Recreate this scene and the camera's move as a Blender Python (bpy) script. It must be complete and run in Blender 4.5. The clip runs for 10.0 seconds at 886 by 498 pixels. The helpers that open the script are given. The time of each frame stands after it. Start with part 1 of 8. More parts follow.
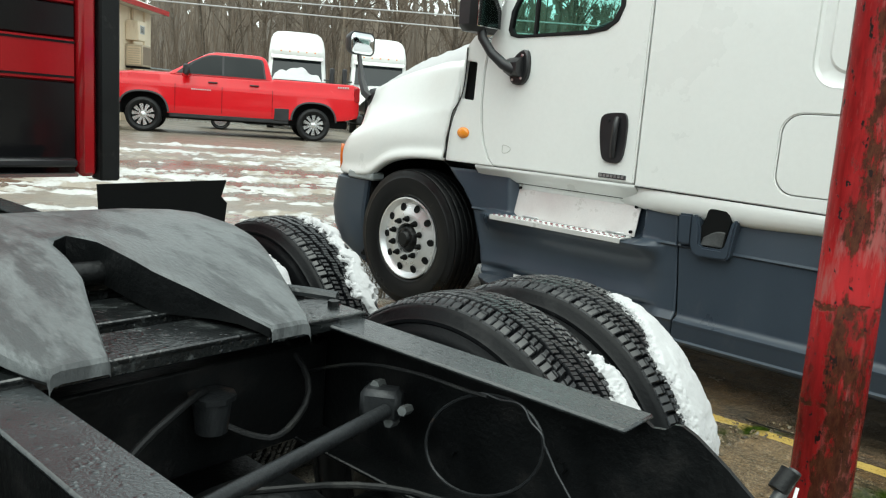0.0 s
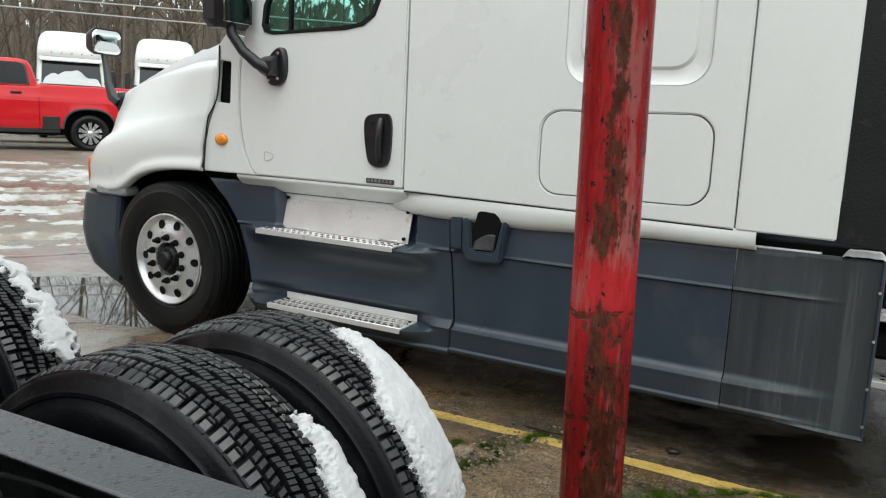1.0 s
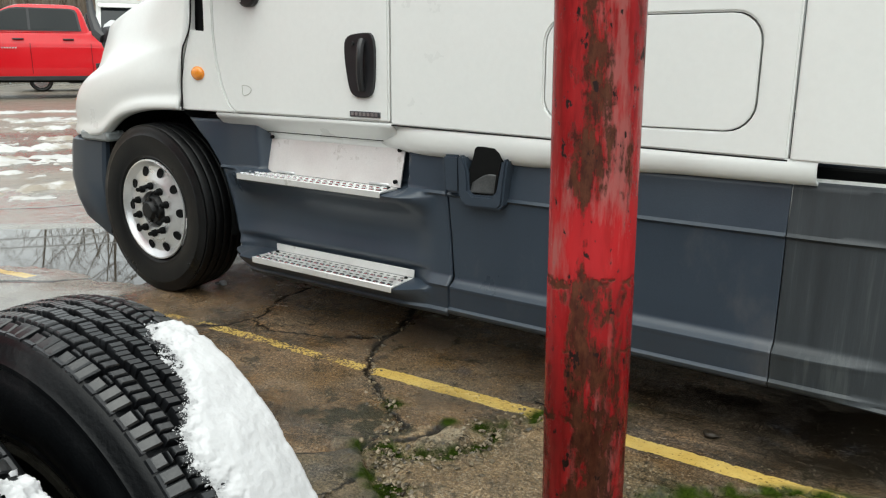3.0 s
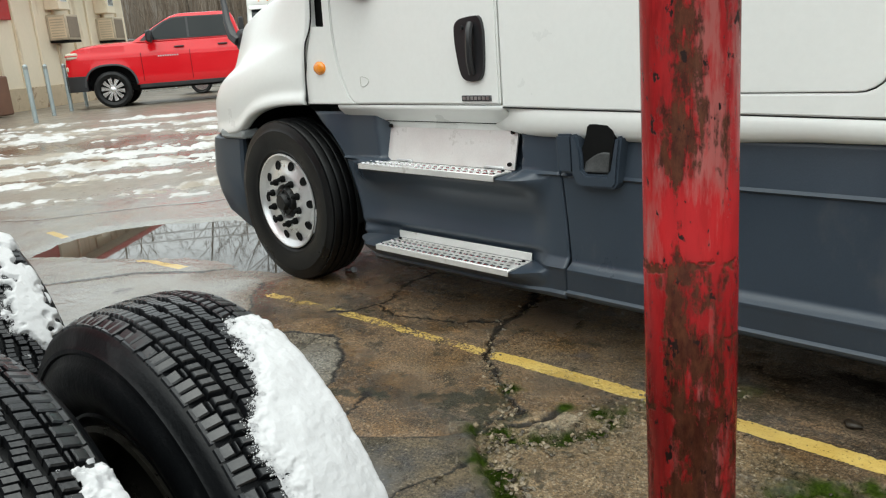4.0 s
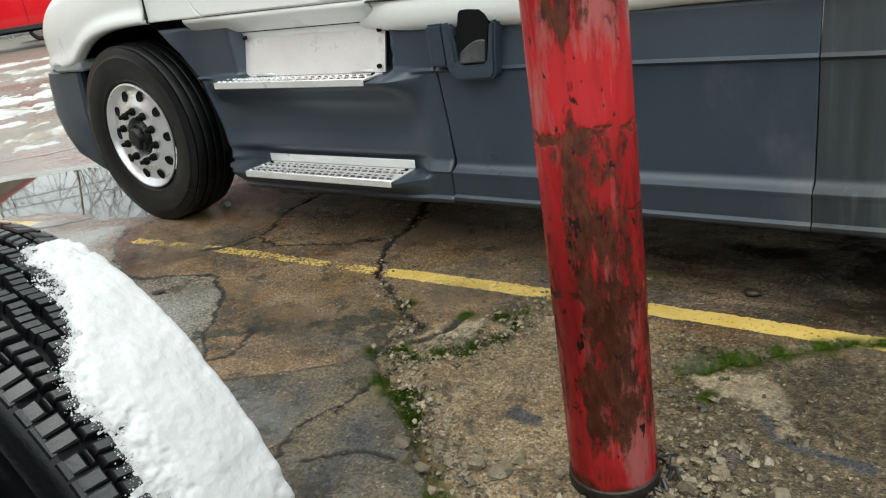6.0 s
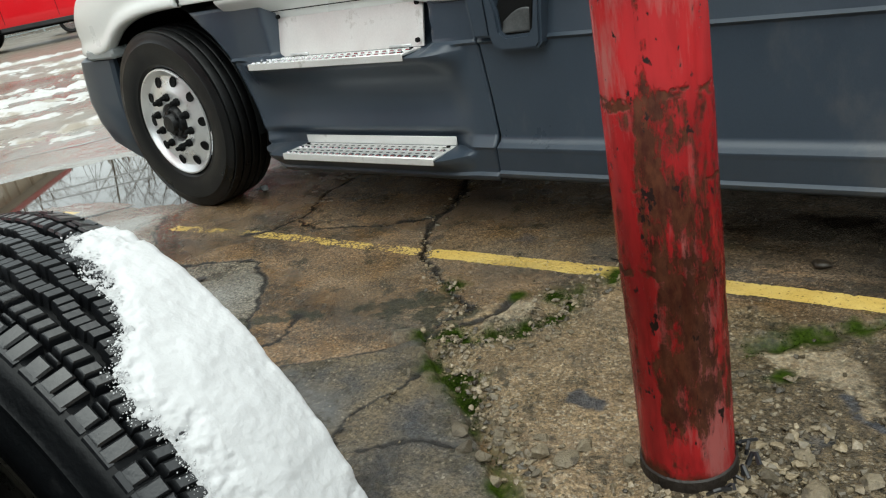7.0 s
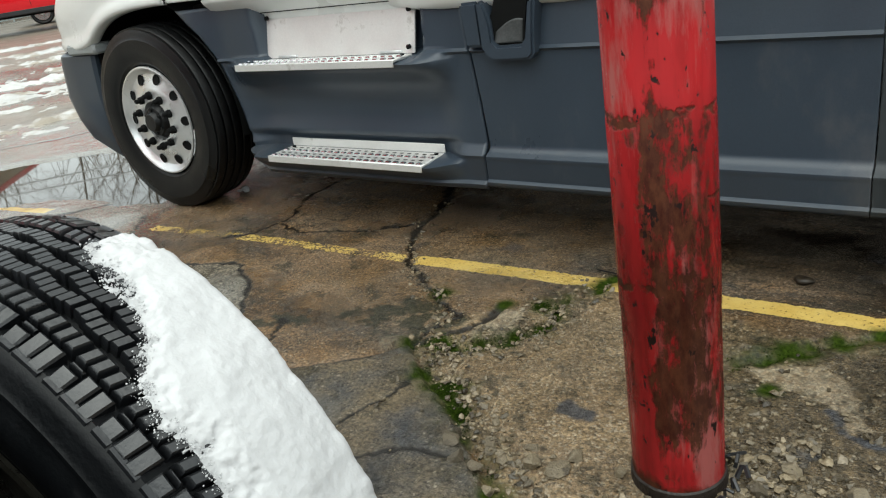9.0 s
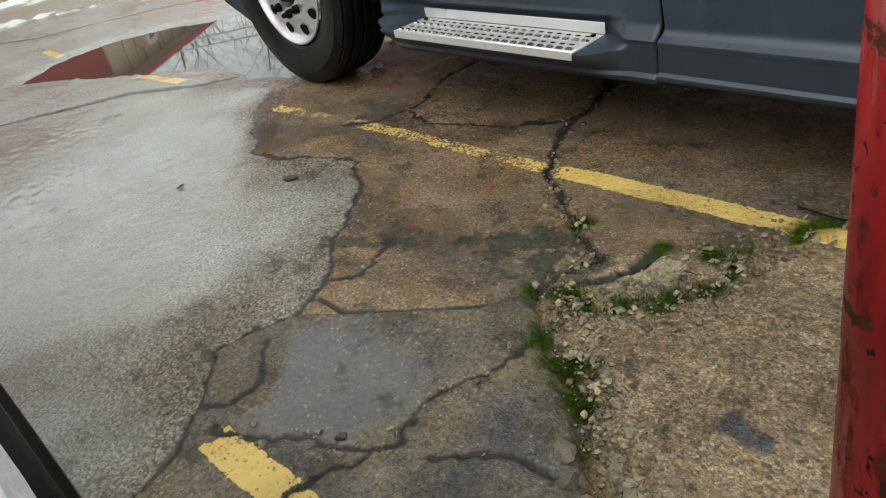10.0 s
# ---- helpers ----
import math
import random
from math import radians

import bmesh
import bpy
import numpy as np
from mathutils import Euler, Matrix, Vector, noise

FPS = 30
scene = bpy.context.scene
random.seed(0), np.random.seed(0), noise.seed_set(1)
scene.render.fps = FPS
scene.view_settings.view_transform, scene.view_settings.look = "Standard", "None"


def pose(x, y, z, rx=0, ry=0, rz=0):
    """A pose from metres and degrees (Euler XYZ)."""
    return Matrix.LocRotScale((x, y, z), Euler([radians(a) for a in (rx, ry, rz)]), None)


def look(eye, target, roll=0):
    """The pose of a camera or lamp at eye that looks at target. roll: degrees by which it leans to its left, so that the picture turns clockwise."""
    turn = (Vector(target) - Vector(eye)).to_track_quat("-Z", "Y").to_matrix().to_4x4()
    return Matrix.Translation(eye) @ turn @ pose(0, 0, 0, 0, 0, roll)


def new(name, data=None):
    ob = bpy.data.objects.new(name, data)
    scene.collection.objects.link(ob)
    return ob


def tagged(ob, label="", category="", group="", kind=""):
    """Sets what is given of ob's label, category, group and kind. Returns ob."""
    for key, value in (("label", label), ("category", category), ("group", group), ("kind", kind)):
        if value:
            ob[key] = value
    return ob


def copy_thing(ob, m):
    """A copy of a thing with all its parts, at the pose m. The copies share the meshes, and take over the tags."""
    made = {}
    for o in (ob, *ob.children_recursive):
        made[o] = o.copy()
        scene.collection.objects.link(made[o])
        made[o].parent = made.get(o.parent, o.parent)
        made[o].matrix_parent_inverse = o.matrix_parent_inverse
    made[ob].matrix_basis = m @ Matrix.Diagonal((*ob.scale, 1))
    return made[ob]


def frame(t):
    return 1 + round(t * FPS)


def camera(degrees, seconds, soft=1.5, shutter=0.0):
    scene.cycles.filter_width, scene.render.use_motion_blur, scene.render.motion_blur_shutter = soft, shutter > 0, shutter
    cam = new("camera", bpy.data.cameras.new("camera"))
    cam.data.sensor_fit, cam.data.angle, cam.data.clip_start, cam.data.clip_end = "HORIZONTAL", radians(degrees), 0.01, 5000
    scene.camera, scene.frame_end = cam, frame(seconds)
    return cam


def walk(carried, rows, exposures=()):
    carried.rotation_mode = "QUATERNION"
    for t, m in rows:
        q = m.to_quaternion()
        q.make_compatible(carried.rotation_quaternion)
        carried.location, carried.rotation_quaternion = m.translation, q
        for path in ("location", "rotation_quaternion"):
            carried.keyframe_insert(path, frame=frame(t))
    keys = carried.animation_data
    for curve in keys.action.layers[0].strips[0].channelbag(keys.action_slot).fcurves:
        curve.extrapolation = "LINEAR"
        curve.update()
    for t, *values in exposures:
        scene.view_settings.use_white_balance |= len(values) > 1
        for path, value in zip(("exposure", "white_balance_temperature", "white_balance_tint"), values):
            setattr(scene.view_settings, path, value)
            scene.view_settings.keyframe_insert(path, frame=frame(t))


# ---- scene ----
cam = camera(60.0, 10.0, soft=1.2, shutter=0.0)
PATH = [
    (0, (0.026, 0.263, 1.408), (-1.33, 1.692, 1.064), 4.2),
    (0.5, (0.003, 0.46, 1.397), (-1.155, 2.054, 1.053), 4.8),
    (0.7, (0.0, 0.567, 1.422), (-1.075, 2.223, 1.103), 4.2),
    (1, (0.02, 0.7, 1.437), (-0.959, 2.416, 1.122), 2.6),
    (1.5, (0.141, 0.932, 1.404), (-0.8, 2.667, 1.075), 0.9),
    (2, (0.152, 1.092, 1.423), (-0.843, 2.792, 1.079), 0.1),
    (2.5, (0.042, 1.297, 1.399), (-1.002, 2.96, 1.022), 0.6),
    (3, (0.005, 1.412, 1.376), (-1.111, 3.001, 0.897), 0.3),
    (3.2, (0.018, 1.439, 1.392), (-1.21, 2.934, 0.887), -1.1),
    (4.5, (0.114, 1.578, 1.349), (-1.297, 2.892, 0.817), -4.7),
    (5, (0.069, 1.639, 1.216), (-1.136, 3.08, 0.53), -6.2),
    (6.3, (-0.059, 1.71, 1.246), (-1.227, 3.16, 0.515), -8.9),
    (6.5, (-0.084, 1.726, 1.225), (-1.268, 3.159, 0.486), -9.7),
    (7, (-0.134, 1.724, 1.213), (-1.357, 3.114, 0.456), -11.1),
    (7.5, (-0.158, 1.717, 1.242), (-1.397, 3.094, 0.488), -10.2),
    (8, (-0.138, 1.716, 1.247), (-1.386, 3.088, 0.498), -10.5),
    (8.5, (-0.144, 1.703, 1.251), (-1.292, 3.157, 0.495), -9.5),
    (9, (-0.183, 1.688, 1.238), (-1.346, 3.126, 0.478), -8.9),
    (9.5, (-0.274, 1.786, 1.206), (-1.583, 3.088, 0.436), -9.1),
    (9.6, (-0.299, 1.865, 1.176), (-1.677, 3.081, 0.387), -10.4),
    (9.8, (-0.39, 2.027, 1.16), (-1.823, 3.067, 0.229), -12.5),
    (10, (-0.484, 2.212, 1.153), (-1.894, 3.209, 0.144), -12.6),
]
walk(cam, [(t, look(eye, target, roll)) for t, eye, target, roll in PATH],
     [(0.0, 1.20, 6400, -4.0), (0.5, 1.15, 6400, -2.0), (1.0, 0.92, 6400, 2.0), (1.5, 0.88, 6400, 2.0), (2.0, 0.85, 6450, 2.0), (3.2, 1.2, 6500, 2.0), (4.5, 1.16, 6450, 0.5), (5.0, 1.32, 6450, 1.0), (6.3, 1.24, 6420, -0.2), (7.5, 1.20, 6400, -0.8), (8.0, 1.25, 6420, -0.5), (8.5, 1.38, 6440, -0.2), (9.0, 1.18, 6460, 0.0), (9.5, 1.24, 6480, 0.2), (10.0, 1.10, 6500, 0.5)])

# ================= light =================
world = bpy.data.worlds.new("overcast_sky")
scene.world = world
world.use_nodes = True
wn, wl = world.node_tree.nodes, world.node_tree.links
wn.clear()
w_out = wn.new("ShaderNodeOutputWorld")
w_bg = wn.new("ShaderNodeBackground")
w_sky = wn.new("ShaderNodeTexSky")
w_sky.sky_type = "NISHITA"
w_sky.sun_disc = False
w_sky.sun_elevation = radians(70)
w_sky.sun_rotation = radians(157)
w_sky.dust_density = 1.0
w_hsv = wn.new("ShaderNodeHueSaturation")
w_hsv.inputs["Saturation"].default_value = 0.14
w_bg.inputs["Strength"].default_value = 0.15
wl.new(w_sky.outputs["Color"], w_hsv.inputs["Color"])
wl.new(w_hsv.outputs["Color"], w_bg.inputs["Color"])
wl.new(w_bg.outputs["Background"], w_out.inputs["Surface"])

sun_data = bpy.data.lights.new("sun", "SUN")
sun_data.energy, sun_data.angle, sun_data.color = 0.9, radians(80), (1.0, 0.985, 0.95)
sun = new("sun", sun_data)
sun.matrix_world = look((0, 0, 30), (-1.2, 3.0, 21))

# ================= mesh tools =================


class Mesh:
    """Collects vertices and faces of one part."""

    def __init__(self):
        self.v, self.f = [], []

    def add(self, verts, faces):
        n = len(self.v)
        self.v += [tuple(p) for p in verts]
        self.f += [tuple(i + n for i in q) for q in faces]
        return self

    def box(self, lo, hi, ch=0.0, m=None):
        """A box with chamfered edges between two corners."""
        c = [(a + b) / 2 for a, b in zip(lo, hi)]
        h = [abs(b - a) / 2 for a, b in zip(lo, hi)]
        ch = min(ch, min(h) * 0.9)
        vs, idx = [], {}
        for sx in (-1, 1):
            for sy in (-1, 1):
                for sz in (-1, 1):
                    for ax in range(3):
                        p = [h[0] * sx, h[1] * sy, h[2] * sz]
                        for k in range(3):
                            if k != ax:
                                p[k] -= ch * (sx, sy, sz)[k]
                        idx[(sx, sy, sz, ax)] = len(vs)
                        vs.append([c[k] + p[k] for k in range(3)])
        fs = []
        if ch <= 0:
            k = {s: idx[(*s, 0)] for s in [(a, b, d) for a in (-1, 1) for b in (-1, 1) for d in (-1, 1)]}
            fs = [(k[-1, -1, -1], k[-1, -1, 1], k[-1, 1, 1], k[-1, 1, -1]), (k[1, -1, -1], k[1, 1, -1], k[1, 1, 1], k[1, -1, 1]),
                  (k[-1, -1, -1], k[1, -1, -1], k[1, -1, 1], k[-1, -1, 1]), (k[-1, 1, -1], k[-1, 1, 1], k[1, 1, 1], k[1, 1, -1]),
                  (k[-1, -1, -1], k[-1, 1, -1], k[1, 1, -1], k[1, -1, -1]), (k[-1, -1, 1], k[1, -1, 1], k[1, 1, 1], k[-1, 1, 1])]
        else:
            for ax in range(3):
                o = [i for i in range(3) if i != ax]
                for s in (-1, 1):
                    ring = []
                    for a, b in ((-1, -1), (1, -1), (1, 1), (-1, 1)):
                        t = [0, 0, 0]
                        t[ax], t[o[0]], t[o[1]] = s, a, b
                        ring.append(idx[(*t, ax)])
                    fs.append(ring)
                for a in (-1, 1):
                    for b in (-1, 1):
                        q = []
                        for s, which in ((-1, 0), (1, 0), (1, 1), (-1, 1)):
                            t = [0, 0, 0]
                            t[ax], t[o[0]], t[o[1]] = s, a, b
                            q.append(idx[(*t, o[which])])
                        fs.append(q)
            for sx in (-1, 1):
                for sy in (-1, 1):
                    for sz in (-1, 1):
                        fs.append([idx[(sx, sy, sz, a)] for a in range(3)])
        if m is not None:
            vs = [tuple(m @ Vector(p)) for p in vs]
        return self.add(vs, fs)

    def loft(self, rings, closed=True, caps=True):
        """Skin over rings of equal length."""
        n, k = len(rings[0]), len(rings)
        vs = [p for r in rings for p in r]
        fs = []
        for a in range(k - 1):
            for b in range(n if closed else n - 1):
                c = (b + 1) % n
                fs.append((a * n + b, a * n + c, (a + 1) * n + c, (a + 1) * n + b))
        if caps and closed:
            fs.append(tuple(range(n - 1, -1, -1)))
            fs.append(tuple((k - 1) * n + i for i in range(n)))
        return self.add(vs, fs)

    def cyl(self, p0, p1, r0, r1=None, seg=12, caps=True):
        p0, p1 = Vector(p0), Vector(p1)
        r1 = r0 if r1 is None else r1
        q = (p1 - p0).to_track_quat("Z", "Y")
        rings = []
        for p, r in ((p0, r0), (p1, r1)):
            rings.append([tuple(p + q @ Vector((r * math.cos(a), r * math.sin(a), 0))) for a in [2 * math.pi * i / seg for i in range(seg)]])
        return self.loft(rings, True, caps)

    def tube(self, pts, r, seg=8, rounds=0):
        """A bent pipe through points; rounds: how often the bends are softened."""
        pts = [Vector(p) for p in pts]
        for _ in range(rounds):
            soft = [pts[0]]
            for a, b in zip(pts, pts[1:]):
                soft += [a.lerp(b, 0.25), a.lerp(b, 0.75)]
            pts = soft + [pts[-1]]
        rings, up = [], None
        for i, p in enumerate(pts):
            d = (pts[min(i + 1, len(pts) - 1)] - pts[max(i - 1, 0)]).normalized()
            if up is None:
                up = d.orthogonal().normalized()
            up = (up - d * up.dot(d)).normalized()
            side = d.cross(up)
            rr = r[i] if isinstance(r, list) else r
            rings.append([tuple(p + (up * math.cos(a) + side * math.sin(a)) * rr) for a in [2 * math.pi * k / seg for k in range(seg)]])
        return self.loft(rings, True, True)

    def lathe(self, prof, seg=48, m=None):
        """Turns (radius, y) round the y axis."""
        vs, n = [], len(prof)
        for k in range(seg):
            a = 2 * math.pi * k / seg
            vs += [(r * math.sin(a), y, r * math.cos(a)) for r, y in prof]
        fs = []
        for k in range(seg):
            j = (k + 1) % seg
            for i in range(n - 1):
                fs.append((k * n + i, j * n + i, j * n + i + 1, k * n + i + 1))
        if m is not None:
            vs = [tuple(m @ Vector(p)) for p in vs]
        return self.add(vs, fs)

    def slab(self, outline, axis, a, b, m=None):
        """A flat outline (2 coordinates) drawn out along an axis from a to b."""
        n = len(outline)

        def put(p, w):
            q = list(p)
            q.insert(axis, w)
            return tuple(q)

        vs = [put(p, a) for p in outline] + [put(p, b) for p in outline]
        fs = [tuple(range(n - 1, -1, -1)), tuple(range(n, 2 * n))] + [(i, (i + 1) % n, n + (i + 1) % n, n + i) for i in range(n)]
        if m is not None:
            vs = [tuple(m @ Vector(p)) for p in vs]
        return self.add(vs, fs)

    def grid(self, fn, us, vs_):
        nu, nv = len(us), len(vs_)
        pts = [fn(u, v) for u in us for v in vs_]
        fs = [(i * nv + j, (i + 1) * nv + j, (i + 1) * nv + j + 1, i * nv + j + 1) for i in range(nu - 1) for j in range(nv - 1)]
        return self.add(pts, fs)


def rounded(w0, z0, w1, z1, r, n=5):
    """A rectangle with round corners, as points."""
    out = []
    for cx, cz, a0 in ((w1 - r, z1 - r, 0), (w0 + r, z1 - r, 90), (w0 + r, z0 + r, 180), (w1 - r, z0 + r, 270)):
        for k in range(n + 1):
            a = radians(a0 + 90 * k / n)
            out.append((cx + r * math.cos(a), cz + r * math.sin(a)))
    return out


def span(a, b, n):
    return [a + (b - a) * i / (n - 1) for i in range(n)]


def smooth(a, b, x):
    t = min(1, max(0, (x - a) / (b - a)))
    return t * t * (3 - 2 * t)


def curve(pts, x):
    """Straight pieces between (x, value) points."""
    return float(np.interp(x, [p[0] for p in pts], [p[1] for p in pts]))


def part(name, mesh, material, parent, label="", smooth_angle=38, bevel=0.0):
    """Links a mesh as one object under a thing, a part or nothing."""
    me = bpy.data.meshes.new(name)
    me.from_pydata(mesh.v, [], mesh.f)
    bm = bmesh.new()
    bm.from_mesh(me)
    bmesh.ops.recalc_face_normals(bm, faces=bm.faces)
    if bevel:
        sharp = [e for e in bm.edges if len(e.link_faces) == 2 and e.calc_face_angle(0) > radians(40)]
        bmesh.ops.bevel(bm, geom=sharp, offset=bevel, segments=2, affect="EDGES", clamp_overlap=True)
    bm.to_mesh(me)
    bm.free()
    me.materials.append(material)
    if smooth_angle:
        me.shade_smooth()
        me.set_sharp_from_angle(angle=radians(smooth_angle))
    ob = new(name, me)
    if parent is not None:
        ob.parent = parent
    if label:
        ob["label"] = label
    return ob


def thing(name, label, category, m=None, group="", kind=""):
    ob = new(name)
    ob.empty_display_size = 0.2
    if m is not None:
        ob.matrix_world = m
    return tagged(ob, label, category, group, kind)


# ================= materials =================


def material(name, base, rough=0.5, metal=0.0, vary=0.15, scale=3.0, fine=60.0, bump=0.1, second=None, amount=0.0, spot=6.0,
             rough_vary=0.1, coat=0.0, random_tint=0.0, island_tint=0.0, spec=0.5, streak=(1, 1, 1), wet=0.0):
    """Principled surface with variation at two scales; second: a stain colour that covers about that amount in patches; wet: drops and film."""
    mat = bpy.data.materials.new(name)
    mat.use_nodes = True
    n, l = mat.node_tree.nodes, mat.node_tree.links
    bs = n["Principled BSDF"]
    tc = n.new("ShaderNodeTexCoord")
    mp = n.new("ShaderNodeMapping")
    mp.inputs["Scale"].default_value = streak
    l.new(tc.outputs["Object"], mp.inputs["Vector"])

    def noise_tex(sc, detail=6, ro=0.6):
        t = n.new("ShaderNodeTexNoise")
        t.inputs["Scale"].default_value, t.inputs["Detail"].default_value, t.inputs["Roughness"].default_value = sc, detail, ro
        l.new(mp.outputs["Vector"], t.inputs["Vector"])
        return t.outputs["Fac"]

    def ranged(src, a, b, c, d):
        r = n.new("ShaderNodeMapRange")
        for k, v in zip(("From Min", "From Max", "To Min", "To Max"), (a, b, c, d)):
            r.inputs[k].default_value = v
        l.new(src, r.inputs["Value"])
        return r.outputs["Result"]

    big, small = noise_tex(scale), noise_tex(fine, 3)
    mul = n.new("ShaderNodeMath")
    mul.operation = "MULTIPLY"
    l.new(ranged(big, 0.3, 0.7, 1 - vary, 1 + vary), mul.inputs[0])
    l.new(ranged(small, 0.3, 0.7, 1 - vary * 0.5, 1 + vary * 0.5), mul.inputs[1])
    factor = mul.outputs[0]
    if random_tint:
        oi = n.new("ShaderNodeObjectInfo")
        m2 = n.new("ShaderNodeMath")
        m2.operation = "MULTIPLY"
        l.new(factor, m2.inputs[0])
        l.new(ranged(oi.outputs["Random"], 0, 1, 1 - random_tint, 1 + random_tint), m2.inputs[1])
        factor = m2.outputs[0]
    if island_tint:
        geo = n.new("ShaderNodeNewGeometry")
        m3 = n.new("ShaderNodeMath")
        m3.operation = "MULTIPLY"
        l.new(factor, m3.inputs[0])
        l.new(ranged(geo.outputs["Random Per Island"], 0, 1, 1 - island_tint, 1 + island_tint), m3.inputs[1])
        factor = m3.outputs[0]
    sc = n.new("ShaderNodeVectorMath")
    sc.operation = "SCALE"
    sc.inputs[0].default_value = base
    l.new(factor, sc.inputs["Scale"])
    col = sc.outputs["Vector"]
    mask = None
    if second is not None:
        sp = noise_tex(spot, 8, 0.65)
        mask = ranged(sp, 0.62 - 0.3 * amount, 0.70 - 0.3 * amount, 0, 1)
        mx = n.new("ShaderNodeMix")
        mx.data_type = "RGBA"
        l.new(mask, mx.inputs["Factor"])
        l.new(col, mx.inputs["A"])
        mx.inputs["B"].default_value = (*second, 1)
        col = mx.outputs["Result"]
    l.new(col, bs.inputs["Base Color"])
    l.new(ranged(big, 0.3, 0.7, max(0.02, rough - rough_vary), min(1, rough + rough_vary)), bs.inputs["Roughness"])
    bs.inputs["Metallic"].default_value = metal
    bs.inputs["Specular IOR Level"].default_value = spec
    bs.inputs["Coat Weight"].default_value = coat
    bs.inputs["Coat Roughness"].default_value = 0.06
    height = small
    if wet:
        vo = n.new("ShaderNodeTexVoronoi")
        vo.inputs["Scale"].default_value = 48
        vo.inputs["Randomness"].default_value = 1
        l.new(tc.outputs["Object"], vo.inputs["Vector"])
        drop = ranged(vo.outputs["Distance"], 0.12, 0.34, 1.6 * wet, 0)
        ad = n.new("ShaderNodeMath")
        l.new(small, ad.inputs[0])
        l.new(drop, ad.inputs[1])
        height = ad.outputs[0]
    if bump:
        bp = n.new("ShaderNodeBump")
        bp.inputs["Strength"].default_value = bump
        bp.inputs["Distance"].default_value = 0.01
        l.new(height, bp.inputs["Height"])
        l.new(bp.outputs["Normal"], bs.inputs["Normal"])
        if coat:
            l.new(bp.outputs["Normal"], bs.inputs["Coat Normal"])
    return mat


white_paint = material("white_paint", (0.79, 0.80, 0.78), 0.30, 0, 0.025, 1.2, 40, 0.01, None, 0.0, 2.5, 0.05, coat=0.35)
skirt_plastic = material("skirt_plastic", (0.033, 0.045, 0.062), 0.34, 0, 0.10, 2.5, 220, 0.07, (0.062, 0.068, 0.078), 0.12, 1.6, 0.08, streak=(1, 1, 0.5))
dirty_plastic = material("dirty_plastic", (0.029, 0.035, 0.040), 0.5, 0, 0.20, 9, 160, 0.08, (0.050, 0.058, 0.060), 0.30, 9, 0.1, streak=(2.6, 1, 0.09))
black_rubber = material("black_rubber", (0.007, 0.0075, 0.008), 0.5, 0, 0.25, 6, 150, 0.18, (0.028, 0.028, 0.026), 0.15, 5, spec=0.3)
wet_rubber = material("wet_rubber", (0.0055, 0.0060, 0.0070), 0.31, 0, 0.2, 9, 160, 0.10, (0.012, 0.013, 0.015), 0.12, 14, 0.06, spec=0.72)
black_plastic = material("black_plastic", (0.018, 0.018, 0.02), 0.38, 0, 0.2, 5, 200, 0.06)
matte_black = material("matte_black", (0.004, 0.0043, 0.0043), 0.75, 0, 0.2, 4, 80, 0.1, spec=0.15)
alloy = material("alloy", (0.72, 0.73, 0.74), 0.34, 1.0, 0.07, 6, 90, 0.05, (0.45, 0.44, 0.42), 0.1, 14)
wheel_satin = material("wheel_satin", (0.72, 0.725, 0.73), 0.34, 0.78, 0.05, 6, 90, 0.05, (0.50, 0.49, 0.47), 0.12, 9)
bright_alloy = material("bright_alloy", (0.78, 0.79, 0.80), 0.22, 1.0, 0.06, 5, 90, 0.03, (0.5, 0.49, 0.47), 0.08, 18)
steer_rubber = material("steer_rubber", (0.0035, 0.0037, 0.0040), 0.38, 0, 0.3, 5, 90, 0.10, (0.005, 0.005, 0.0055), 0.25, 4, 0.16, spec=0.26)
step_metal = material("step_metal", (0.78, 0.775, 0.76), 0.42, 0.55, 0.06, 5, 120, 0.06, (0.50, 0.48, 0.45), 0.08, 5)
steel_dark = material("steel_dark", (0.022, 0.024, 0.026), 0.40, 0.3, 0.3, 6, 90, 0.2, (0.09, 0.06, 0.045), 0.12, 8, wet=0.0)
# black frame paint twice: tops lightened for sky sheen, the rest deepened for shade
frame_sheen = material("frame_sheen", (0.036, 0.040, 0.042), 0.22, 0, 0.25, 8, 160, 0.16, (0.03, 0.032, 0.034), 0.10, 20, 0.08, wet=1.3)
frame_dark = material("frame_dark", (0.0040, 0.0046, 0.0050), 0.40, 0, 0.3, 8, 70, 0.25, (0.010, 0.010, 0.010), 0.25, 8, spec=0.35)
snow = material("snow", (0.53, 0.53, 0.535), 0.8, 0, 0.03, 25, 240, 0.14, None, 0, 6, spec=0.25)
amber = material("amber", (0.85, 0.28, 0.02), 0.2, 0, 0.12, 30, 120, 0.1, coat=0.6)
orange_lens = material("orange_lens", (0.66, 0.14, 0.012), 0.22, 0, 0.12, 20, 120, 0.1, coat=0.5)
mirror_glass = material("mirror_glass", (0.85, 0.87, 0.87), 0.03, 1.0, 0.01, 2, 20, 0)
dark_glass = material("dark_glass", (0.010, 0.014, 0.016), 0.05, 0, 0.05, 2, 20, 0, spec=0.4)

# ================= ground =================


def lattice(ix, iy, seed):
    h = (ix.astype(np.int64) * 374761393 + iy.astype(np.int64) * 668265263 + seed * 974634) & 0x7FFFFFFF
    h = ((h ^ (h >> 13)) * 1274126177) & 0x7FFFFFFF
    return ((h ^ (h >> 16)) & 0xFFFF) / 65535.0


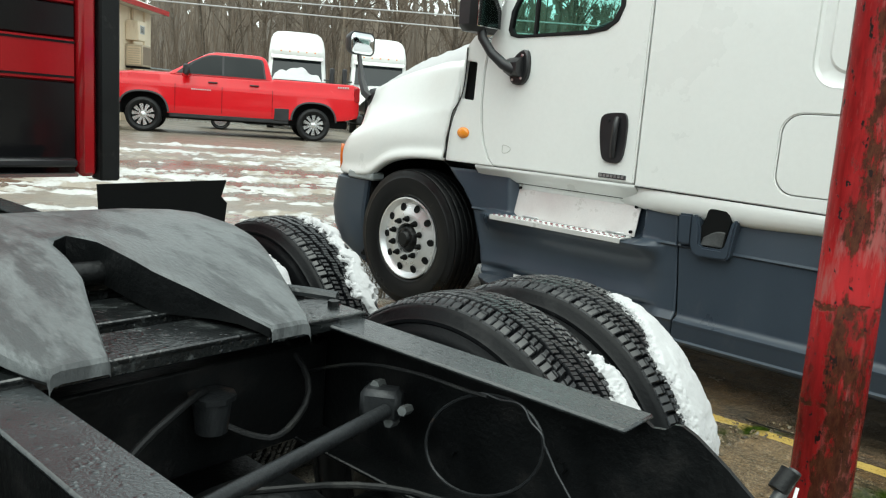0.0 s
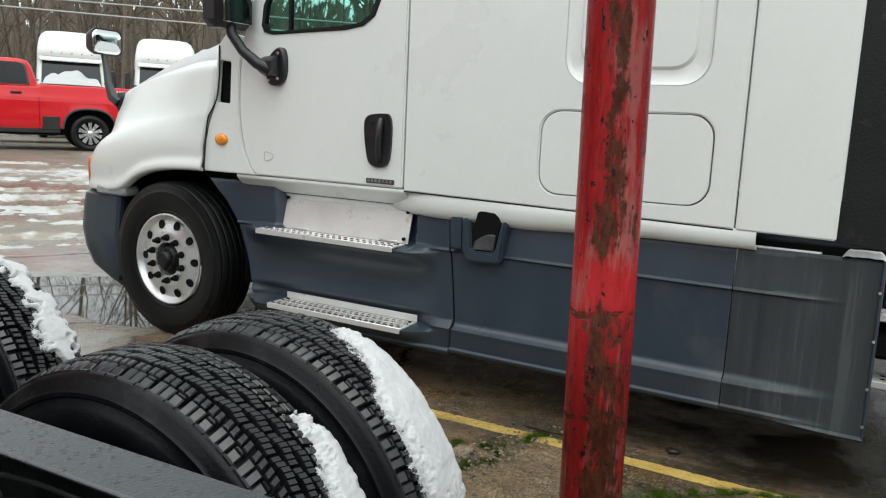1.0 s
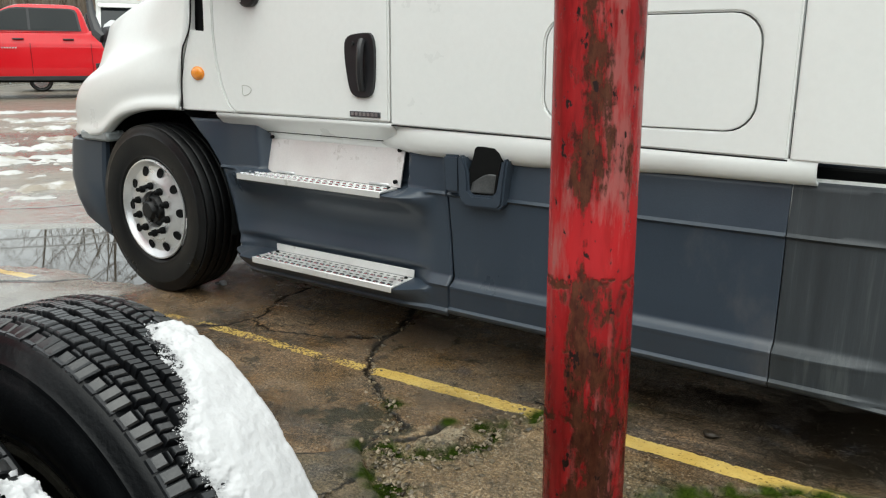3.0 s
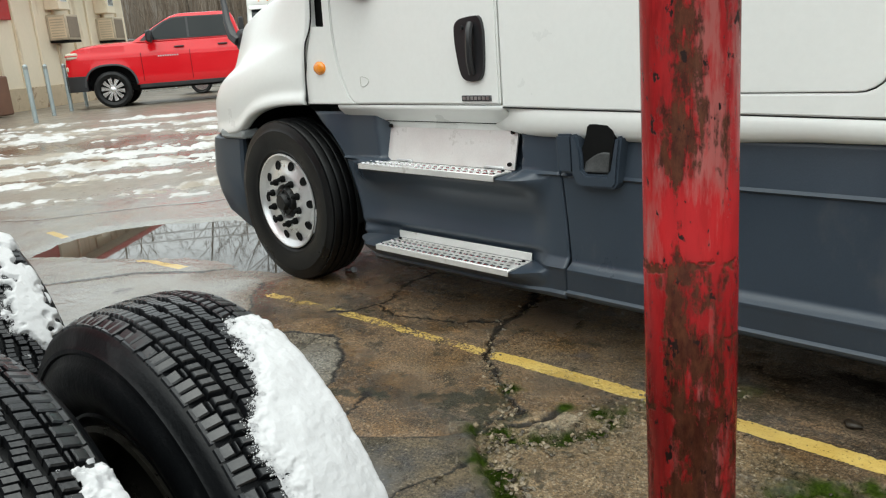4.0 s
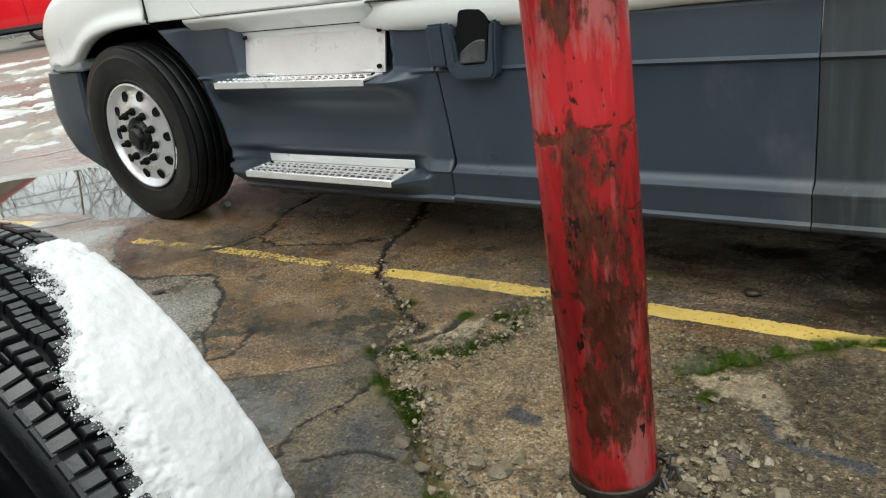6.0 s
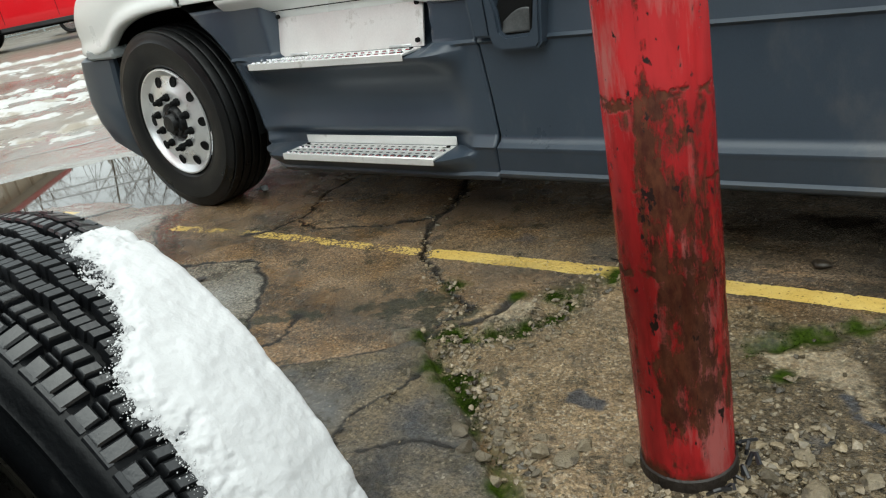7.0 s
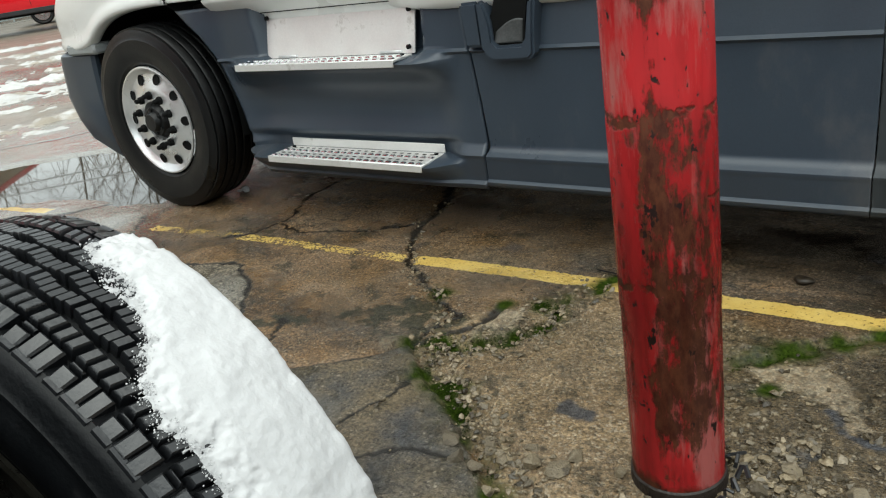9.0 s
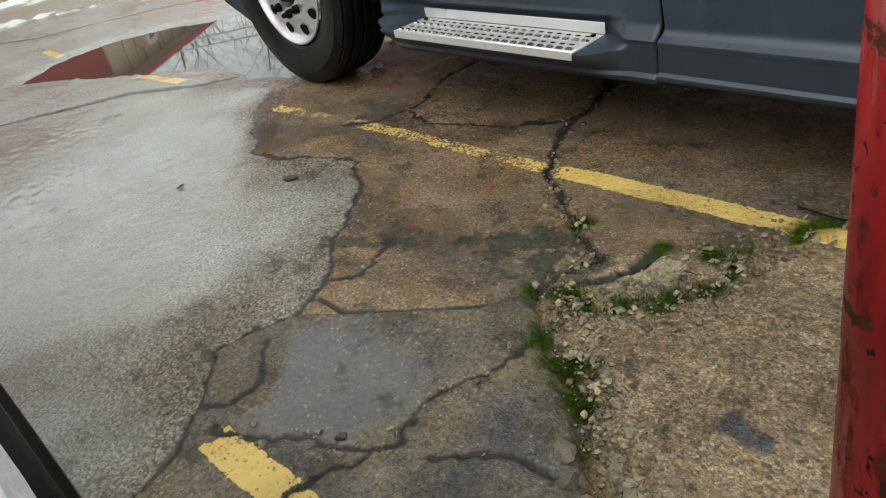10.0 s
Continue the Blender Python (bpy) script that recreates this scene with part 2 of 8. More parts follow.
def value_noise(x, y, seed=0, octaves=4):
    """Soft noise from 0 to 1 on arrays."""
    total, amp, norm = 0.0, 1.0, 0.0
    for o in range(octaves):
        ix, iy = np.floor(x), np.floor(y)
        fx, fy = x - ix, y - iy
        fx, fy = fx * fx * (3 - 2 * fx), fy * fy * (3 - 2 * fy)
        a, b = lattice(ix, iy, seed + o), lattice(ix + 1, iy, seed + o)
        c, d = lattice(ix, iy + 1, seed + o), lattice(ix + 1, iy + 1, seed + o)
        total = total + amp * ((a * (1 - fx) + b * fx) * (1 - fy) + (c * (1 - fx) + d * fx) * fy)
        norm += amp
        x, y, amp = x * 2.03 + 11.3, y * 2.03 + 5.7, amp * 0.5
    return total / norm


def away(x, y, line):
    """Distance of points from a polyline."""
    best = np.full(np.shape(x), 1e9)
    for (ax, ay), (bx, by) in zip(line, line[1:]):
        dx, dy = bx - ax, by - ay
        t = np.clip(((x - ax) * dx + (y - ay) * dy) / (dx * dx + dy * dy + 1e-12), 0, 1)
        best = np.minimum(best, np.hypot(x - ax - t * dx, y - ay - t * dy))
    return best


def inside(x, y, poly):
    odd = np.zeros(np.shape(x), bool)
    for (ax, ay), (bx, by) in zip(poly, poly[1:] + poly[:1]):
        hit = ((ay > y) != (by > y)) & (x < (bx - ax) * (y - ay) / (by - ay + 1e-12) + ax)
        odd ^= hit
    return odd


def signed(x, y, poly):
    d = away(x, y, poly + poly[:1])
    return np.where(inside(x, y, poly), d, -d)


SLAB_EDGE = [(-4.08, 3.92), (-3.91, 3.73), (-3.42, 3.45), (-3.23, 3.47), (-3.11, 3.55), (-2.92, 3.61), (-2.71, 3.48), (-2.53, 3.31),
             (-2.46, 3.19), (-2.3, 3.06), (-2.22, 2.99), (-2.22, 2.88), (-2.27, 2.66), (-2.08, 2.54), (-1.98, 2.44), (-1.9, 2.2)]
JOINT_A = [(-2.21, 2.98), (-2.09, 2.978), (-1.955, 3.072), (-1.864, 3.144), (-1.779, 3.219), (-1.694, 3.327)]
JOINT_B = [(-1.7, 3.34), (-1.57, 3.22), (-1.39, 3.09), (-1.26, 2.99), (-1.12, 2.87), (-0.9, 2.68), (-0.6, 2.4)]
CRACK_C = [(-1.55, 3.22), (-1.57, 3.05), (-1.6, 2.89), (-1.59, 2.74), (-1.64, 2.68), (-1.72, 2.65), (-1.83, 2.59), (-1.96, 2.52)]
CRACK_D = [(-1.59, 2.72), (-1.58, 2.68), (-1.63, 2.62), (-1.62, 2.54), (-1.64, 2.46), (-1.55, 2.3)]
CRACK_E = [(-1.50, 2.77), (-1.46, 2.80), (-1.38, 2.86), (-1.29, 2.88), (-1.22, 2.905)]
CRACK_F = [(-1.7, 3.36), (-1.68, 3.56), (-1.81, 3.64), (-1.94, 3.71), (-2.08, 3.82), (-2.14, 3.9), (-2.23, 4.02), (-2.32, 4.16), (-2.37, 4.39), (-2.6, 4.9)]
CRACK_G = [(-3.29, 3.81), (-3.15, 3.9), (-3.12, 4.09), (-3.26, 4.43), (-3.3, 4.9)]
CRACK_H = [(-1.62, 3.37), (-1.55, 3.365), (-1.49, 3.42), (-1.43, 3.475), (-1.38, 3.545), (-1.375, 3.62), (-1.37, 3.70), (-1.35, 3.80), (-1.28, 3.95), (-1.05, 4.2)]
CRACK_I = [(-2.281, 3.291), (-2.261, 3.218), (-2.226, 3.138), (-2.268, 3.055)]
CRACK_J = [(-2.16, 2.77), (-2.04, 2.68), (-2.01, 2.58), (-2.06, 2.53)]
CRACK_K = [(-0.75, 3.60), (-0.71, 3.64), (-0.65, 3.71), (-0.57, 3.77), (-0.46, 3.83), (-0.36, 3.93), (-0.1, 4.0), (0.5, 4.15), (1.2, 4.2)]
CRACK_L = [(-2.46, 3.19), (-2.3, 3.26), (-1.95, 3.5), (-1.75, 3.55)]
CRACK_M = [(-3.1, 4.05), (-2.9, 4.0), (-2.6, 4.1), (-2.37, 4.25)]
CRACK_N = [(-1.70, 3.34), (-1.66, 3.40), (-1.60, 3.46), (-1.58, 3.55), (-1.57, 3.63)]
FAR_A = [(-9.6, 1.6), (-8.52, 3.42), (-7.99, 3.78), (-7.54, 4.69), (-7.17, 5.09), (-6.6, 6.5)]
FAR_B = [(-6.6, 1.0), (-5.57, 2.72), (-5.36, 3.11), (-5.1, 3.52), (-4.69, 3.82), (-4.4, 4.6)]
PUDDLE = [(-6.46, 3.24), (-6.78, 3.62), (-6.84, 4.0), (-6.70, 4.34), (-6.40, 4.60), (-6.05, 4.88), (-5.6, 5.35), (-4.7, 5.4), (-4.25, 4.8), (-4.22, 4.12), (-4.45, 4.0), (-4.80, 3.97), (-5.12, 3.95), (-5.25, 3.82), (-5.55, 3.69), (-6.02, 3.44)]
WATER = -0.016

core_x, core_y = np.arange(-3.7, -0.30, 0.0065), np.arange(2.34, 4.3, 0.0065)


def outward(core, lo_mid, hi_mid, step):
    """Coordinates dense in the core, then medium, then ever wider to the horizon."""
    mid_l = np.arange(lo_mid, core[0], step)
    mid_h = np.arange(core[-1] + step, hi_mid, step)
    far_h, far_l, s, a, b = [], [], step * 1.5, mid_h[-1], mid_l[0]
    while s < 90:
        a, b, s = a + s, b - s, s * 1.22
        far_h.append(a)
        far_l.append(b)
    return np.concatenate([far_l[::-1], mid_l, core, mid_h, far_h])


gx, gy = outward(core_x, -9.0, 1.6, 0.024), outward(core_y, 0.6, 6.0, 0.028)
X, Y = np.meshgrid(gx, gy, indexing="ij")


def rise(x, y):
    t = np.clip((-0.87 * x + 0.49 * (y - 1) - 8.5) / 10.5, 0, 1)
    return 0.38 * t * t * (3 - 2 * t)


wob_x = (value_noise(X * 9, Y * 9, 3) - 0.5) * 0.07
wob_y = (value_noise(X * 9, Y * 9, 8) - 0.5) * 0.07
wob_x += (value_noise(X * 34, Y * 34, 4, 3) - 0.5) * 0.030
wob_y += (value_noise(X * 34, Y * 34, 6, 3) - 0.5) * 0.030
XW, YW = X + wob_x, Y + wob_y
near = (X > -10) & (X < 2) & (Y > 0.5) & (Y < 7)


def crack_depth(lines, width):
    d = np.full(X.shape, 1e9)
    xs, ys = XW[near], YW[near]
    best = np.full(xs.shape, 1e9)
    for line in lines:
        best = np.minimum(best, away(xs, ys, line))
    d[near] = best
    w = width * (0.62 + 2.1 * value_noise(X * 5, Y * 5, 21) ** 2)
    return np.exp(-(d / w) ** 2), d


thin, d_thin = crack_depth([CRACK_C, CRACK_D, CRACK_E, CRACK_G, CRACK_I, CRACK_J, CRACK_M, FAR_A, FAR_B, SLAB_EDGE], 0.0088)
broad, d_broad = crack_depth([CRACK_F, CRACK_N], 0.014)
XS, YS = XW.copy(), YW.copy()
XW, YW = X + 0.18 * wob_x, Y + 0.18 * wob_y
straight, d_straight = crack_depth([JOINT_A], 0.0075)
far_gap, d_far_gap = crack_depth([FAR_A, FAR_B], 0.020)
thin = np.maximum(thin, far_gap)
thin, d_thin = np.maximum(thin, straight), np.minimum(d_thin, d_straight)
XW, YW = XS, YS
mossy, d_mossy = crack_depth([JOINT_B, CRACK_H, CRACK_K], 0.017)
slabs = SLAB_EDGE + [(-1.0, 1.2), (9.0, 1.0), (9.0, 9.0), (-4.3, 9.0)]
brown_d = np.full(X.shape, -1.0)
brown_d[near] = signed(XW[near], YW[near], slabs)
brown_d[~near] = np.where(inside(X[~near], Y[~near], slabs), 1.0, -1.0)
rough_right = np.full(X.shape, -1.0)
broken = [(-1.7, 3.34), (-1.57, 3.22), (-1.26, 2.99), (-0.9, 2.68), (-0.4, 2.2), (0.8, 2.2), (1.2, 3.6), (0.2, 3.95), (-0.55, 3.8), (-1.0, 3.9), (-1.3, 3.92), (-1.4, 3.75), (-1.65, 3.6)]
rough_right[near] = signed(XW[near], YW[near], broken)
pud = np.full(X.shape, -1.0)
pud[near] = signed(X[near] + wob_x[near] * 1.5, Y[near] + wob_y[near] * 1.5, PUDDLE)

gravelly = np.clip(rough_right / 0.05, 0, 1)
Z = rise(X, Y)
Z += (value_noise(X * 0.8, Y * 0.8, 5) - 0.5) * 0.012 * (np.hypot(X + 2, Y - 3) < 30)
Z += (value_noise(X * 45, Y * 45, 9, 3) - 0.5) * np.where(gravelly > 0, 0.007, 0.004) * near
Z += (value_noise(X * 14, Y * 14, 12, 3) - 0.5) * 0.022 * gravelly * np.clip(1 - d_mossy / 0.35, 0, 1)
Z -= 0.0045 * thin + 0.008 * broad + 0.016 * mossy
Z += 0.0012 * np.tanh(brown_d / 0.03) * near - 0.004 * gravelly
Z -= 0.034 * np.clip((pud + 0.12) / 0.35, 0, 1) * near
PLATE = [(-1.535, 3.40), (-1.47, 3.455), (-1.415, 3.52), (-1.40, 3.60), (-1.44, 3.67), (-1.535, 3.64), (-1.56, 3.54), (-1.575, 3.47)]
PLATE_B = [(-1.69, 3.40), (-1.84, 3.31), (-1.79, 3.26), (-1.70, 3.355)]
plate = np.full(X.shape, -1.0)
plate[near] = np.maximum(signed(XW[near], YW[near], PLATE), signed(XW[near], YW[near], PLATE_B))
plate_rim = np.exp(-((plate + 0.004) / 0.007) ** 2) * (value_noise(X * 11, Y * 11, 45) > 0.35)
plate = np.clip(plate / 0.012, 0, 1)
Z += 0.013 * plate * (0.6 + 0.8 * value_noise(X * 9, Y * 9, 31))
edge_dist = np.full(X.shape, 9.0)
edge_dist[near] = away(XW[near], YW[near], SLAB_EDGE)
grainy = np.clip(1.05 - edge_dist / 0.55 + (value_noise(X * 2.2, Y * 2.2, 77) - 0.5) * 1.6, 0, 1) * (brown_d < 0.06)

slate_d = np.full(X.shape, -1.0)
slate_d[near] = signed(X[near] + 0.3 * wob_x[near], Y[near] + 0.3 * wob_y[near], [(-2.2, 2.88), (-1.97, 3.05), (-1.8, 3.18), (-1.70, 3.33), (-1.57, 3.21), (-1.26, 2.98), (-0.9, 2.67), (-0.4, 2.2), (-1.8, 2.1), (-2.05, 2.5), (-2.25, 2.66)])
Z += 0.011 * np.clip(slate_d / 0.010, 0, 1)

nx, ny = len(gx), len(gy)
gm = bpy.data.meshes.new("ground")
idx = np.arange(nx * ny).reshape(nx, ny)
quads = np.stack([idx[:-1, :-1], idx[1:, :-1], idx[1:, 1:], idx[:-1, 1:]], -1).reshape(-1, 4)
gm.vertices.add(nx * ny)
gm.vertices.foreach_set("co", np.stack([X, Y, Z], -1).ravel())
gm.loops.add(quads.size)
gm.loops.foreach_set("vertex_index", quads.ravel())
gm.polygons.add(len(quads))
gm.polygons.foreach_set("loop_start", np.arange(0, quads.size, 4))
gm.update(calc_edges=True)
gm.shade_smooth()

line_y = np.interp(X, [-4.0, -3.79, -3.26, -2.13, -1.3, -0.45, 3.0], [3.78, 3.795, 3.853, 3.902, 3.936, 3.950, 4.08])
paint = np.clip((np.where(X < -2.12, 0.038, 0.047) - np.abs(Y + wob_y * 0.25 - line_y)) / 0.006, 0, 1) * (X > -3.86) * (X < 3)
paint = np.maximum(paint, np.clip((0.04 - np.abs(Y + wob_y * 0.2 - 3.75 - 0.10 * (X + 5.2))) / 0.006, 0, 1) * (X > -5.48) * (X < -4.90))
paint = np.maximum(paint, np.clip((0.04 - np.abs(Y + wob_y * 0.2 - 3.655)) / 0.006, 0, 1) * (X > -7.25) * (X < -6.86) * 0.7)
paint = np.maximum(paint, np.clip((0.05 - np.abs(Y + wob_y * 0.25 - 2.505 - 0.06 * (X + 1.9))) / 0.006, 0, 1) * (X > -1.93 + 0.06 * (value_noise(X * 30, Y * 30, 57) - 0.5)) * (X < 3))
scraped = np.where(X < -2.12, 0.505, 0.69) + 0.30 * (value_noise(X * 14, Y * 14, 41, 3) - 0.5)
scraped = np.where(X < -3.3, scraped - 0.9 * np.clip(0.55 - value_noise(X * 5, Y * 9, 55), 0, 0.3), scraped)
scraped = np.where(X < -4.5, 0.85, scraped)
paint *= scraped * (1 - np.clip(thin + broad + 0.6 * mossy, 0, 1))
moss_mask = np.clip(np.exp(-(d_mossy / 0.045) ** 2) * 1.6 * (value_noise(X * 12, Y * 12, 61) - 0.33) * 2.2, 0, 1)
TUFTS = [(-1.62, 3.37, 0.055), (-1.43, 3.17, 0.050), (-1.345, 3.085, 0.045), (-1.83, 3.67, 0.050), (-1.425, 3.71, 0.045), (-1.55, 3.68, 0.035), (-0.62, 3.73, 0.05), (-0.50, 3.81, 0.05), (-0.40, 3.89, 0.05), (-0.63, 3.50, 0.03)]
for tx, ty, tr_ in TUFTS:
    moss_mask = np.maximum(moss_mask, np.clip(1.5 * np.exp(-((X - tx) ** 2 + (Y - ty) ** 2) / tr_ ** 2) + 1.2 * (value_noise(X * 30, Y * 30, 62) - 0.62), 0, 1) * (np.hypot(X - tx, Y - ty) < 2 * tr_))
tar_spot = np.clip((np.exp(-((X + 1.05) / 0.075) ** 2 - ((Y - 3.215) / 0.045) ** 2) + 1.3 * (value_noise(X * 24, Y * 24, 64) - 0.5) - 0.42) * 4, 0, 1) * (np.hypot(X + 1.05, Y - 3.215) < 0.16)
tar_spot = np.maximum(tar_spot, np.clip((0.6 - away(X, Y, [(-0.47, 3.47), (-0.42, 3.39), (-0.36, 3.37), (-0.2, 3.36)]) / 0.03 + 1.4 * (value_noise(X * 24, Y * 24, 65) - 0.5)) * 3, 0, 1) * near)
pale = np.zeros(X.shape)
pale[near] = np.clip(signed(XW[near], YW[near], [(-0.74, 3.60), (-0.62, 3.53), (-0.50, 3.49), (-0.43, 3.38), (-0.38, 3.42), (-0.43, 3.58), (-0.53, 3.70), (-0.64, 3.66)]) / 0.02, 0, 1)
slate = np.clip(slate_d / 0.010, 0, 1)
shoulder = np.maximum(0.9 * plate, 0.85 * pale)
cracked = np.clip((thin + broad - 0.24) * 2.8 + 0.75 * mossy + 0.9 * plate_rim, 0, 1)
depth = -0.862 * X + 0.507 * (Y - 1)
silty = np.clip((depth - 8.4) / 1.5, 0, 1) * np.clip((36.0 - depth) / 4.0, 0, 1)
# oil blotches plus the truck's shade, darkened into the slab beside and under its skirt
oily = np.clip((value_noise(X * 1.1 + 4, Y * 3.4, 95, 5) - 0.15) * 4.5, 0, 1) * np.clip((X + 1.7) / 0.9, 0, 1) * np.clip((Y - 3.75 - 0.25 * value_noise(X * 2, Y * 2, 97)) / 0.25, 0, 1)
soaked = np.clip((value_noise(X * 2.3 + 1, Y * 2.3, 99, 5) - 0.20) * 7, 0, 1) * np.clip((X + 0.78 + 0.3 * (Y - 3.1)) / 0.22, 0, 1) * (Y > 2.2) * np.clip((3.95 - Y) / 0.2, 0, 1) * np.clip((2.6 - X) / 0.6, 0, 1)
tarry = np.clip((X - 0.02 + (value_noise(X * 4, Y * 4, 88) - 0.5) * 0.25) / 0.08, 0, 1) * np.clip((Y - 4.02) / 0.1, 0, 1) * (X < 12)
grime = np.zeros(X.shape)
d_seep = away(X[near] + wob_x[near], Y[near] + wob_y[near], CRACK_L)
d_patch = np.hypot((X[near] + 1.80) / 0.20, (Y[near] - 3.50) / 0.16)
speckled = value_noise(X[near] * 26, Y[near] * 26, 66, 4)
grime[near] = np.clip((np.maximum(np.exp(-(d_seep / 0.055) ** 2), np.exp(-d_patch ** 2)) * 0.8 + 1.5 * (speckled - 0.5) - 0.42) * 4.0, 0, 1)
soaked = soaked * (1 - pale)
soaked = np.maximum(soaked, 0.9 * np.clip(brown_d / 0.015, 0, 1) * np.clip((0.13 - brown_d + 0.08 * (value_noise(X * 6, Y * 6, 58) - 0.5)) / 0.03, 0, 1) * np.clip((-3.30 - X) / 0.15, 0, 1) * near)
flooded = 0.7 * np.clip(1.6 - np.hypot((X + 4.22) / 0.26, (Y - 3.84) / 0.20) + 0.8 * (value_noise(X * 2.5, Y * 2.5, 59) - 0.5), 0, 1) * (brown_d < 0.0) * near
POOL = [(-2.108, 2.834), (-1.998, 2.979), (-1.818, 2.973), (-1.675, 2.925), (-1.617, 2.834), (-1.655, 2.704), (-1.827, 2.591), (-1.937, 2.558), (-1.918, 2.65), (-1.988, 2.743)]
FILM = [(-5.494, 2.904), (-4.923, 3.552), (-4.203, 3.885), (-3.455, 3.442), (-2.983, 3.085), (-2.77, 2.826), (-2.558, 2.637), (-3.0, 2.2), (-5.0, 2.0)]
sheet_water = np.zeros(X.shape)
sheet_water[near] = np.maximum(np.clip(0.35 + signed(X[near], Y[near], POOL) / 0.07, 0, 1), np.clip(0.3 + signed(X[near], Y[near], FILM) / 0.22, 0, 1))
sheet_water = np.clip(sheet_water + 1.1 * (value_noise(X * 3.0, Y * 3.0, 111, 5) - 0.5) * (sheet_water > 0.02), 0, 1)
grainy = grainy * (1 - 0.85 * sheet_water)
smoky = np.zeros(X.shape)
smoky[near] = np.clip(1.0 - np.hypot((X[near] + 1.455 + 0.35 * (Y[near] - 2.965)) / 0.11, (Y[near] - 2.965) / 0.10) + 1.6 * (speckled - 0.5), 0, 1)
tar_spot = np.maximum(tar_spot, 0.75 * smoky)
run = -0.507 * X - 0.862 * (Y - 1)
muddy = np.clip((value_noise(run * 0.30 + 2, depth * 1.15, 117, 4) - 0.50) * 9, 0, 1) * np.clip((depth - 10.4) / 0.8, 0, 1) * np.clip((15.0 - depth) / 1.0, 0, 1)
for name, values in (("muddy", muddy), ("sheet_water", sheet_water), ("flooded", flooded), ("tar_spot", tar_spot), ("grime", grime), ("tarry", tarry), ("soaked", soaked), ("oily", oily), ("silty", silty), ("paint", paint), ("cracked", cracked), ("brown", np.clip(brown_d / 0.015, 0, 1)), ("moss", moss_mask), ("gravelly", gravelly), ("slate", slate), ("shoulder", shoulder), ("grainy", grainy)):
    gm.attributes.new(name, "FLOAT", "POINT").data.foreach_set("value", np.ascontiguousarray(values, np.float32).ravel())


def ground_material():
    mat = bpy.data.materials.new("wet_concrete")
    mat.use_nodes = True
    n, l = mat.node_tree.nodes, mat.node_tree.links
    bs = n["Principled BSDF"]
    tc = n.new("ShaderNodeTexCoord")

    def noise_tex(sc, detail=6, ro=0.6, stretch=None):
        t = n.new("ShaderNodeTexNoise")
        t.inputs["Scale"].default_value, t.inputs["Detail"].default_value, t.inputs["Roughness"].default_value = sc, detail, ro
        if stretch:
            mp = n.new("ShaderNodeMapping")
            mp.inputs["Scale"].default_value = stretch
            l.new(tc.outputs["Object"], mp.inputs["Vector"])
            l.new(mp.outputs["Vector"], t.inputs["Vector"])
        else:
            l.new(tc.outputs["Object"], t.inputs["Vector"])
        return t.outputs["Fac"]

    def attr(name):
        a = n.new("ShaderNodeAttribute")
        a.attribute_name = name
        return a.outputs["Fac"]

    def ranged(src, a, b, c=0.0, d=1.0):
        r = n.new("ShaderNodeMapRange")
        for k, v in zip(("From Min", "From Max", "To Min", "To Max"), (a, b, c, d)):
            r.inputs[k].default_value = v
        l.new(src, r.inputs["Value"])
        return r.outputs["Result"]

    def mix(fac, a, b):
        m = n.new("ShaderNodeMix")
        m.data_type = "RGBA"
        for key, val in (("Factor", fac), ("A", a), ("B", b)):
            if isinstance(val, tuple):
                m.inputs[key].default_value = (*val, 1)
            elif isinstance(val, float):
                m.inputs[key].default_value = val
            else:
                l.new(val, m.inputs[key])
        return m.outputs["Result"]

    def math_node(op, a, b):
        m = n.new("ShaderNodeMath")
        m.operation = op
        for i, val in enumerate((a, b)):
            if isinstance(val, float):
                m.inputs[i].default_value = val
            else:
                l.new(val, m.inputs[i])
        return m.outputs[0]

    big, mid, fine_n = noise_tex(0.9, 5), noise_tex(5.5, 8, 0.65), noise_tex(95, 3)
    grit = noise_tex(38, 4, 0.7)
    vor = n.new("ShaderNodeTexVoronoi")
    vor.inputs["Scale"].default_value = 150
    l.new(tc.outputs["Object"], vor.inputs["Vector"])
    stones = n.new("ShaderNodeSeparateColor")
    l.new(vor.outputs["Color"], stones.inputs["Color"])
    stone_v, stone_d = stones.outputs["Red"], vor.outputs["Distance"]
    grey = mix(ranged(mid, 0.3, 0.7), (0.19, 0.19, 0.178), (0.29, 0.286, 0.265))
    grey = mix(ranged(big, 0.42, 0.62), grey, (0.245, 0.228, 0.195))
    pebbled = mix(ranged(stone_v, 0.1, 0.9), (0.054, 0.044, 0.030), (0.235, 0.197, 0.140))
    grey = mix(math_node("MULTIPLY", attr("grainy"), 0.92), grey, pebbled)
    tan = mix(ranged(mid, 0.3, 0.72), (0.088, 0.050, 0.021), (0.245, 0.142, 0.062))
    tan = mix(math_node('MULTIPLY', ranged(stone_v, 0.80, 0.95), 0.35), tan, (0.30, 0.22, 0.13))
    tan = mix(ranged(big, 0.45, 0.7), tan, (0.100, 0.066, 0.033))
    grubby = mix(ranged(grit, 0.35, 0.65), (0.020, 0.018, 0.011), (0.062, 0.050, 0.030))
    blotch = math_node("MULTIPLY", ranged(noise_tex(6.5, 10, 0.74), 0.535, 0.60), 0.8)
    soot = ranged(noise_tex(2.6, 9, 0.7, (0.45, 1.3, 1)), 0.50, 0.60)
    tan = mix(math_node("MULTIPLY", soot, ranged(grit, 0.35, 0.6, 0.35, 0.9)), tan, (0.022, 0.017, 0.012))
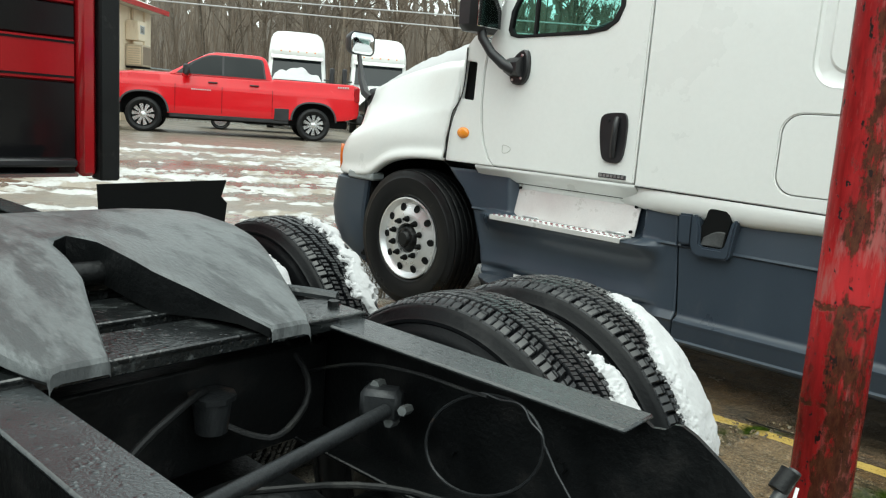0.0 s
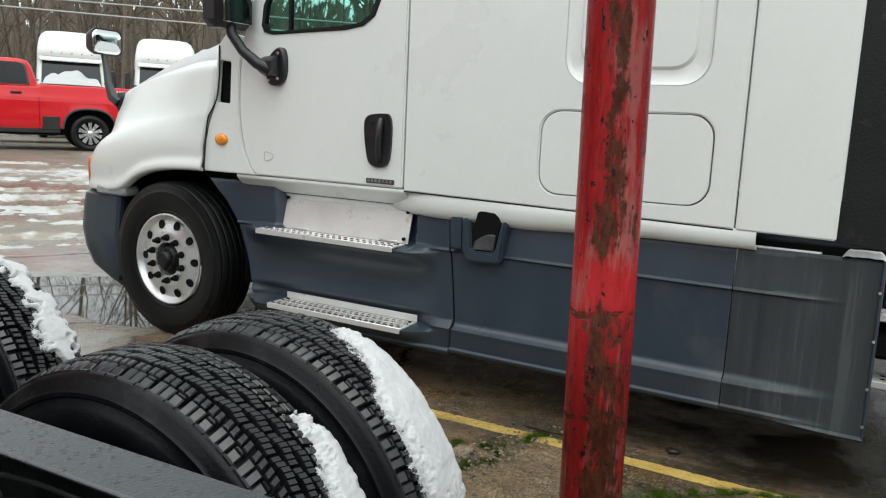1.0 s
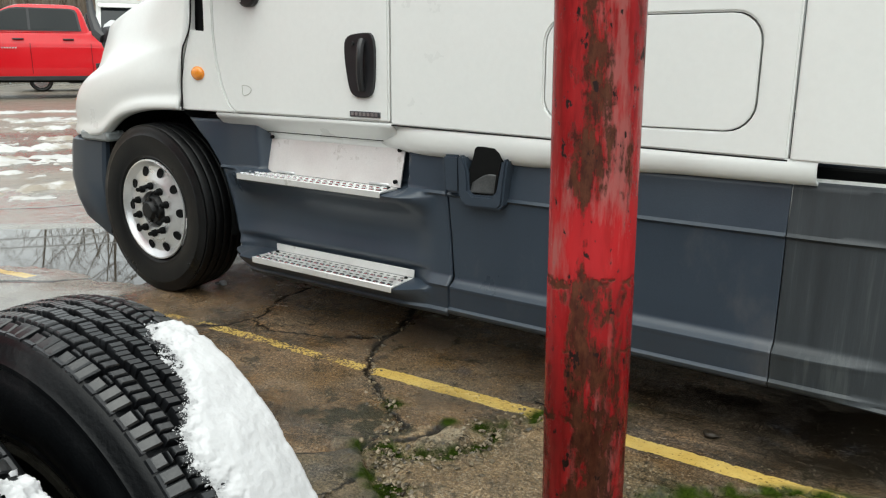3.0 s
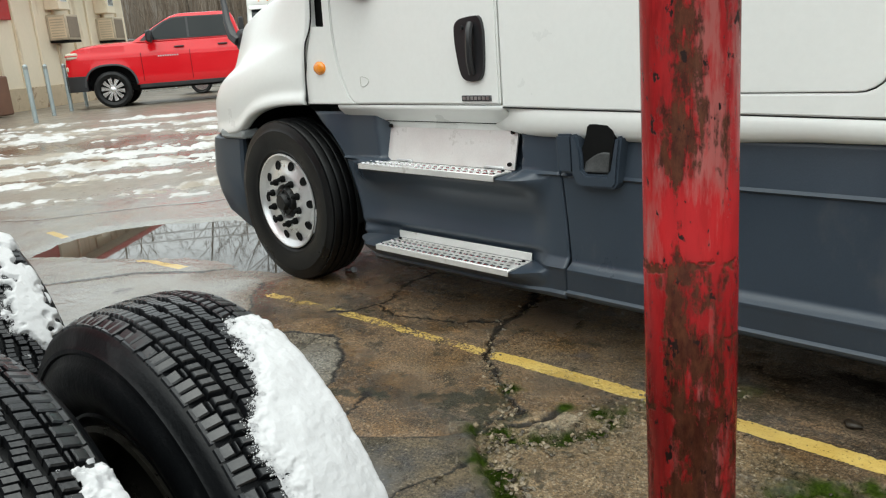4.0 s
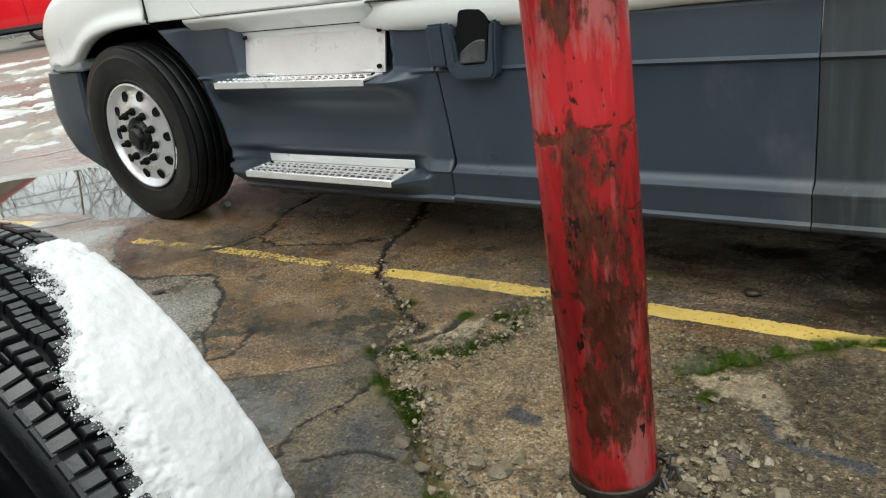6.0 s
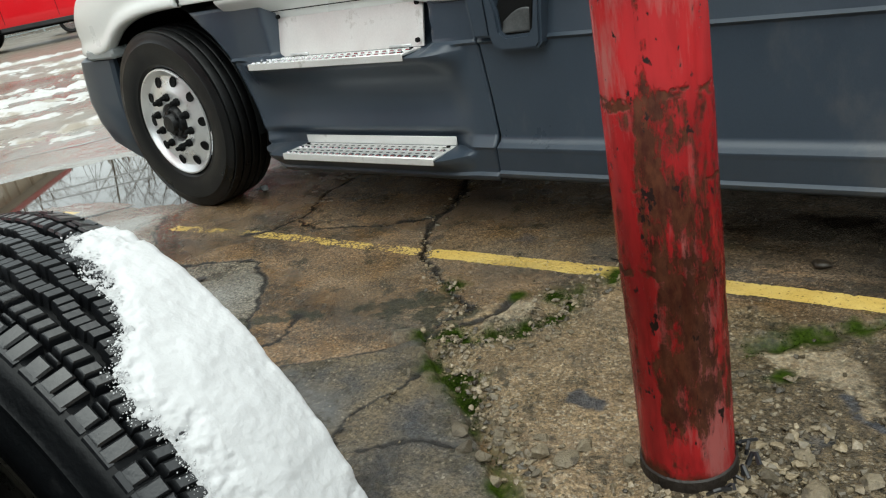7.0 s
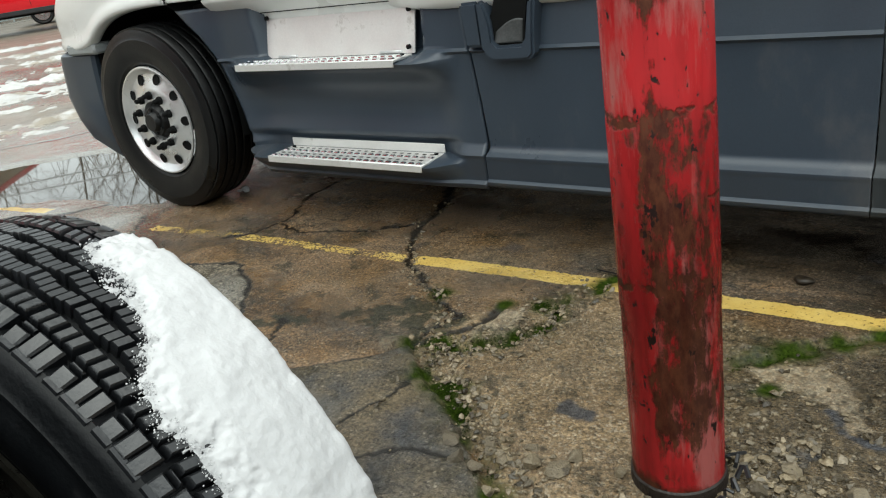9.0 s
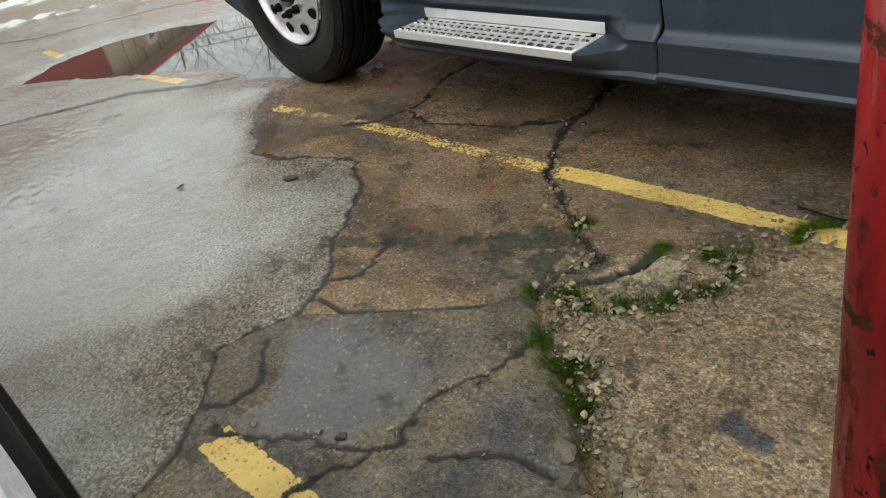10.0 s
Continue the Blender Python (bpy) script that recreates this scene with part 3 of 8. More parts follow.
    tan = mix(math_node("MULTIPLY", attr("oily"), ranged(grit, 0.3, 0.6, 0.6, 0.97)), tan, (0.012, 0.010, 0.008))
    tan = mix(attr("tarry"), tan, mix(grit, (0.016, 0.016, 0.016), (0.05, 0.05, 0.048)))
    loose = mix(ranged(grit, 0.35, 0.65), (0.120, 0.080, 0.041), (0.320, 0.228, 0.128))
    loose = mix(math_node('MULTIPLY', ranged(stone_v, 0.74, 0.92), 0.5), loose, (0.42, 0.37, 0.28))
    loose = mix(math_node('MULTIPLY', ranged(stone_v, 0.20, 0.02), 0.65), loose, (0.040, 0.036, 0.022))
    grey = mix(math_node("MULTIPLY", attr("silty"), ranged(mid, 0.35, 0.65, 0.35, 0.9)), grey, (0.185, 0.150, 0.108))
    grey = mix(math_node("MULTIPLY", attr("muddy"), 0.85), grey, mix(mid, (0.055, 0.034, 0.018), (0.115, 0.075, 0.042)))
    col = mix(math_node("MULTIPLY", attr("brown"), ranged(noise_tex(3.7, 6), 0.36, 0.60, 1.0, 0.80)), grey, tan)
    col = mix(math_node("MULTIPLY", attr("gravelly"), ranged(mid, 0.30, 0.6, 0.35, 1.0)), col, loose)
    col = mix(math_node("MULTIPLY", attr("soaked"), ranged(grit, 0.3, 0.6, 0.95, 0.65)), col, mix(grit, (0.011, 0.009, 0.005), (0.062, 0.048, 0.027)))
    col = mix(attr("slate"), col, mix(ranged(noise_tex(3.4, 9, 0.7), 0.36, 0.58), mix(grit, (0.036, 0.036, 0.036), (0.085, 0.081, 0.074)), mix(grit, (0.078, 0.060, 0.036), (0.172, 0.132, 0.082))))
    col = mix(math_node("MULTIPLY", math_node("MULTIPLY", attr("sheet_water"), attr("slate")), 0.8), col, mix(ranged(mid, 0.3, 0.7), (0.070, 0.072, 0.075), (0.105, 0.104, 0.102)))
    col = mix(math_node("MULTIPLY", attr("shoulder"), ranged(grit, 0.40, 0.6, 0.2, 0.85)), col, (0.25, 0.215, 0.155))
    col = mix(math_node("MULTIPLY", blotch, math_node("MAXIMUM", attr("brown"), attr("grainy"))), col, grubby)
    col = mix(math_node("MULTIPLY", math_node("MULTIPLY", ranged(stone_v, 0.95, 0.99), 0.30), math_node("MAXIMUM", attr("brown"), attr("grainy"))), col, (0.38, 0.33, 0.25))
    # same mask again: under-truck shade and oil over the finished slab colour
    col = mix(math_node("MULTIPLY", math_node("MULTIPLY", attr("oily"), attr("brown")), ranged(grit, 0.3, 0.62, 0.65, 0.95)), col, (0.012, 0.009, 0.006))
    col = mix(math_node("MULTIPLY", attr("grime"), 0.85), col, mix(grit, (0.010, 0.012, 0.007), (0.040, 0.042, 0.026)))
    col = mix(math_node("MULTIPLY", attr("tar_spot"), 0.85), col, mix(grit, (0.020, 0.023, 0.030), (0.050, 0.055, 0.066)))
    blue = math_node("MULTIPLY", ranged(noise_tex(3.1, 4), 0.60, 0.66), ranged(mid, 0.45, 0.6))
    col = mix(math_node("MULTIPLY", blue, 0.6), col, (0.038, 0.042, 0.050))
    fine_2 = noise_tex(240, 2)
    speck = math_node('MULTIPLY', ranged(fine_n, 0.3, 0.7, 0.46, 1.54), ranged(fine_2, 0.3, 0.7, 0.66, 1.34))
    speck = math_node('ADD', math_node('MULTIPLY', math_node('SUBTRACT', speck, 1.0), ranged(attr('sheet_water'), 0, 1, 1.0, 0.35)), 1.0)
    sc = n.new("ShaderNodeVectorMath")
    sc.operation = "SCALE"
    l.new(col, sc.inputs[0])
    l.new(speck, sc.inputs["Scale"])
    worn = ranged(math_node("ADD", attr("paint"), math_node("MULTIPLY", math_node("SUBTRACT", math_node("MULTIPLY", math_node("ADD", fine_n, noise_tex(46, 6, 0.75)), 0.5), 0.5), 1.6)), 0.46, 0.56)
    worn = math_node("MULTIPLY", worn, ranged(attr("paint"), 0.02, 0.10))
    worn = math_node("MULTIPLY", worn, ranged(noise_tex(58, 5, 0.7), 0.35, 0.40, 0.1, 1.0))
    worn = math_node("MULTIPLY", worn, ranged(noise_tex(11, 6, 0.7, (0.35, 1.6, 1)), 0.30, 0.36, 0.15, 1.0))
    col = mix(math_node("MULTIPLY", worn, 0.93), sc.outputs["Vector"], mix(ranged(mid, 0.3, 0.7), (0.56, 0.37, 0.085), (0.68, 0.50, 0.16)))
    col = mix(math_node("MULTIPLY", attr("cracked"), 0.95), col, (0.010, 0.008, 0.006))
    col = mix(attr("moss"), col, mix(ranged(fine_n, 0.35, 0.65), (0.013, 0.024, 0.002), (0.034, 0.054, 0.006)))
    l.new(col, bs.inputs["Base Color"])
    l.new(ranged(attr("moss"), 0, 1, 0.40, 0.03), bs.inputs["Specular IOR Level"])
    film = ranged(noise_tex(1.9, 6), 0.42, 0.60)
    coarse = math_node("MAXIMUM", math_node("MAXIMUM", attr("brown"), attr("grainy")), attr("slate"))
    coarse = math_node("MULTIPLY", coarse, ranged(attr("sheet_water"), 0, 1, 1.0, 0.1))
    ro = math_node("ADD", ranged(film, 0, 1, 0.07, 0.20), math_node("MULTIPLY", attr("gravelly"), 0.14))
    ro = math_node("ADD", ro, math_node("MULTIPLY", coarse, 0.10))
    ro = math_node("SUBTRACT", ro, math_node("MULTIPLY", attr("soaked"), 0.16))
    slick = math_node("MAXIMUM", attr("tarry"), math_node("MULTIPLY", attr("oily"), 0.9))
    ro = math_node("SUBTRACT", ro, math_node("MULTIPLY", slick, 0.16))
    ro = math_node("ADD", ro, math_node("MULTIPLY", math_node("SUBTRACT", attr("silty"), attr("muddy")), 0.22))
    ro = math_node("MAXIMUM", ro, 0.06)
    ro = math_node("MULTIPLY", ro, ranged(attr("flooded"), 0, 1, 1.0, 0.55))
    ro = math_node("ADD", ro, math_node("MULTIPLY", attr("moss"), 0.4))
    l.new(ro, bs.inputs["Roughness"])
    bp = n.new("ShaderNodeBump")
    bp.inputs["Distance"].default_value = 0.009
    l.new(math_node("MULTIPLY", math_node("MULTIPLY", ranged(film, 0, 1, 0.30, 1.0), ranged(coarse, 0, 1, 0.16, 1.0)), math_node("MULTIPLY", ranged(slick, 0, 1, 1.0, 0.22), math_node("MULTIPLY", ranged(attr("sheet_water"), 0, 1, 1.0, 0.22), ranged(attr("flooded"), 0, 1, 1.0, 0.12)))), bp.inputs["Strength"])
    bumpy = math_node('ADD', math_node('ADD', fine_n, fine_2), math_node('MULTIPLY', grit, 1.2))
    l.new(math_node('ADD', bumpy, math_node('MULTIPLY', math_node('MULTIPLY', stone_d, math_node('MAXIMUM', attr('gravelly'), attr('grainy'))), -0.6)), bp.inputs["Height"])
    l.new(bp.outputs["Normal"], bs.inputs["Normal"])
    return mat


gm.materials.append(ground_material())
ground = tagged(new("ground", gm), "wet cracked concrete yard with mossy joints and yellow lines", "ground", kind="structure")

water_mat = material("puddle_water", (0.045, 0.038, 0.03), 0.02, 0, 0.1, 2, 30, 0.0, None, 0, rough_vary=0.005)
wm = Mesh()
ring = list(PUDDLE)
cx, cy = sum(p[0] for p in ring) / len(ring), sum(p[1] for p in ring) / len(ring)
wm.slab([(cx + (x - cx) * 1.25, cy + (y - cy) * 1.3) for x, y in ring], 2, WATER - 0.004, WATER)
tagged(part("puddle", wm, water_mat, None), "still puddle reflecting bare trees beside a tyre", "puddle", kind="structure")


# loose stones, broken pieces and moss
def height_at(x, y):
    i, j = int(np.searchsorted(gx, x)), int(np.searchsorted(gy, y))
    return float(Z[min(i, nx - 1), min(j, ny - 1)])


rs = random.Random(31)


def stone_shape(points):
    """An angular stone: the hull of some points in a ball."""
    bm = bmesh.new()
    for k in range(points):
        v = Vector([rs.gauss(0, 1) for _ in range(3)]).normalized() * rs.uniform(0.75, 1.1)
        bm.verts.new((v.x * 1.15, v.y * 0.85, v.z * 0.75))
    res = bmesh.ops.convex_hull(bm, input=bm.verts[:])
    bmesh.ops.delete(bm, geom=[g for g in res["geom_interior"] if isinstance(g, bmesh.types.BMVert)], context="VERTS")
    bm.verts.index_update()
    found = [v.co.copy() for v in bm.verts], [tuple(v.index for v in f.verts) for f in bm.faces]
    bm.free()
    return found


STONES = [stone_shape(12) for _ in range(8)]


def pebble(mesh, x, y, r, flat=0.6):
    base = height_at(x, y)
    q = Euler((rs.uniform(0, 6), rs.uniform(0, 6), rs.uniform(0, 6))).to_matrix()
    pts, faces = STONES[rs.randrange(len(STONES))]
    out = []
    for p in pts:
        p = q @ p * r
        out.append((x + p.x, y + p.y, base + r * flat * 0.4 + p.z * flat))
    mesh.add(out, faces)


stone_mat = material("loose_stone", (0.150, 0.119, 0.076), 0.25, 0, 0.25, 60, 200, 0.3, None, 0, island_tint=0.75)
grit_mesh = Mesh()


def near_line(line, spread, side=0.0):
    k = rs.randrange(len(line) - 1)
    t = rs.random()
    (ax, ay), (bx, by) = line[k], line[k + 1]
    return ax + (bx - ax) * t + rs.gauss(side, spread), ay + (by - ay) * t + rs.gauss(side * 0.8, spread)


for k in range(2300):
    pick = rs.random()
    if pick < 0.34:
        x, y = near_line(JOINT_B, 0.036, 0.055)
    elif pick < 0.55:
        x, y = near_line(CRACK_H, 0.05)
    elif pick < 0.66:
        x, y = near_line(CRACK_F, 0.03)
    elif pick < 0.675:
        x, y = near_line(CRACK_C, 0.022)
    elif pick < 0.92:
        a, d = rs.uniform(-2.4, 1.8), 0.11 + abs(rs.gauss(0, 0.22))
        x, y = -0.72 + d * math.cos(a), 3.09 + d * math.sin(a)
    else:
        x, y = rs.uniform(-1.6, 0.4), rs.uniform(2.6, 3.8)
    pebble(grit_mesh, x, y, 0.003 + 0.014 * rs.random() ** 3)

for k in range(900):
    a, d = rs.uniform(-1.9, 0.9), 0.12 + abs(rs.gauss(0, 0.17))
    pebble(grit_mesh, -0.72 + d * math.cos(a), 3.09 + d * math.sin(a), 0.004 + 0.018 * rs.random() ** 3)
gs = part("loose_gravel", grit_mesh, stone_mat, None, "", 0)
tagged(gs, "loose gravel and concrete crumbs along broken joints", "gravel", kind="stuff")
chunk_mat = material("broken_concrete", (0.155, 0.125, 0.081), 0.40, 0, 0.3, 24, 170, 0.6, (0.07, 0.055, 0.036), 0.35, 22, random_tint=0.45)
for x, y, r, h in ((-0.52, 2.99, 0.075, 0.022), (-0.45, 3.10, 0.055, 0.020), (-0.55, 3.10, 0.035, 0.022), (-0.60, 2.96, 0.030, 0.020), (-0.40, 2.95, 0.05, 0.018), (-0.66, 2.93, 0.022, 0.02), (-0.50, 3.20, 0.04, 0.018), (-0.36, 3.18, 0.045, 0.016), (-0.98, 2.98, 0.06, 0.014), (-0.96, 3.04, 0.035, 0.022), (-0.84, 3.03, 0.026, 0.024), (-1.30, 3.45, 0.022, 0.014), (-1.26, 3.52, 0.018, 0.012), (-1.33, 3.40, 0.015, 0.012), (-1.28, 2.955, 0.045, 0.018), (-1.22, 2.90, 0.038, 0.022), (-1.16, 2.885, 0.030, 0.026), (-1.05, 2.97, 0.040, 0.030), (-1.10, 2.84, 0.030, 0.022), (-1.17, 2.97, 0.026, 0.024), (-1.19, 3.0, 0.035, 0.012), (-1.12, 2.95, 0.028, 0.014), (-1.08, 3.03, 0.030, 0.010), (-1.22, 3.08, 0.024, 0.012), (-0.60, 3.17, 0.022, 0.016), (-1.02, 2.90, 0.022, 0.012)):
    base = height_at(x, y)
    r, h = r * 0.68, h * 0.9
    pts, faces = stone_shape(22)
    m = Mesh().add([(p.x * r, p.y * r, p.z * h + h * 0.35) for p in pts], faces)
    ck = part("concrete_chunk", m, chunk_mat, None, "", 25)
    ck.matrix_world = Matrix.Translation((x, y, base)) @ Matrix.Rotation(rs.uniform(0, 6), 4, "Z")
    tagged(ck, "loose broken chunk of pale concrete", "concrete chunk", "broken concrete pieces")

moss_mesh = Mesh()
for line, count, sp in ((JOINT_B[:5], 600, 0.013), (CRACK_H[:6], 600, 0.011), (CRACK_K, 900, 0.016), ([(-1.87, 3.68), (-1.80, 3.66)], 320, 0.018), ([(-1.45, 3.70), (-1.40, 3.72)], 300, 0.016), ([(-1.45, 3.18), (-1.41, 3.155)], 520, 0.022), ([(-1.36, 3.10), (-1.33, 3.07)], 380, 0.018), ([(-1.65, 3.375), (-1.59, 3.365)], 420, 0.020)):
    for k in range(count):
        x, y = near_line(line, sp)
        if count > 520 and noise.noise(Vector((x * 9, y * 9, 0))) < -0.12:
            continue
        pebble(moss_mesh, x, y, rs.uniform(0.0012, 0.0032), 0.9)
moss_mat = material("moss", (0.015, 0.028, 0.003), 1.0, 0, 0.4, 40, 250, 0.6, (0.038, 0.060, 0.007), 0.3, 30, spec=0.02)
tagged(part("moss", moss_mesh, moss_mat, None, "", 180), "green moss growing in concrete joints", "moss", kind="stuff")
strap = thing("torn_strap", "torn black plastic strap at the foot of a post", "strap")
for k in range(7):
    a = -0.9 + k * 0.28
    p = Vector((-0.72 + 0.125 * math.cos(a), 3.09 + 0.125 * math.sin(a), 0.01))
    part("strand", Mesh().tube([p, p + Vector((rs.uniform(-0.01, 0.03), rs.uniform(-0.03, 0.03), rs.uniform(0.02, 0.05))), p + Vector((rs.uniform(0.0, 0.05), rs.uniform(-0.04, 0.04), rs.uniform(0.0, 0.03)))], rs.uniform(0.003, 0.006), 5, 1), black_plastic, strap)
tw = Mesh().tube([(-1.36, 4.02, 0.012), (-1.25, 4.0, 0.016), (-1.12, 4.03, 0.012)], 0.003, 5)
tagged(part("twig", tw, matte_black, None), "thin dark twig lying on the concrete", "twig")

# litter on the concrete
ice = Mesh()
for x, y, r in ((-3.78, 4.40, 0.030), (-3.755, 4.385, 0.020), (-3.80, 4.375, 0.018)):
    pts, faces = stone_shape(30)
    ice.add([(x + p.x * r, y + p.y * r, height_at(x, y) + r * 0.45 + p.z * r * 0.7) for p in pts], faces)
tagged(part("ice_lump", ice, snow, None, "", 60), "small lump of dirty ice behind a truck tyre", "ice")
leaf_mat = material("dead_leaf", (0.020, 0.014, 0.008), 0.4, 0, 0.3, 40, 200, 0.2)
for x, y, r, turn in ((-3.02, 3.38, 0.034, 0.5), (-3.41, 3.09, 0.018, 1.7)):
    leaf = Mesh().grid(lambda u, v: ((u - 0.5) * 2 * r, (v - 0.5) * 1.5 * r * math.sin(math.pi * min(max(u, 0.04), 0.96)) ** 0.7, 0.004 + 0.010 * (v - 0.5) ** 2 + 0.006 * u * u), span(0, 1, 10), span(0, 1, 5))
    lf = part("dead_leaf", leaf, leaf_mat, None, "", 60)
    lf.matrix_world = Matrix.Translation((x, y, height_at(x, y))) @ Matrix.Rotation(turn, 4, "Z")
    tagged(lf, "curled dark dead leaf on wet concrete", "leaf", "dead leaves")
clod = Mesh()
pts, faces = stone_shape(26)
clod.add([(-0.69 + p.x * 0.035, 4.15 + p.y * 0.028, height_at(-0.69, 4.15) + 0.010 + p.z * 0.02) for p in pts], faces)
tagged(part("mud_clod", clod, leaf_mat, None, "", 60), "dark clod of mud on the concrete", "clod")

# ================= white semi truck =================
YC = 5.39


def sheet(mesh_material, name, outline, holes, y0, y1, parent, label="", bevel=0.004):
    """An upright panel in x and z with holes through it, from depth y0 to y1."""
    bm = bmesh.new()
    edges = []
    for loop in [outline] + holes:
        vs = [bm.verts.new((x, y0, z)) for x, z in loop]
        edges += [bm.edges.new((a, b)) for a, b in zip(vs, vs[1:] + vs[:1])]
    bmesh.ops.triangle_fill(bm, use_beauty=True, use_dissolve=False, edges=edges)
    geo = bmesh.ops.extrude_face_region(bm, geom=bm.faces[:])
    for v in [g for g in geo["geom"] if isinstance(g, bmesh.types.BMVert)]:
        v.co.y = y1
    bmesh.ops.recalc_face_normals(bm, faces=bm.faces)
    if bevel:
        sharp = [e for e in bm.edges if len(e.link_faces) == 2 and e.calc_face_angle(0) > radians(50)]
        bmesh.ops.bevel(bm, geom=sharp, offset=bevel, segments=2, affect="EDGES", clamp_overlap=True)
    me = bpy.data.meshes.new(name)
    bm.to_mesh(me)
    bm.free()
    me.materials.append(mesh_material)
    me.shade_smooth()
    me.set_sharp_from_angle(angle=radians(30))
    ob = new(name, me)
    ob.parent = parent
    if label:
        ob["label"] = label
    return ob


truck = thing("semi_truck", "white semi truck with grey side skirts parked on wet concrete", "truck")

# hood and fenders: (x, outer y, lower edge, fender top, hood foot y, shoulder z, shoulder y, crown z)
HOOD = [(-3.705, 4.130, 1.09, 1.42, 4.140, 1.75, 4.165, 2.05), (-3.80, 4.124, 1.09, 1.41, 4.145, 1.742, 4.18, 2.025), (-4.00, 4.112, 1.085, 1.40, 4.165, 1.718, 4.225, 1.965),
        (-4.22, 4.105, 1.05, 1.37, 4.19, 1.690, 4.27, 1.905), (-4.36, 4.105, 0.98, 1.345, 4.21, 1.668, 4.30, 1.87), (-4.46, 4.105, 0.90, 1.325, 4.225, 1.652, 4.33, 1.845),
        (-4.70, 4.125, 0.888, 1.275, 4.29, 1.608, 4.40, 1.78), (-4.90, 4.18, 0.888, 1.21, 4.37, 1.57, 4.48, 1.72), (-5.05, 4.33, 0.888, 1.13, 4.48, 1.51, 4.58, 1.65),
        (-5.15, 4.48, 0.888, 1.06, 4.59, 1.45, 4.67, 1.57), (-5.22, 4.64, 0.888, 1.0, 4.68, 1.34, 4.74, 1.42)]


def hood_ring(x, yo, zb, zf, yi, zh, yh, zc):
    half = [(yo + 0.05, zb + 0.0), (yo - 0.004, zb + 0.001), (yo - 0.016, zb + 0.02), (yo - 0.012, zb + 0.05), (yo + 0.006, zb + 0.085), (yo - 0.004, zb + (zf - zb) * 0.45), (yo + 0.002, zf - 0.10), (yo + 0.006 + 0.25 * (yi - yo), zf - 0.015), (yo + 0.62 * (yi - yo), zf + 0.02),
            (yi, zf + 0.06), (yi + (yh - yi) * 0.5, zf + 0.06 + (zh - zf - 0.06) * 0.5), (yh - 0.008, zh - 0.03), (yh, zh - 0.004), (yh + 0.02, zh + 0.008), (yh + 0.35, zc - 0.05), (YC, zc)]
    rear = [(1.0, -3.712), (1.25, -3.706), (1.39, -3.668), (1.50, -3.620), (1.64, -3.612), (1.86, -3.588), (1.94, -3.565), (2.1, -3.5)]
    at = (lambda z: curve(rear, z)) if x > -3.71 else (lambda z: x)
    return [(at(z), y, z) for y, z in half] + [(at(z), 2 * YC - y, z) for y, z in half[-2::-1]]


hood_mesh = Mesh().loft([hood_ring(*s) for s in HOOD], closed=False)
hood = part("hood", hood_mesh, white_paint, truck)
sub = hood.modifiers.new("soft", "SUBSURF")
sub.levels = sub.render_levels = 2
sol = hood.modifiers.new("thick", "SOLIDIFY")
sol.thickness = 0.02

# snow lying on the hood
def hood_snow(u, v):
    x = -3.62 - 1.2 * u
    side = curve([(p[0], p[6]) for p in HOOD[::-1]], x) + 0.03
    y = side + 2 * (YC - side) * v
    zh, zc = curve([(p[0], p[5] + 0.015) for p in HOOD[::-1]], x), curve([(p[0], p[7]) for p in HOOD[::-1]], x)
    w = abs(y - YC) / (YC - side)
    base = zc - (zc - zh) * w ** 3 - 0.01
    edge = min(1, (1 - abs(2 * v - 1)) * 5, u * 6, (1 - u) * 5)
    lump = noise.noise(Vector((x * 5, y * 5, 1))) * 0.03 + noise.noise(Vector((x * 14, y * 14, 4))) * 0.012
    return (x, y, base + edge * (0.045 + lump) - (0.03 if edge <= 0 else 0))


tagged(part("hood_snow", Mesh().grid(hood_snow, span(0, 1, 40), span(0, 1, 50)), snow, None, ""), "thin layer of white snow lying on a truck hood", "snow")

# front bumper, dark grey
bump = []
for z, rear, tip, push in ((0.20, -4.545, -4.59, 0.10), (0.26, -4.54, -4.68, 0.05), (0.36, -4.535, -4.83, 0.015), (0.48, -4.53, -4.89, 0.0), (0.62, -4.525, -4.92, -0.006), (0.80, -4.51, -4.90, 0.0), (0.865, -4.505, -4.885, 0.004), (0.884, -4.505, -4.87, 0.03)):
    half = [(rear, 4.30), (rear, 4.145 + push), (rear - 0.02, 4.128 + push), ((rear + tip) / 2, 4.122 + push), (tip + 0.06, 4.126 + push), (tip, 4.146 + push), (tip - 0.05, 4.20 + push), (tip - 0.13, 4.36 + push), (tip - 0.22, 4.62 + push), (tip - 0.29, 5.0), (tip - 0.31 + push, YC)]
    bump.append([(x, y, z) for x, y in half] + [(x, 2 * YC - y, z) for x, y in half[-2::-1]])
part("bumper", Mesh().loft(bump, closed=False), skirt_plastic, truck, "dark grey plastic bumper").modifiers.new("thick", "SOLIDIFY").thickness = 0.025
part("bumper_liner", Mesh().loft([[(x, y, z) for x, y in ((-4.57, 4.165), (-4.485, 4.175), (-4.48, 4.30), (-4.57, 4.30))] for z in (0.27, 0.36, 0.86)]), matte_black, truck, "black liner behind the bumper")
part("bumper_cap", Mesh().box((-4.72, 4.108, 0.872), (-4.425, 4.24, 0.935), 0.014), material("grey_trim", (0.30, 0.32, 0.32), 0.45), truck)
lens = Mesh()
lens.grid(lambda u, v: (-5.035 - 0.07 * u, 4.285 + 0.17 * u - 0.006 * math.sin(v * 3.14), 0.915 + v * (0.20 - 0.05 * u)), span(0, 1, 6), span(0, 1, 6))
part("corner_lamp", lens, orange_lens, truck, "orange corner marker lamp").modifiers.new("thick", "SOLIDIFY").thickness = 0.02

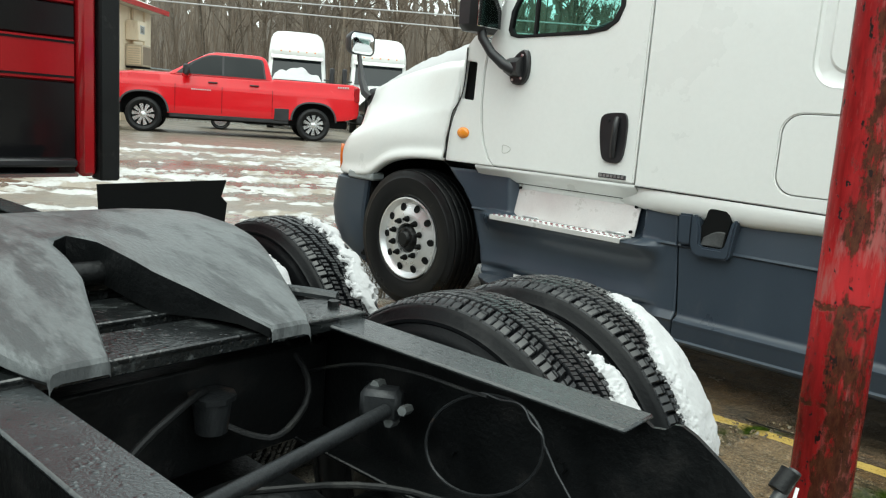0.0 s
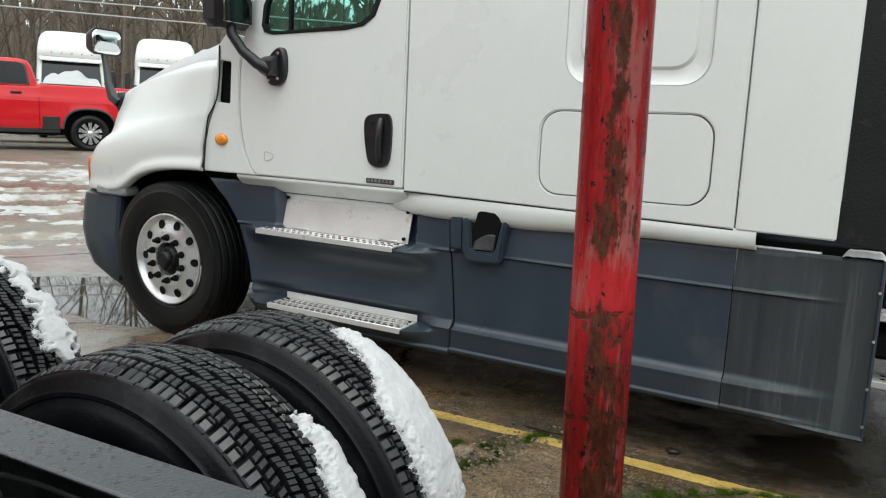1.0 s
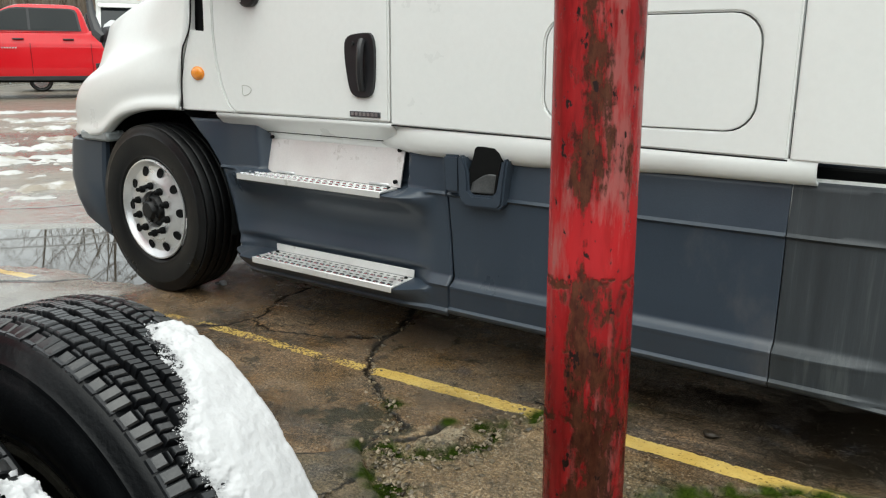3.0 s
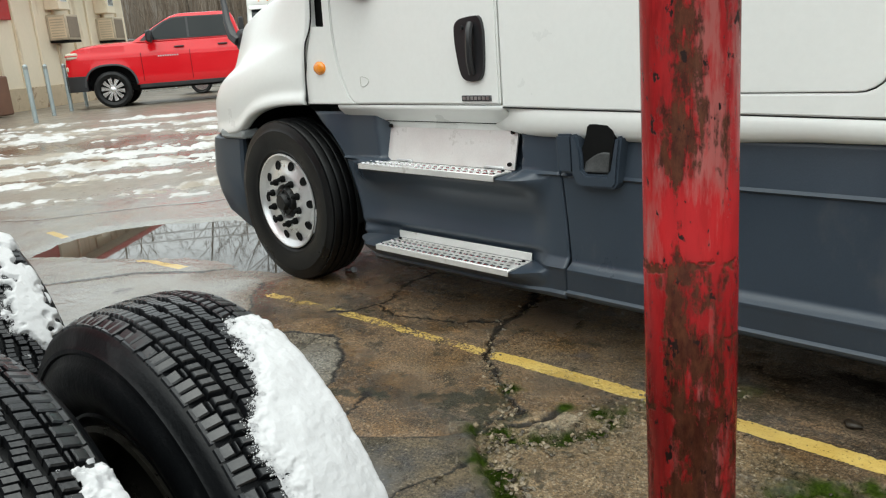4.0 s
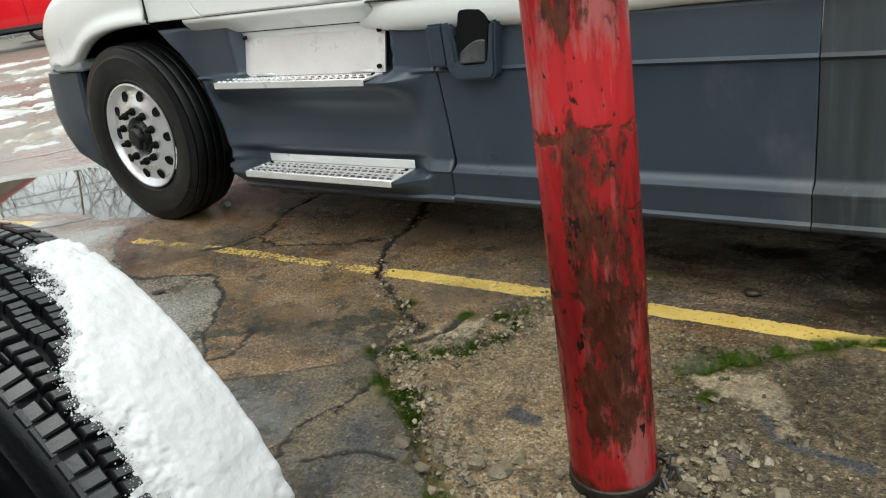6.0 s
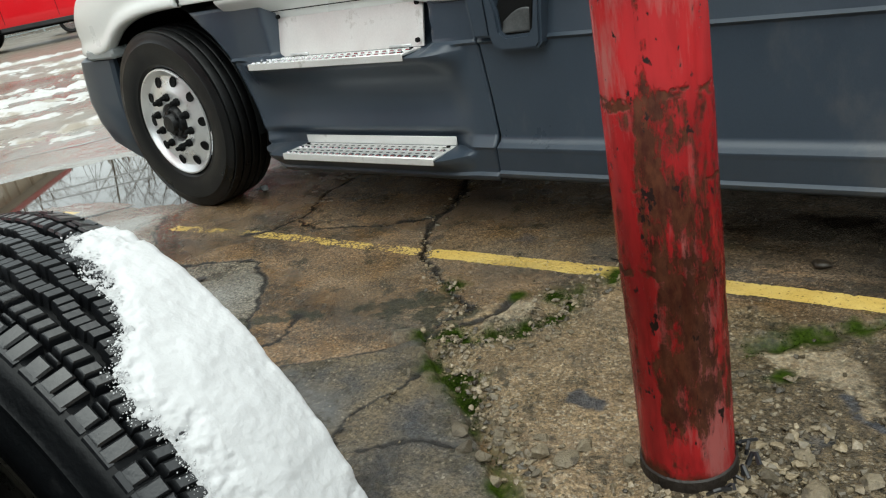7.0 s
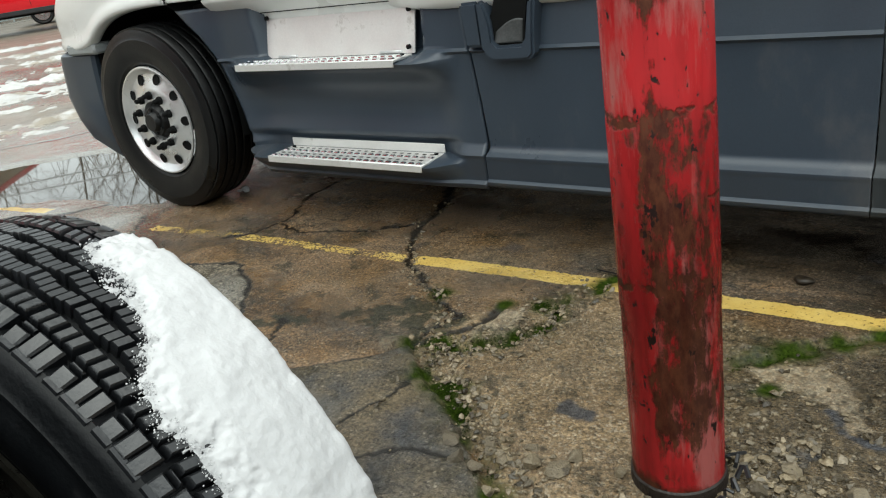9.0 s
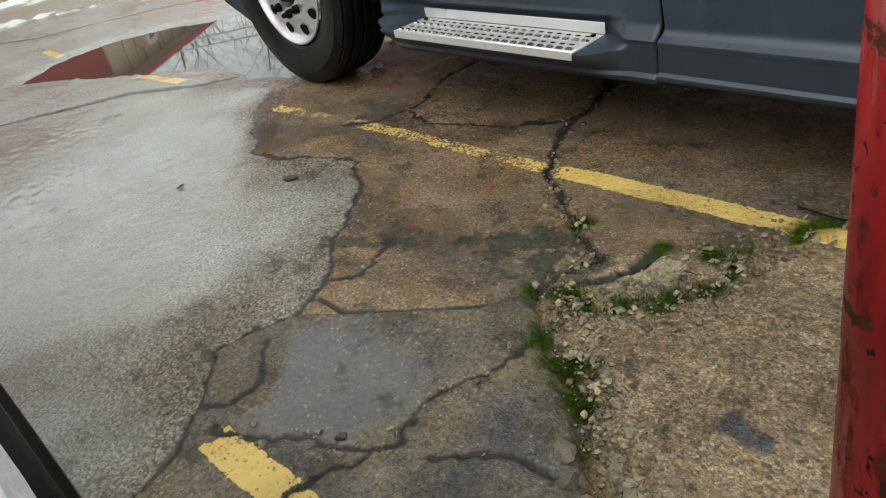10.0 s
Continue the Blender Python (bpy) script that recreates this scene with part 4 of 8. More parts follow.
# grille and windscreen close the front
part("grille", Mesh().box((-5.20, 4.75, 0.90), (-5.12, 6.03, 1.35), 0.03), matte_black, truck)

# cab side
DOOR = [(-2.214, 1.098), (-2.214, 2.66), (-2.9, 2.62), (-3.12, 2.42), (-3.30, 2.10), (-3.365, 1.90), (-3.392, 1.70), (-3.396, 1.50), (-3.382, 1.36), (-3.352, 1.24), (-3.305, 1.145), (-3.255, 1.10)]
WINDOW = [(-2.40, 2.55), (-2.86, 2.53), (-3.04, 2.36), (-3.19, 2.08), (-3.205, 1.97), (-3.185, 1.935), (-3.13, 1.922), (-2.62, 1.938), (-2.50, 1.955), (-2.43, 2.00), (-2.395, 2.08)]
door = sheet(white_paint, "door", DOOR, [WINDOW], 4.14, 4.18, truck, bevel=0.008)


def shrink(loop, d):
    cx_, cz_ = sum(p[0] for p in loop) / len(loop), sum(p[1] for p in loop) / len(loop)
    return [(x + (cx_ - x) * d / max(0.05, math.hypot(cx_ - x, cz_ - z)), z + (cz_ - z) * d / max(0.05, math.hypot(cx_ - x, cz_ - z))) for x, z in loop]


sheet(black_rubber, "window_seal", shrink(WINDOW, -0.012), [shrink(WINDOW, 0.020)], 4.132, 4.165, door, "black window seal", 0.003)
glass = bpy.data.materials.new("tinted_glass")
glass.use_nodes = True
gbs = glass.node_tree.nodes["Principled BSDF"]
gbs.inputs["Base Color"].default_value = (0.55, 0.80, 0.74, 1)
gbs.inputs["Roughness"].default_value = 0.02
gbs.inputs["Transmission Weight"].default_value = 1.0
gbs.inputs["IOR"].default_value = 1.12
pane = sheet(glass, "window_pane", shrink(WINDOW, 0.016), [], 4.152, 4.156, door, "green tinted glass pane", 0)
pane.visible_shadow = False
part("window_divider", Mesh().box((-3.02, 4.14, 1.93), (-2.995, 4.165, 2.45), 0.004), black_rubber, door)

COWL = [(-3.262, 1.098), (-3.313, 1.145), (-3.36, 1.24), (-3.39, 1.36), (-3.404, 1.50), (-3.40, 1.70), (-3.373, 1.91), (-3.50, 1.94), (-3.575, 1.86), (-3.60, 1.64), (-3.607, 1.50), (-3.655, 1.39), (-3.693, 1.25), (-3.698, 1.098)]
VENT = [(-3.468, 1.765), (-3.565, 1.775), (-3.588, 1.525), (-3.478, 1.515)]
cowl = sheet(white_paint, "cowl_panel", COWL, [VENT], 4.142, 4.18, truck, bevel=0.006)
part("hood_seal", Mesh().tube([(-3.555, 4.135, 1.86), (-3.551, 4.134, 1.717), (-3.572, 4.134, 1.54), (-3.62, 4.132, 1.47), (-3.655, 4.130, 1.425), (-3.674, 4.127, 1.224), (-3.681, 4.124, 1.096)], 0.0045, 8, 2), black_rubber, truck, "black rubber hood seal")
part("vent_insert", Mesh().box((-3.60, 4.19, 1.50), (-3.47, 4.22, 1.84), 0.0), matte_black, truck)
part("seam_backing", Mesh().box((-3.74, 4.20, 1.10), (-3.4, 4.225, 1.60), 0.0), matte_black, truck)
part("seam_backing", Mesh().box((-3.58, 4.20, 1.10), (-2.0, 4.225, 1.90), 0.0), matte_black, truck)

# sleeper side with luggage hatch
HATCH = rounded(-1.437, 1.140, -0.635, 1.537, 0.10, 6)
UPPER = rounded(-1.33, 1.66, -0.68, 2.60, 0.12, 6)
sleeper = sheet(white_paint, "sleeper_side", [(-2.203, 1.088), (-0.523, 1.058), (-0.523, 3.75), (-2.203, 3.2)], [HATCH, UPPER], 4.14, 4.18, truck, bevel=0.007)
sheet(white_paint, "luggage_hatch", shrink(HATCH, 0.007), [], 4.141, 4.185, truck, "white luggage hatch with rounded corners", 0.006)
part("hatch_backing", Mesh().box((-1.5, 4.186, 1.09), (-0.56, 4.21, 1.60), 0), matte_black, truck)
recess = Mesh()
outer, inner = UPPER, rounded(-1.27, 1.725, -0.74, 2.54, 0.10, 6)
recess.loft([[(x, 4.142, z) for x, z in outer], [(x, 4.158, z) for x, z in shrink(outer, 0.02)], [(x, 4.160, z) for x, z in inner], [(x, 4.146, z) for x, z in shrink(inner, 0.015)]], True, False)
recess.add([(x, 4.146, z) for x, z in shrink(inner, 0.015)], [tuple(range(len(inner)))])
part("upper_hatch", recess, white_paint, truck)

# shell behind the side panels
shell = Mesh()
rings = []
for x, top, lo in ((-2.86, 2.74, 1.1), (-2.2, 3.3, 1.08), (-1.5, 3.85, 1.08), (-0.5, 3.95, 1.06)):
    rings.append([(x, y, z) for y, z in ((6.64, max(top - 0.3, top * 0.85)), (6.55, top - 0.12), (6.3, top), (YC, top + 0.03), (4.48, top), (4.24, top - 0.12), (4.185, max(top - 0.3, top * 0.85)))])
shell.loft(rings, False)
shell.add([(-0.5, 4.18, 1.06), (-0.5, 6.62, 1.06), (-0.5, 6.5, 3.95), (-0.5, 4.3, 3.95)], [(0, 1, 2, 3)])
part("cab_shell", shell, white_paint, truck).modifiers.new("thick", "SOLIDIFY").thickness = 0.02
sheet(white_paint, "far_door", DOOR, [WINDOW], 6.60, 6.64, truck, bevel=0.008)
sheet(white_paint, "far_side", [(-2.205, 1.08), (-0.5, 1.06), (-0.5, 3.75), (-2.205, 3.2)], [], 6.61, 6.635, truck)
screen = Mesh().loft([[(-3.46, y, 1.93), (-2.87, y, 2.72), (-2.875, y, 2.725), (-3.465, y, 1.935)] for y in (4.26, 6.52)])
part("windscreen", screen, glass, truck, "green tinted windscreen").visible_shadow = False
part("scuttle", Mesh().box((-3.60, 4.24, 1.80), (-3.44, 6.54, 1.94), 0.02), black_plastic, truck)
part("cab_floor", Mesh().box((-3.6, 4.23, 1.0), (-0.52, 6.6, 1.07)), matte_black, truck)
part("sleeper_wall", Mesh().box((-2.15, 4.23, 1.08), (-2.12, 6.55, 3.1)), matte_black, truck)
part("dashboard", Mesh().box((-3.40, 4.25, 1.10), (-3.05, 6.5, 1.80), 0.05), matte_black, truck)
wheel_ring = Mesh()
tilt = Matrix.Translation((-2.86, 4.72, 1.98)) @ Euler((radians(0), radians(-28), 0)).to_matrix().to_4x4()
wheel_ring.tube([tuple(tilt @ Vector((0.22 * math.cos(a), 0.22 * math.sin(a), 0))) for a in span(0, 2 * math.pi, 28)], 0.014)
for a in (0.3, 2.8, 4.7):
    wheel_ring.cyl(tuple(tilt @ Vector((0, 0, -0.03))), tuple(tilt @ Vector((0.215 * math.cos(a), 0.215 * math.sin(a), 0))), 0.012)
part("steering_wheel", wheel_ring, black_plastic, truck)
seat = Mesh().box((-2.62, 4.50, 1.15), (-2.16, 5.0, 1.62), 0.06).box((-2.36, 4.52, 1.60), (-2.18, 4.98, 2.35), 0.07)
part("driver_seat", seat, material("seat_cloth", (0.08, 0.08, 0.085), 0.85), truck)

# side extender and rubber edge
sheet(white_paint, "side_extender", [(-0.515, 1.058), (-0.128, 1.052), (-0.128, 3.6), (-0.515, 3.75)], [], 4.140, 4.165, truck, bevel=0.006)
sheet(black_rubber, "extender_flap", [(-0.126, 1.045), (0.055, 1.030), (0.070, 3.5), (-0.126, 3.6)], [], 4.150, 4.162, truck, "black rubber gap flap", 0.003)
sheet(white_paint, "side_extender", [(-0.5, 1.058), (-0.128, 1.052), (-0.128, 3.6), (-0.5, 3.75)], [], 6.61, 6.64, truck, bevel=0.006)
sheet(black_rubber, "extender_flap", [(-0.126, 1.2), (0.10, 1.2), (0.10, 3.5), (-0.126, 3.6)], [], 6.61, 6.63, truck, "black rubber gap flap", 0.003)

# white lower trim: a rolled ledge under the sleeper and the sill under the door
trim = Mesh()
sect = [(4.160, 1.090), (4.156, 1.074), (4.1535, 1.060), (4.153, 1.040), (4.156, 1.015), (4.163, 0.990), (4.178, 0.972), (4.205, 0.962), (4.26, 0.965)]
rings = []
for x, lift, inn in ((-2.34, 0.014, 0.085), (-2.24, 0.012, 0.055), (-2.16, 0.007, 0.024), (-2.10, 0.003, 0.010), (-2.02, 0.0, 0.004), (-1.5, -0.010, 0), (-0.9, -0.022, 0), (-0.43, -0.030, 0)):
    k = 1.0 - 0.42 * smooth(-1.7, -0.6, x)
    rings.append([(x, y + inn, 1.086 + (z - 1.086) * k + lift) for y, z in sect])
trim.loft(rings, False)
trim_ob = part("lower_trim", trim, white_paint, truck)
# thin black tube added to draw the shadow line under the sleeper panel
part("trim_gasket", Mesh().tube([(-2.203, 4.146, 1.0865), (-1.5, 4.146, 1.074), (-0.523, 4.146, 1.0565)], 0.0032, 6), black_rubber, trim_ob)
trim_ob.modifiers.new("thick", "SOLIDIFY").thickness = 0.012
sill = Mesh()
sill.loft([[(x, y, z) for y, z in ((4.155, 1.096), (4.165, 1.078), (4.215, 1.030), (4.255, 1.000), (4.262, 0.96))] for x in (-3.42, -3.0, -2.6, -2.2)], False)
part("door_sill", sill, white_paint, truck).modifiers.new("thick", "SOLIDIFY").thickness = 0.012

# door furniture


def softened(loop, rounds=2):
    """A closed outline with its corners cut again and again."""
    for _ in range(rounds):
        loop = [(a[0] + (b[0] - a[0]) * f, a[1] + (b[1] - a[1]) * f) for a, b in zip(loop, loop[1:] + loop[:1]) for f in (0.25, 0.75)]
    return loop


bezel = sheet(black_plastic, "door_handle", softened([(-2.300, 1.215), (-2.284, 1.30), (-2.282, 1.49), (-2.36, 1.492), (-2.455, 1.478), (-2.462, 1.40), (-2.442, 1.27), (-2.420, 1.215), (-2.36, 1.202)]), [], 4.122, 4.15, door, "black door handle in an oval bezel", 0.006)
part("grip", Mesh().tube([(-2.345, 4.118, 1.46), (-2.340, 4.095, 1.42), (-2.345, 4.095, 1.30), (-2.352, 4.118, 1.24)], 0.017, 8, 2), black_plastic, bezel)
part("lock", Mesh().cyl((-2.405, 4.123, 1.445), (-2.405, 4.114, 1.445), 0.009, None, 14), steel_dark, bezel)
badge = part("badge", Mesh().box((-2.445, 4.134, 1.116), (-2.262, 4.143, 1.142), 0.002), material("badge_grey", (0.06, 0.06, 0.065), 0.35), door, "dark nameplate")
for k in range(7):
    part("letter_bar", Mesh().box((-2.435 + k * 0.024, 4.132, 1.122), (-2.419 + k * 0.024, 4.135, 1.137)), alloy, badge)
signal = Mesh()
signal.lathe([(0.0, -0.020), (0.022, -0.019), (0.038, -0.016), (0.046, -0.010), (0.048, -0.004), (0.054, -0.003), (0.054, 0.012)], 24, Matrix.Translation((-3.545, 4.140, 1.298)) @ Matrix.Diagonal((1.0, 1, 0.68, 1)))
part("marker_lamp", signal, amber, truck, "oval amber side marker lamp")

ghost = Mesh()
ghost.tube([(-3.165 + 0.034 * math.cos(a) + 0.010 * math.cos(2 * a), 4.1392, 1.222 + 0.026 * math.sin(a) * (1.2 if math.sin(a) < 0 else 0.8)) for a in span(0.2, 6.3, 22)], 0.0022, 6)
part("emblem_mark", ghost, material("old_glue", (0.50, 0.50, 0.46), 0.6), door, "faint mark left by a removed emblem")

# cab mirror: bracket, arm, housing
bracket = Mesh().loft([[(x, y, z) for x, z in softened([(-3.155 + d, 1.62 + d), (-3.015 - d, 1.635 + d), (-3.015 - d, 1.835 - d), (-3.085, 1.845 - d), (-3.165 + d, 1.76)], 2)] for y, d in ((4.146, 0.0), (4.115, 0.0), (4.105, 0.010))])
bracket.loft([[(-3.165, y, 1.68 + d), (-3.05, y, 1.665 + d), (-3.05, y, 1.80 - d), (-3.165, y, 1.79 - d)] for y, d in ((4.108, 0.0), (4.06, 0.02), (4.035, 0.04))])
mir = part("mirror_bracket", bracket, black_plastic, truck, "black mirror bracket")
for x, z in ((-3.045, 1.665), (-3.045, 1.805), (-3.11, 1.655)):
    part("bolt", Mesh().cyl((x, 4.086, z), (x, 4.078, z), 0.008, None, 8), alloy, mir)
part("mirror_arm", Mesh().tube([(-3.09, 4.07, 1.715), (-3.15, 4.03, 1.745), (-3.22, 3.99, 1.81), (-3.285, 3.97, 1.90), (-3.31, 3.97, 2.0)], [0.040, 0.034, 0.030, 0.030, 0.032], 12), black_plastic, mir)
part("mirror_housing", Mesh().box((-3.415, 3.84, 1.93), (-3.25, 4.12, 2.62), 0.04), black_plastic, mir)
part("mirror_glass", Mesh().box((-3.252, 3.87, 1.96), (-3.244, 4.09, 2.30), 0.003).box((-3.252, 3.87, 2.34), (-3.244, 4.09, 2.58), 0.003), mirror_glass, mir, "convex mirror glass")

# hood mirror on a bent arm
foot = Mesh().lathe([(0.0, -0.05), (0.045, -0.048), (0.075, -0.03), (0.082, 0.0), (0.082, 0.05)], 16, Matrix.Translation((-4.87, 4.47, 1.50)) @ Matrix.Diagonal((0.70, 1, 1.0, 1)))
hm = part("hood_mirror", foot, black_plastic, truck, "hood mirror on a black bent arm")
part("arm", Mesh().tube([(-4.87, 4.43, 1.50), (-4.93, 4.42, 1.54), (-4.99, 4.43, 1.64), (-5.05, 4.46, 1.74), (-5.11, 4.48, 1.87)], [0.036, 0.036, 0.028, 0.022, 0.018], 8), black_plastic, hm)
part("housing", Mesh().loft([[(x, y, z) for y, z in rounded(4.362 + d, 1.845 + d, 4.628 - d, 2.035 - d, 0.055 - 0.4 * d, 6)] for x, d in ((-5.205, 0.085), (-5.195, 0.05), (-5.165, 0.018), (-5.12, 0.003), (-5.082, 0.0))]), black_plastic, hm)
part("glass", Mesh().loft([[(x, y, z) for y, z in rounded(4.372 + d, 1.855 + d, 4.618 - d, 2.025 - d, 0.05 - 0.5 * d, 6)] for x, d in ((-5.083, 0.0), (-5.076, 0.006), (-5.069, 0.03), (-5.065, 0.07))]), mirror_glass, hm, "convex mirror glass")

# ---- side skirts ----


def skirt_face(x, z):
    """Depth of the plain skirt at a height."""
    return curve([(0.235, 4.150), (0.242, 4.140), (0.252, 4.134), (0.262, 4.132), (0.274, 4.145), (0.29, 4.144), (0.372, 4.136), (0.384, 4.131), (0.412, 4.172), (0.60, 4.180), (0.785, 4.180), (0.797, 4.166), (0.808, 4.178), (0.97, 4.196), (0.985, 4.21)], z)


Z_ROWS = [0.235, 0.242, 0.252, 0.262, 0.268, 0.274, 0.29, 0.33, 0.362, 0.372, 0.379, 0.386, 0.396, 0.408, 0.42, 0.43, 0.46, 0.52, 0.6, 0.68, 0.74, 0.775, 0.785, 0.791, 0.797, 0.803, 0.808, 0.82, 0.86, 0.91, 0.955, 0.97, 0.978, 0.985]


def SEAM(z):
    """Where the step fairing meets the plain skirt."""
    return curve([(0.235, -1.880), (0.42, -1.868), (0.68, -1.897), (0.97, -1.930)], z)


def plain_skirt(name, x0, x1, mat, fade=None, label=""):
    def fn(u, z):
        x = x0 + (x1 - x0) * u
        if x0 < -1:
            x = SEAM(z) + (x1 - SEAM(z)) * u
        y = skirt_face(x, z)
        f = smooth(fade[0], fade[1], x) if fade else 0.0
        if fade:
            y += (curve([(0.235, 4.166), (0.240, 4.160), (0.25, 4.180), (0.97, 4.196), (0.985, 4.21)], z) - y) * f
        return (x, y, z + 0.017 * (1 - f) * (1 - smooth(0.25, 0.33, z)))

    us = [0, 0.003, 0.01] + span(0.03, 0.97, 24) + [0.99, 0.997, 1.0]
    m = Mesh().grid(fn, us, Z_ROWS)
    ob = part(name, m, mat, truck, label)
    ob.modifiers.new("thick", "SOLIDIFY").thickness = -0.03
    return ob


plain_skirt("side_skirt", -1.90, -0.508, skirt_plastic)
plain_skirt("side_skirt", -0.503, 0.055, dirty_plastic, (-0.40, -0.02), "dirt-streaked dark skirt panel")
for z in (0.30, 0.46, 0.66, 0.86):
    part("skirt_screw", Mesh().cyl((0.050, 4.172, z), (0.050, 4.164, z), 0.006, None, 8), alloy, truck)
part("skirt_edge", Mesh().box((0.050, 4.172, 0.225), (0.062, 4.215, 0.985), 0.003), skirt_plastic, truck)


def stepped(u, z):
    """The fairing with both steps: it sweeps out under each tread and in between them."""
    front = curve([(0.235, -3.18), (0.27, -3.26), (0.36, -3.30), (0.55, -3.35), (0.80, -3.435), (0.93, -3.53), (1.06, -3.68)], z)
    x = front + (SEAM(z) - 0.012 - front) * u
    flare = smooth(-3.42, -3.12, x) * (1 - smooth(-2.13, -1.97, x))
    y = curve([(0.235, 4.162), (0.242, 4.152), (0.252, 4.146), (0.262, 4.142), (0.274, 4.156), (0.29, 4.155), (0.372, 4.141), (0.386, 4.134), (0.43, 4.168), (0.60, 4.180), (0.785, 4.180), (0.797, 4.166), (0.808, 4.178), (1.06, 4.196)], z)
    low = 0.105 * math.exp(-((z - 0.352) / 0.008) ** 2) if z > 0.352 else 0.105 * math.exp(-((z - 0.352) / 0.07) ** 2)
    high = 0.105 * math.exp(-((z - 0.775) / 0.075) ** 2) if z < 0.775 else 0.10 * math.exp(-((z - 0.775) / 0.02) ** 2)
    y -= flare * (low + high)
    y += 0.030 * flare * math.exp(-((z - 0.55) / 0.10) ** 2)
    if 0.362 < z < 0.46:
        y += flare * (4.222 - y) * (1 - smooth(0.41, 0.46, z))
    y -= 0.03 * (1 - smooth(-3.6, -3.35, x)) * smooth(0.5, 1.0, z)
    if z > 0.782:
        pocket = smooth(-3.15, -3.06, x - 0.10 * (0.95 - z)) * (1 - smooth(-2.165, -2.135, x))
        y += 0.10 * pocket
    if z < 0.36 and x < -3.2:
        y += 0.02
    return (x, y, z)


rows_z = Z_ROWS[:-4] + [0.79, 0.80, 0.93, 0.96, 0.985, 1.01, 1.035, 1.055]
fair = Mesh().grid(stepped, span(0, 1, 110), sorted(set(rows_z + span(0.27, 0.9, 40))))
part("step_fairing", fair, skirt_plastic, truck, "blue-grey plastic step fairing").modifiers.new("thick", "SOLIDIFY").thickness = -0.025
part("fairing_top", Mesh().box((-2.12, 4.185, 0.955), (-1.945, 4.25, 0.968), 0.003), skirt_plastic, truck)


def tread(x0, x1, y_front, y_back, z, lip, name):
    m = Mesh().box((x0, y_front, z - 0.012), (x1, y_back, z), 0.003)
    ob = part(name, m, step_metal, truck, "perforated aluminium step")
    if lip:
        part("back_lip", Mesh().box((x0, y_back - 0.006, z + 0.0005), (x1, y_back, z + lip), 0.002), step_metal, ob)
    part("nosing", Mesh().box((x0, y_front - 0.006, z - 0.03), (x1, y_front - 0.0005, z + 0.001), 0.002), step_metal, ob)
    teeth = Mesh()
    holes = Mesh()
    n = int((x1 - x0) / 0.042)
    for r in range(4):
        for k in range(n):
            px = x0 + 0.028 + k * 0.042 + (0.021 if r % 2 else 0)
            py = y_front + 0.016 + r * (y_back - y_front - 0.03) / 3.6
            if px > x1 - 0.02:
                continue
            if r % 2 == 0:
                teeth.loft([[(px + s * c, py + s * d, z + h) for c, d in ((-1, -0.6), (1, -0.6), (1, 0.6), (-1, 0.6))] for s, h in ((0.013, 0.0), (0.009, 0.006))])
            else:
                holes.add([(px + 0.012 * math.cos(a), py + 0.007 * math.sin(a), z + 0.0012) for a in span(0, 5.5, 8)], [tuple(range(8))])
    part("grip_teeth", teeth, bright_alloy, ob)["kind"] = "stuff"
    part("drain_holes", holes, matte_black, ob)["kind"] = "stuff"
    for px in (x0 + 0.03, x1 - 0.03):
        part("bolt", Mesh().cyl((px, y_back - 0.03, z), (px, y_back - 0.03, z + 0.006), 0.009, None, 8), matte_black, ob)
    return ob


tread(-3.06, -2.125, 4.035, 4.212, 0.366, 0.040, "step")
tread(-3.19, -2.215, 4.072, 4.20, 0.792, 0.0, "step")
riser = Mesh().slab([(4.205, 0.793), (4.212, 0.793), (4.267, 1.006), (4.258, 1.006)], 0, -3.105, -2.205)
riser_ob = part("step_riser", riser, step_metal, truck, "plain aluminium panel above the step")
for x, z in ((-3.085, 0.975), (-2.225, 0.965), (-2.225, 0.82)):
    part("bolt", Mesh().cyl((x, 4.245 - (0.99 - z) * 0.25, z), (x, 4.232 - (0.99 - z) * 0.25, z), 0.010, None, 8), matte_black, riser_ob)
for x in (-2.96, -2.33):
    part("hinge", Mesh().box((x - 0.06, 4.196, 0.795), (x + 0.06, 4.208, 0.806), 0.002), alloy, riser_ob)

# filler pocket between the skirt panels
pocket = [(-1.832, 0.978), (-1.805, 0.981), (-1.790, 0.950), (-1.777, 0.906), (-1.773, 0.836), (-1.752, 0.818), (-1.655, 0.820), (-1.638, 0.838), (-1.612, 0.976), (-1.583, 0.981), (-1.596, 0.880), (-1.604, 0.785), (-1.623, 0.764), (-1.780, 0.759), (-1.810, 0.780), (-1.826, 0.812)]
sheet(skirt_plastic, "pocket_rim", pocket, [], 4.126, 4.20, truck, bevel=0.010)
sheet(skirt_plastic, "pocket_cheek", [(-1.918, 0.976), (-1.833, 0.979), (-1.827, 0.812), (-1.904, 0.812)], [], 4.142, 4.20, truck, bevel=0.010)
mouth = [(-1.788, 0.818), (-1.793, 0.905), (-1.771, 0.941), (-1.758, 0.983), (-1.752, 1.012), (-1.740, 1.022), (-1.692, 1.025), (-1.654, 1.019), (-1.634, 1.002), (-1.622, 0.970), (-1.640, 0.880), (-1.645, 0.815)]
# no real opening: a flat black plate stands for the shade inside
sheet(matte_black, "pocket_mouth", mouth, [], 4.144, 4.17, truck, bevel=0)
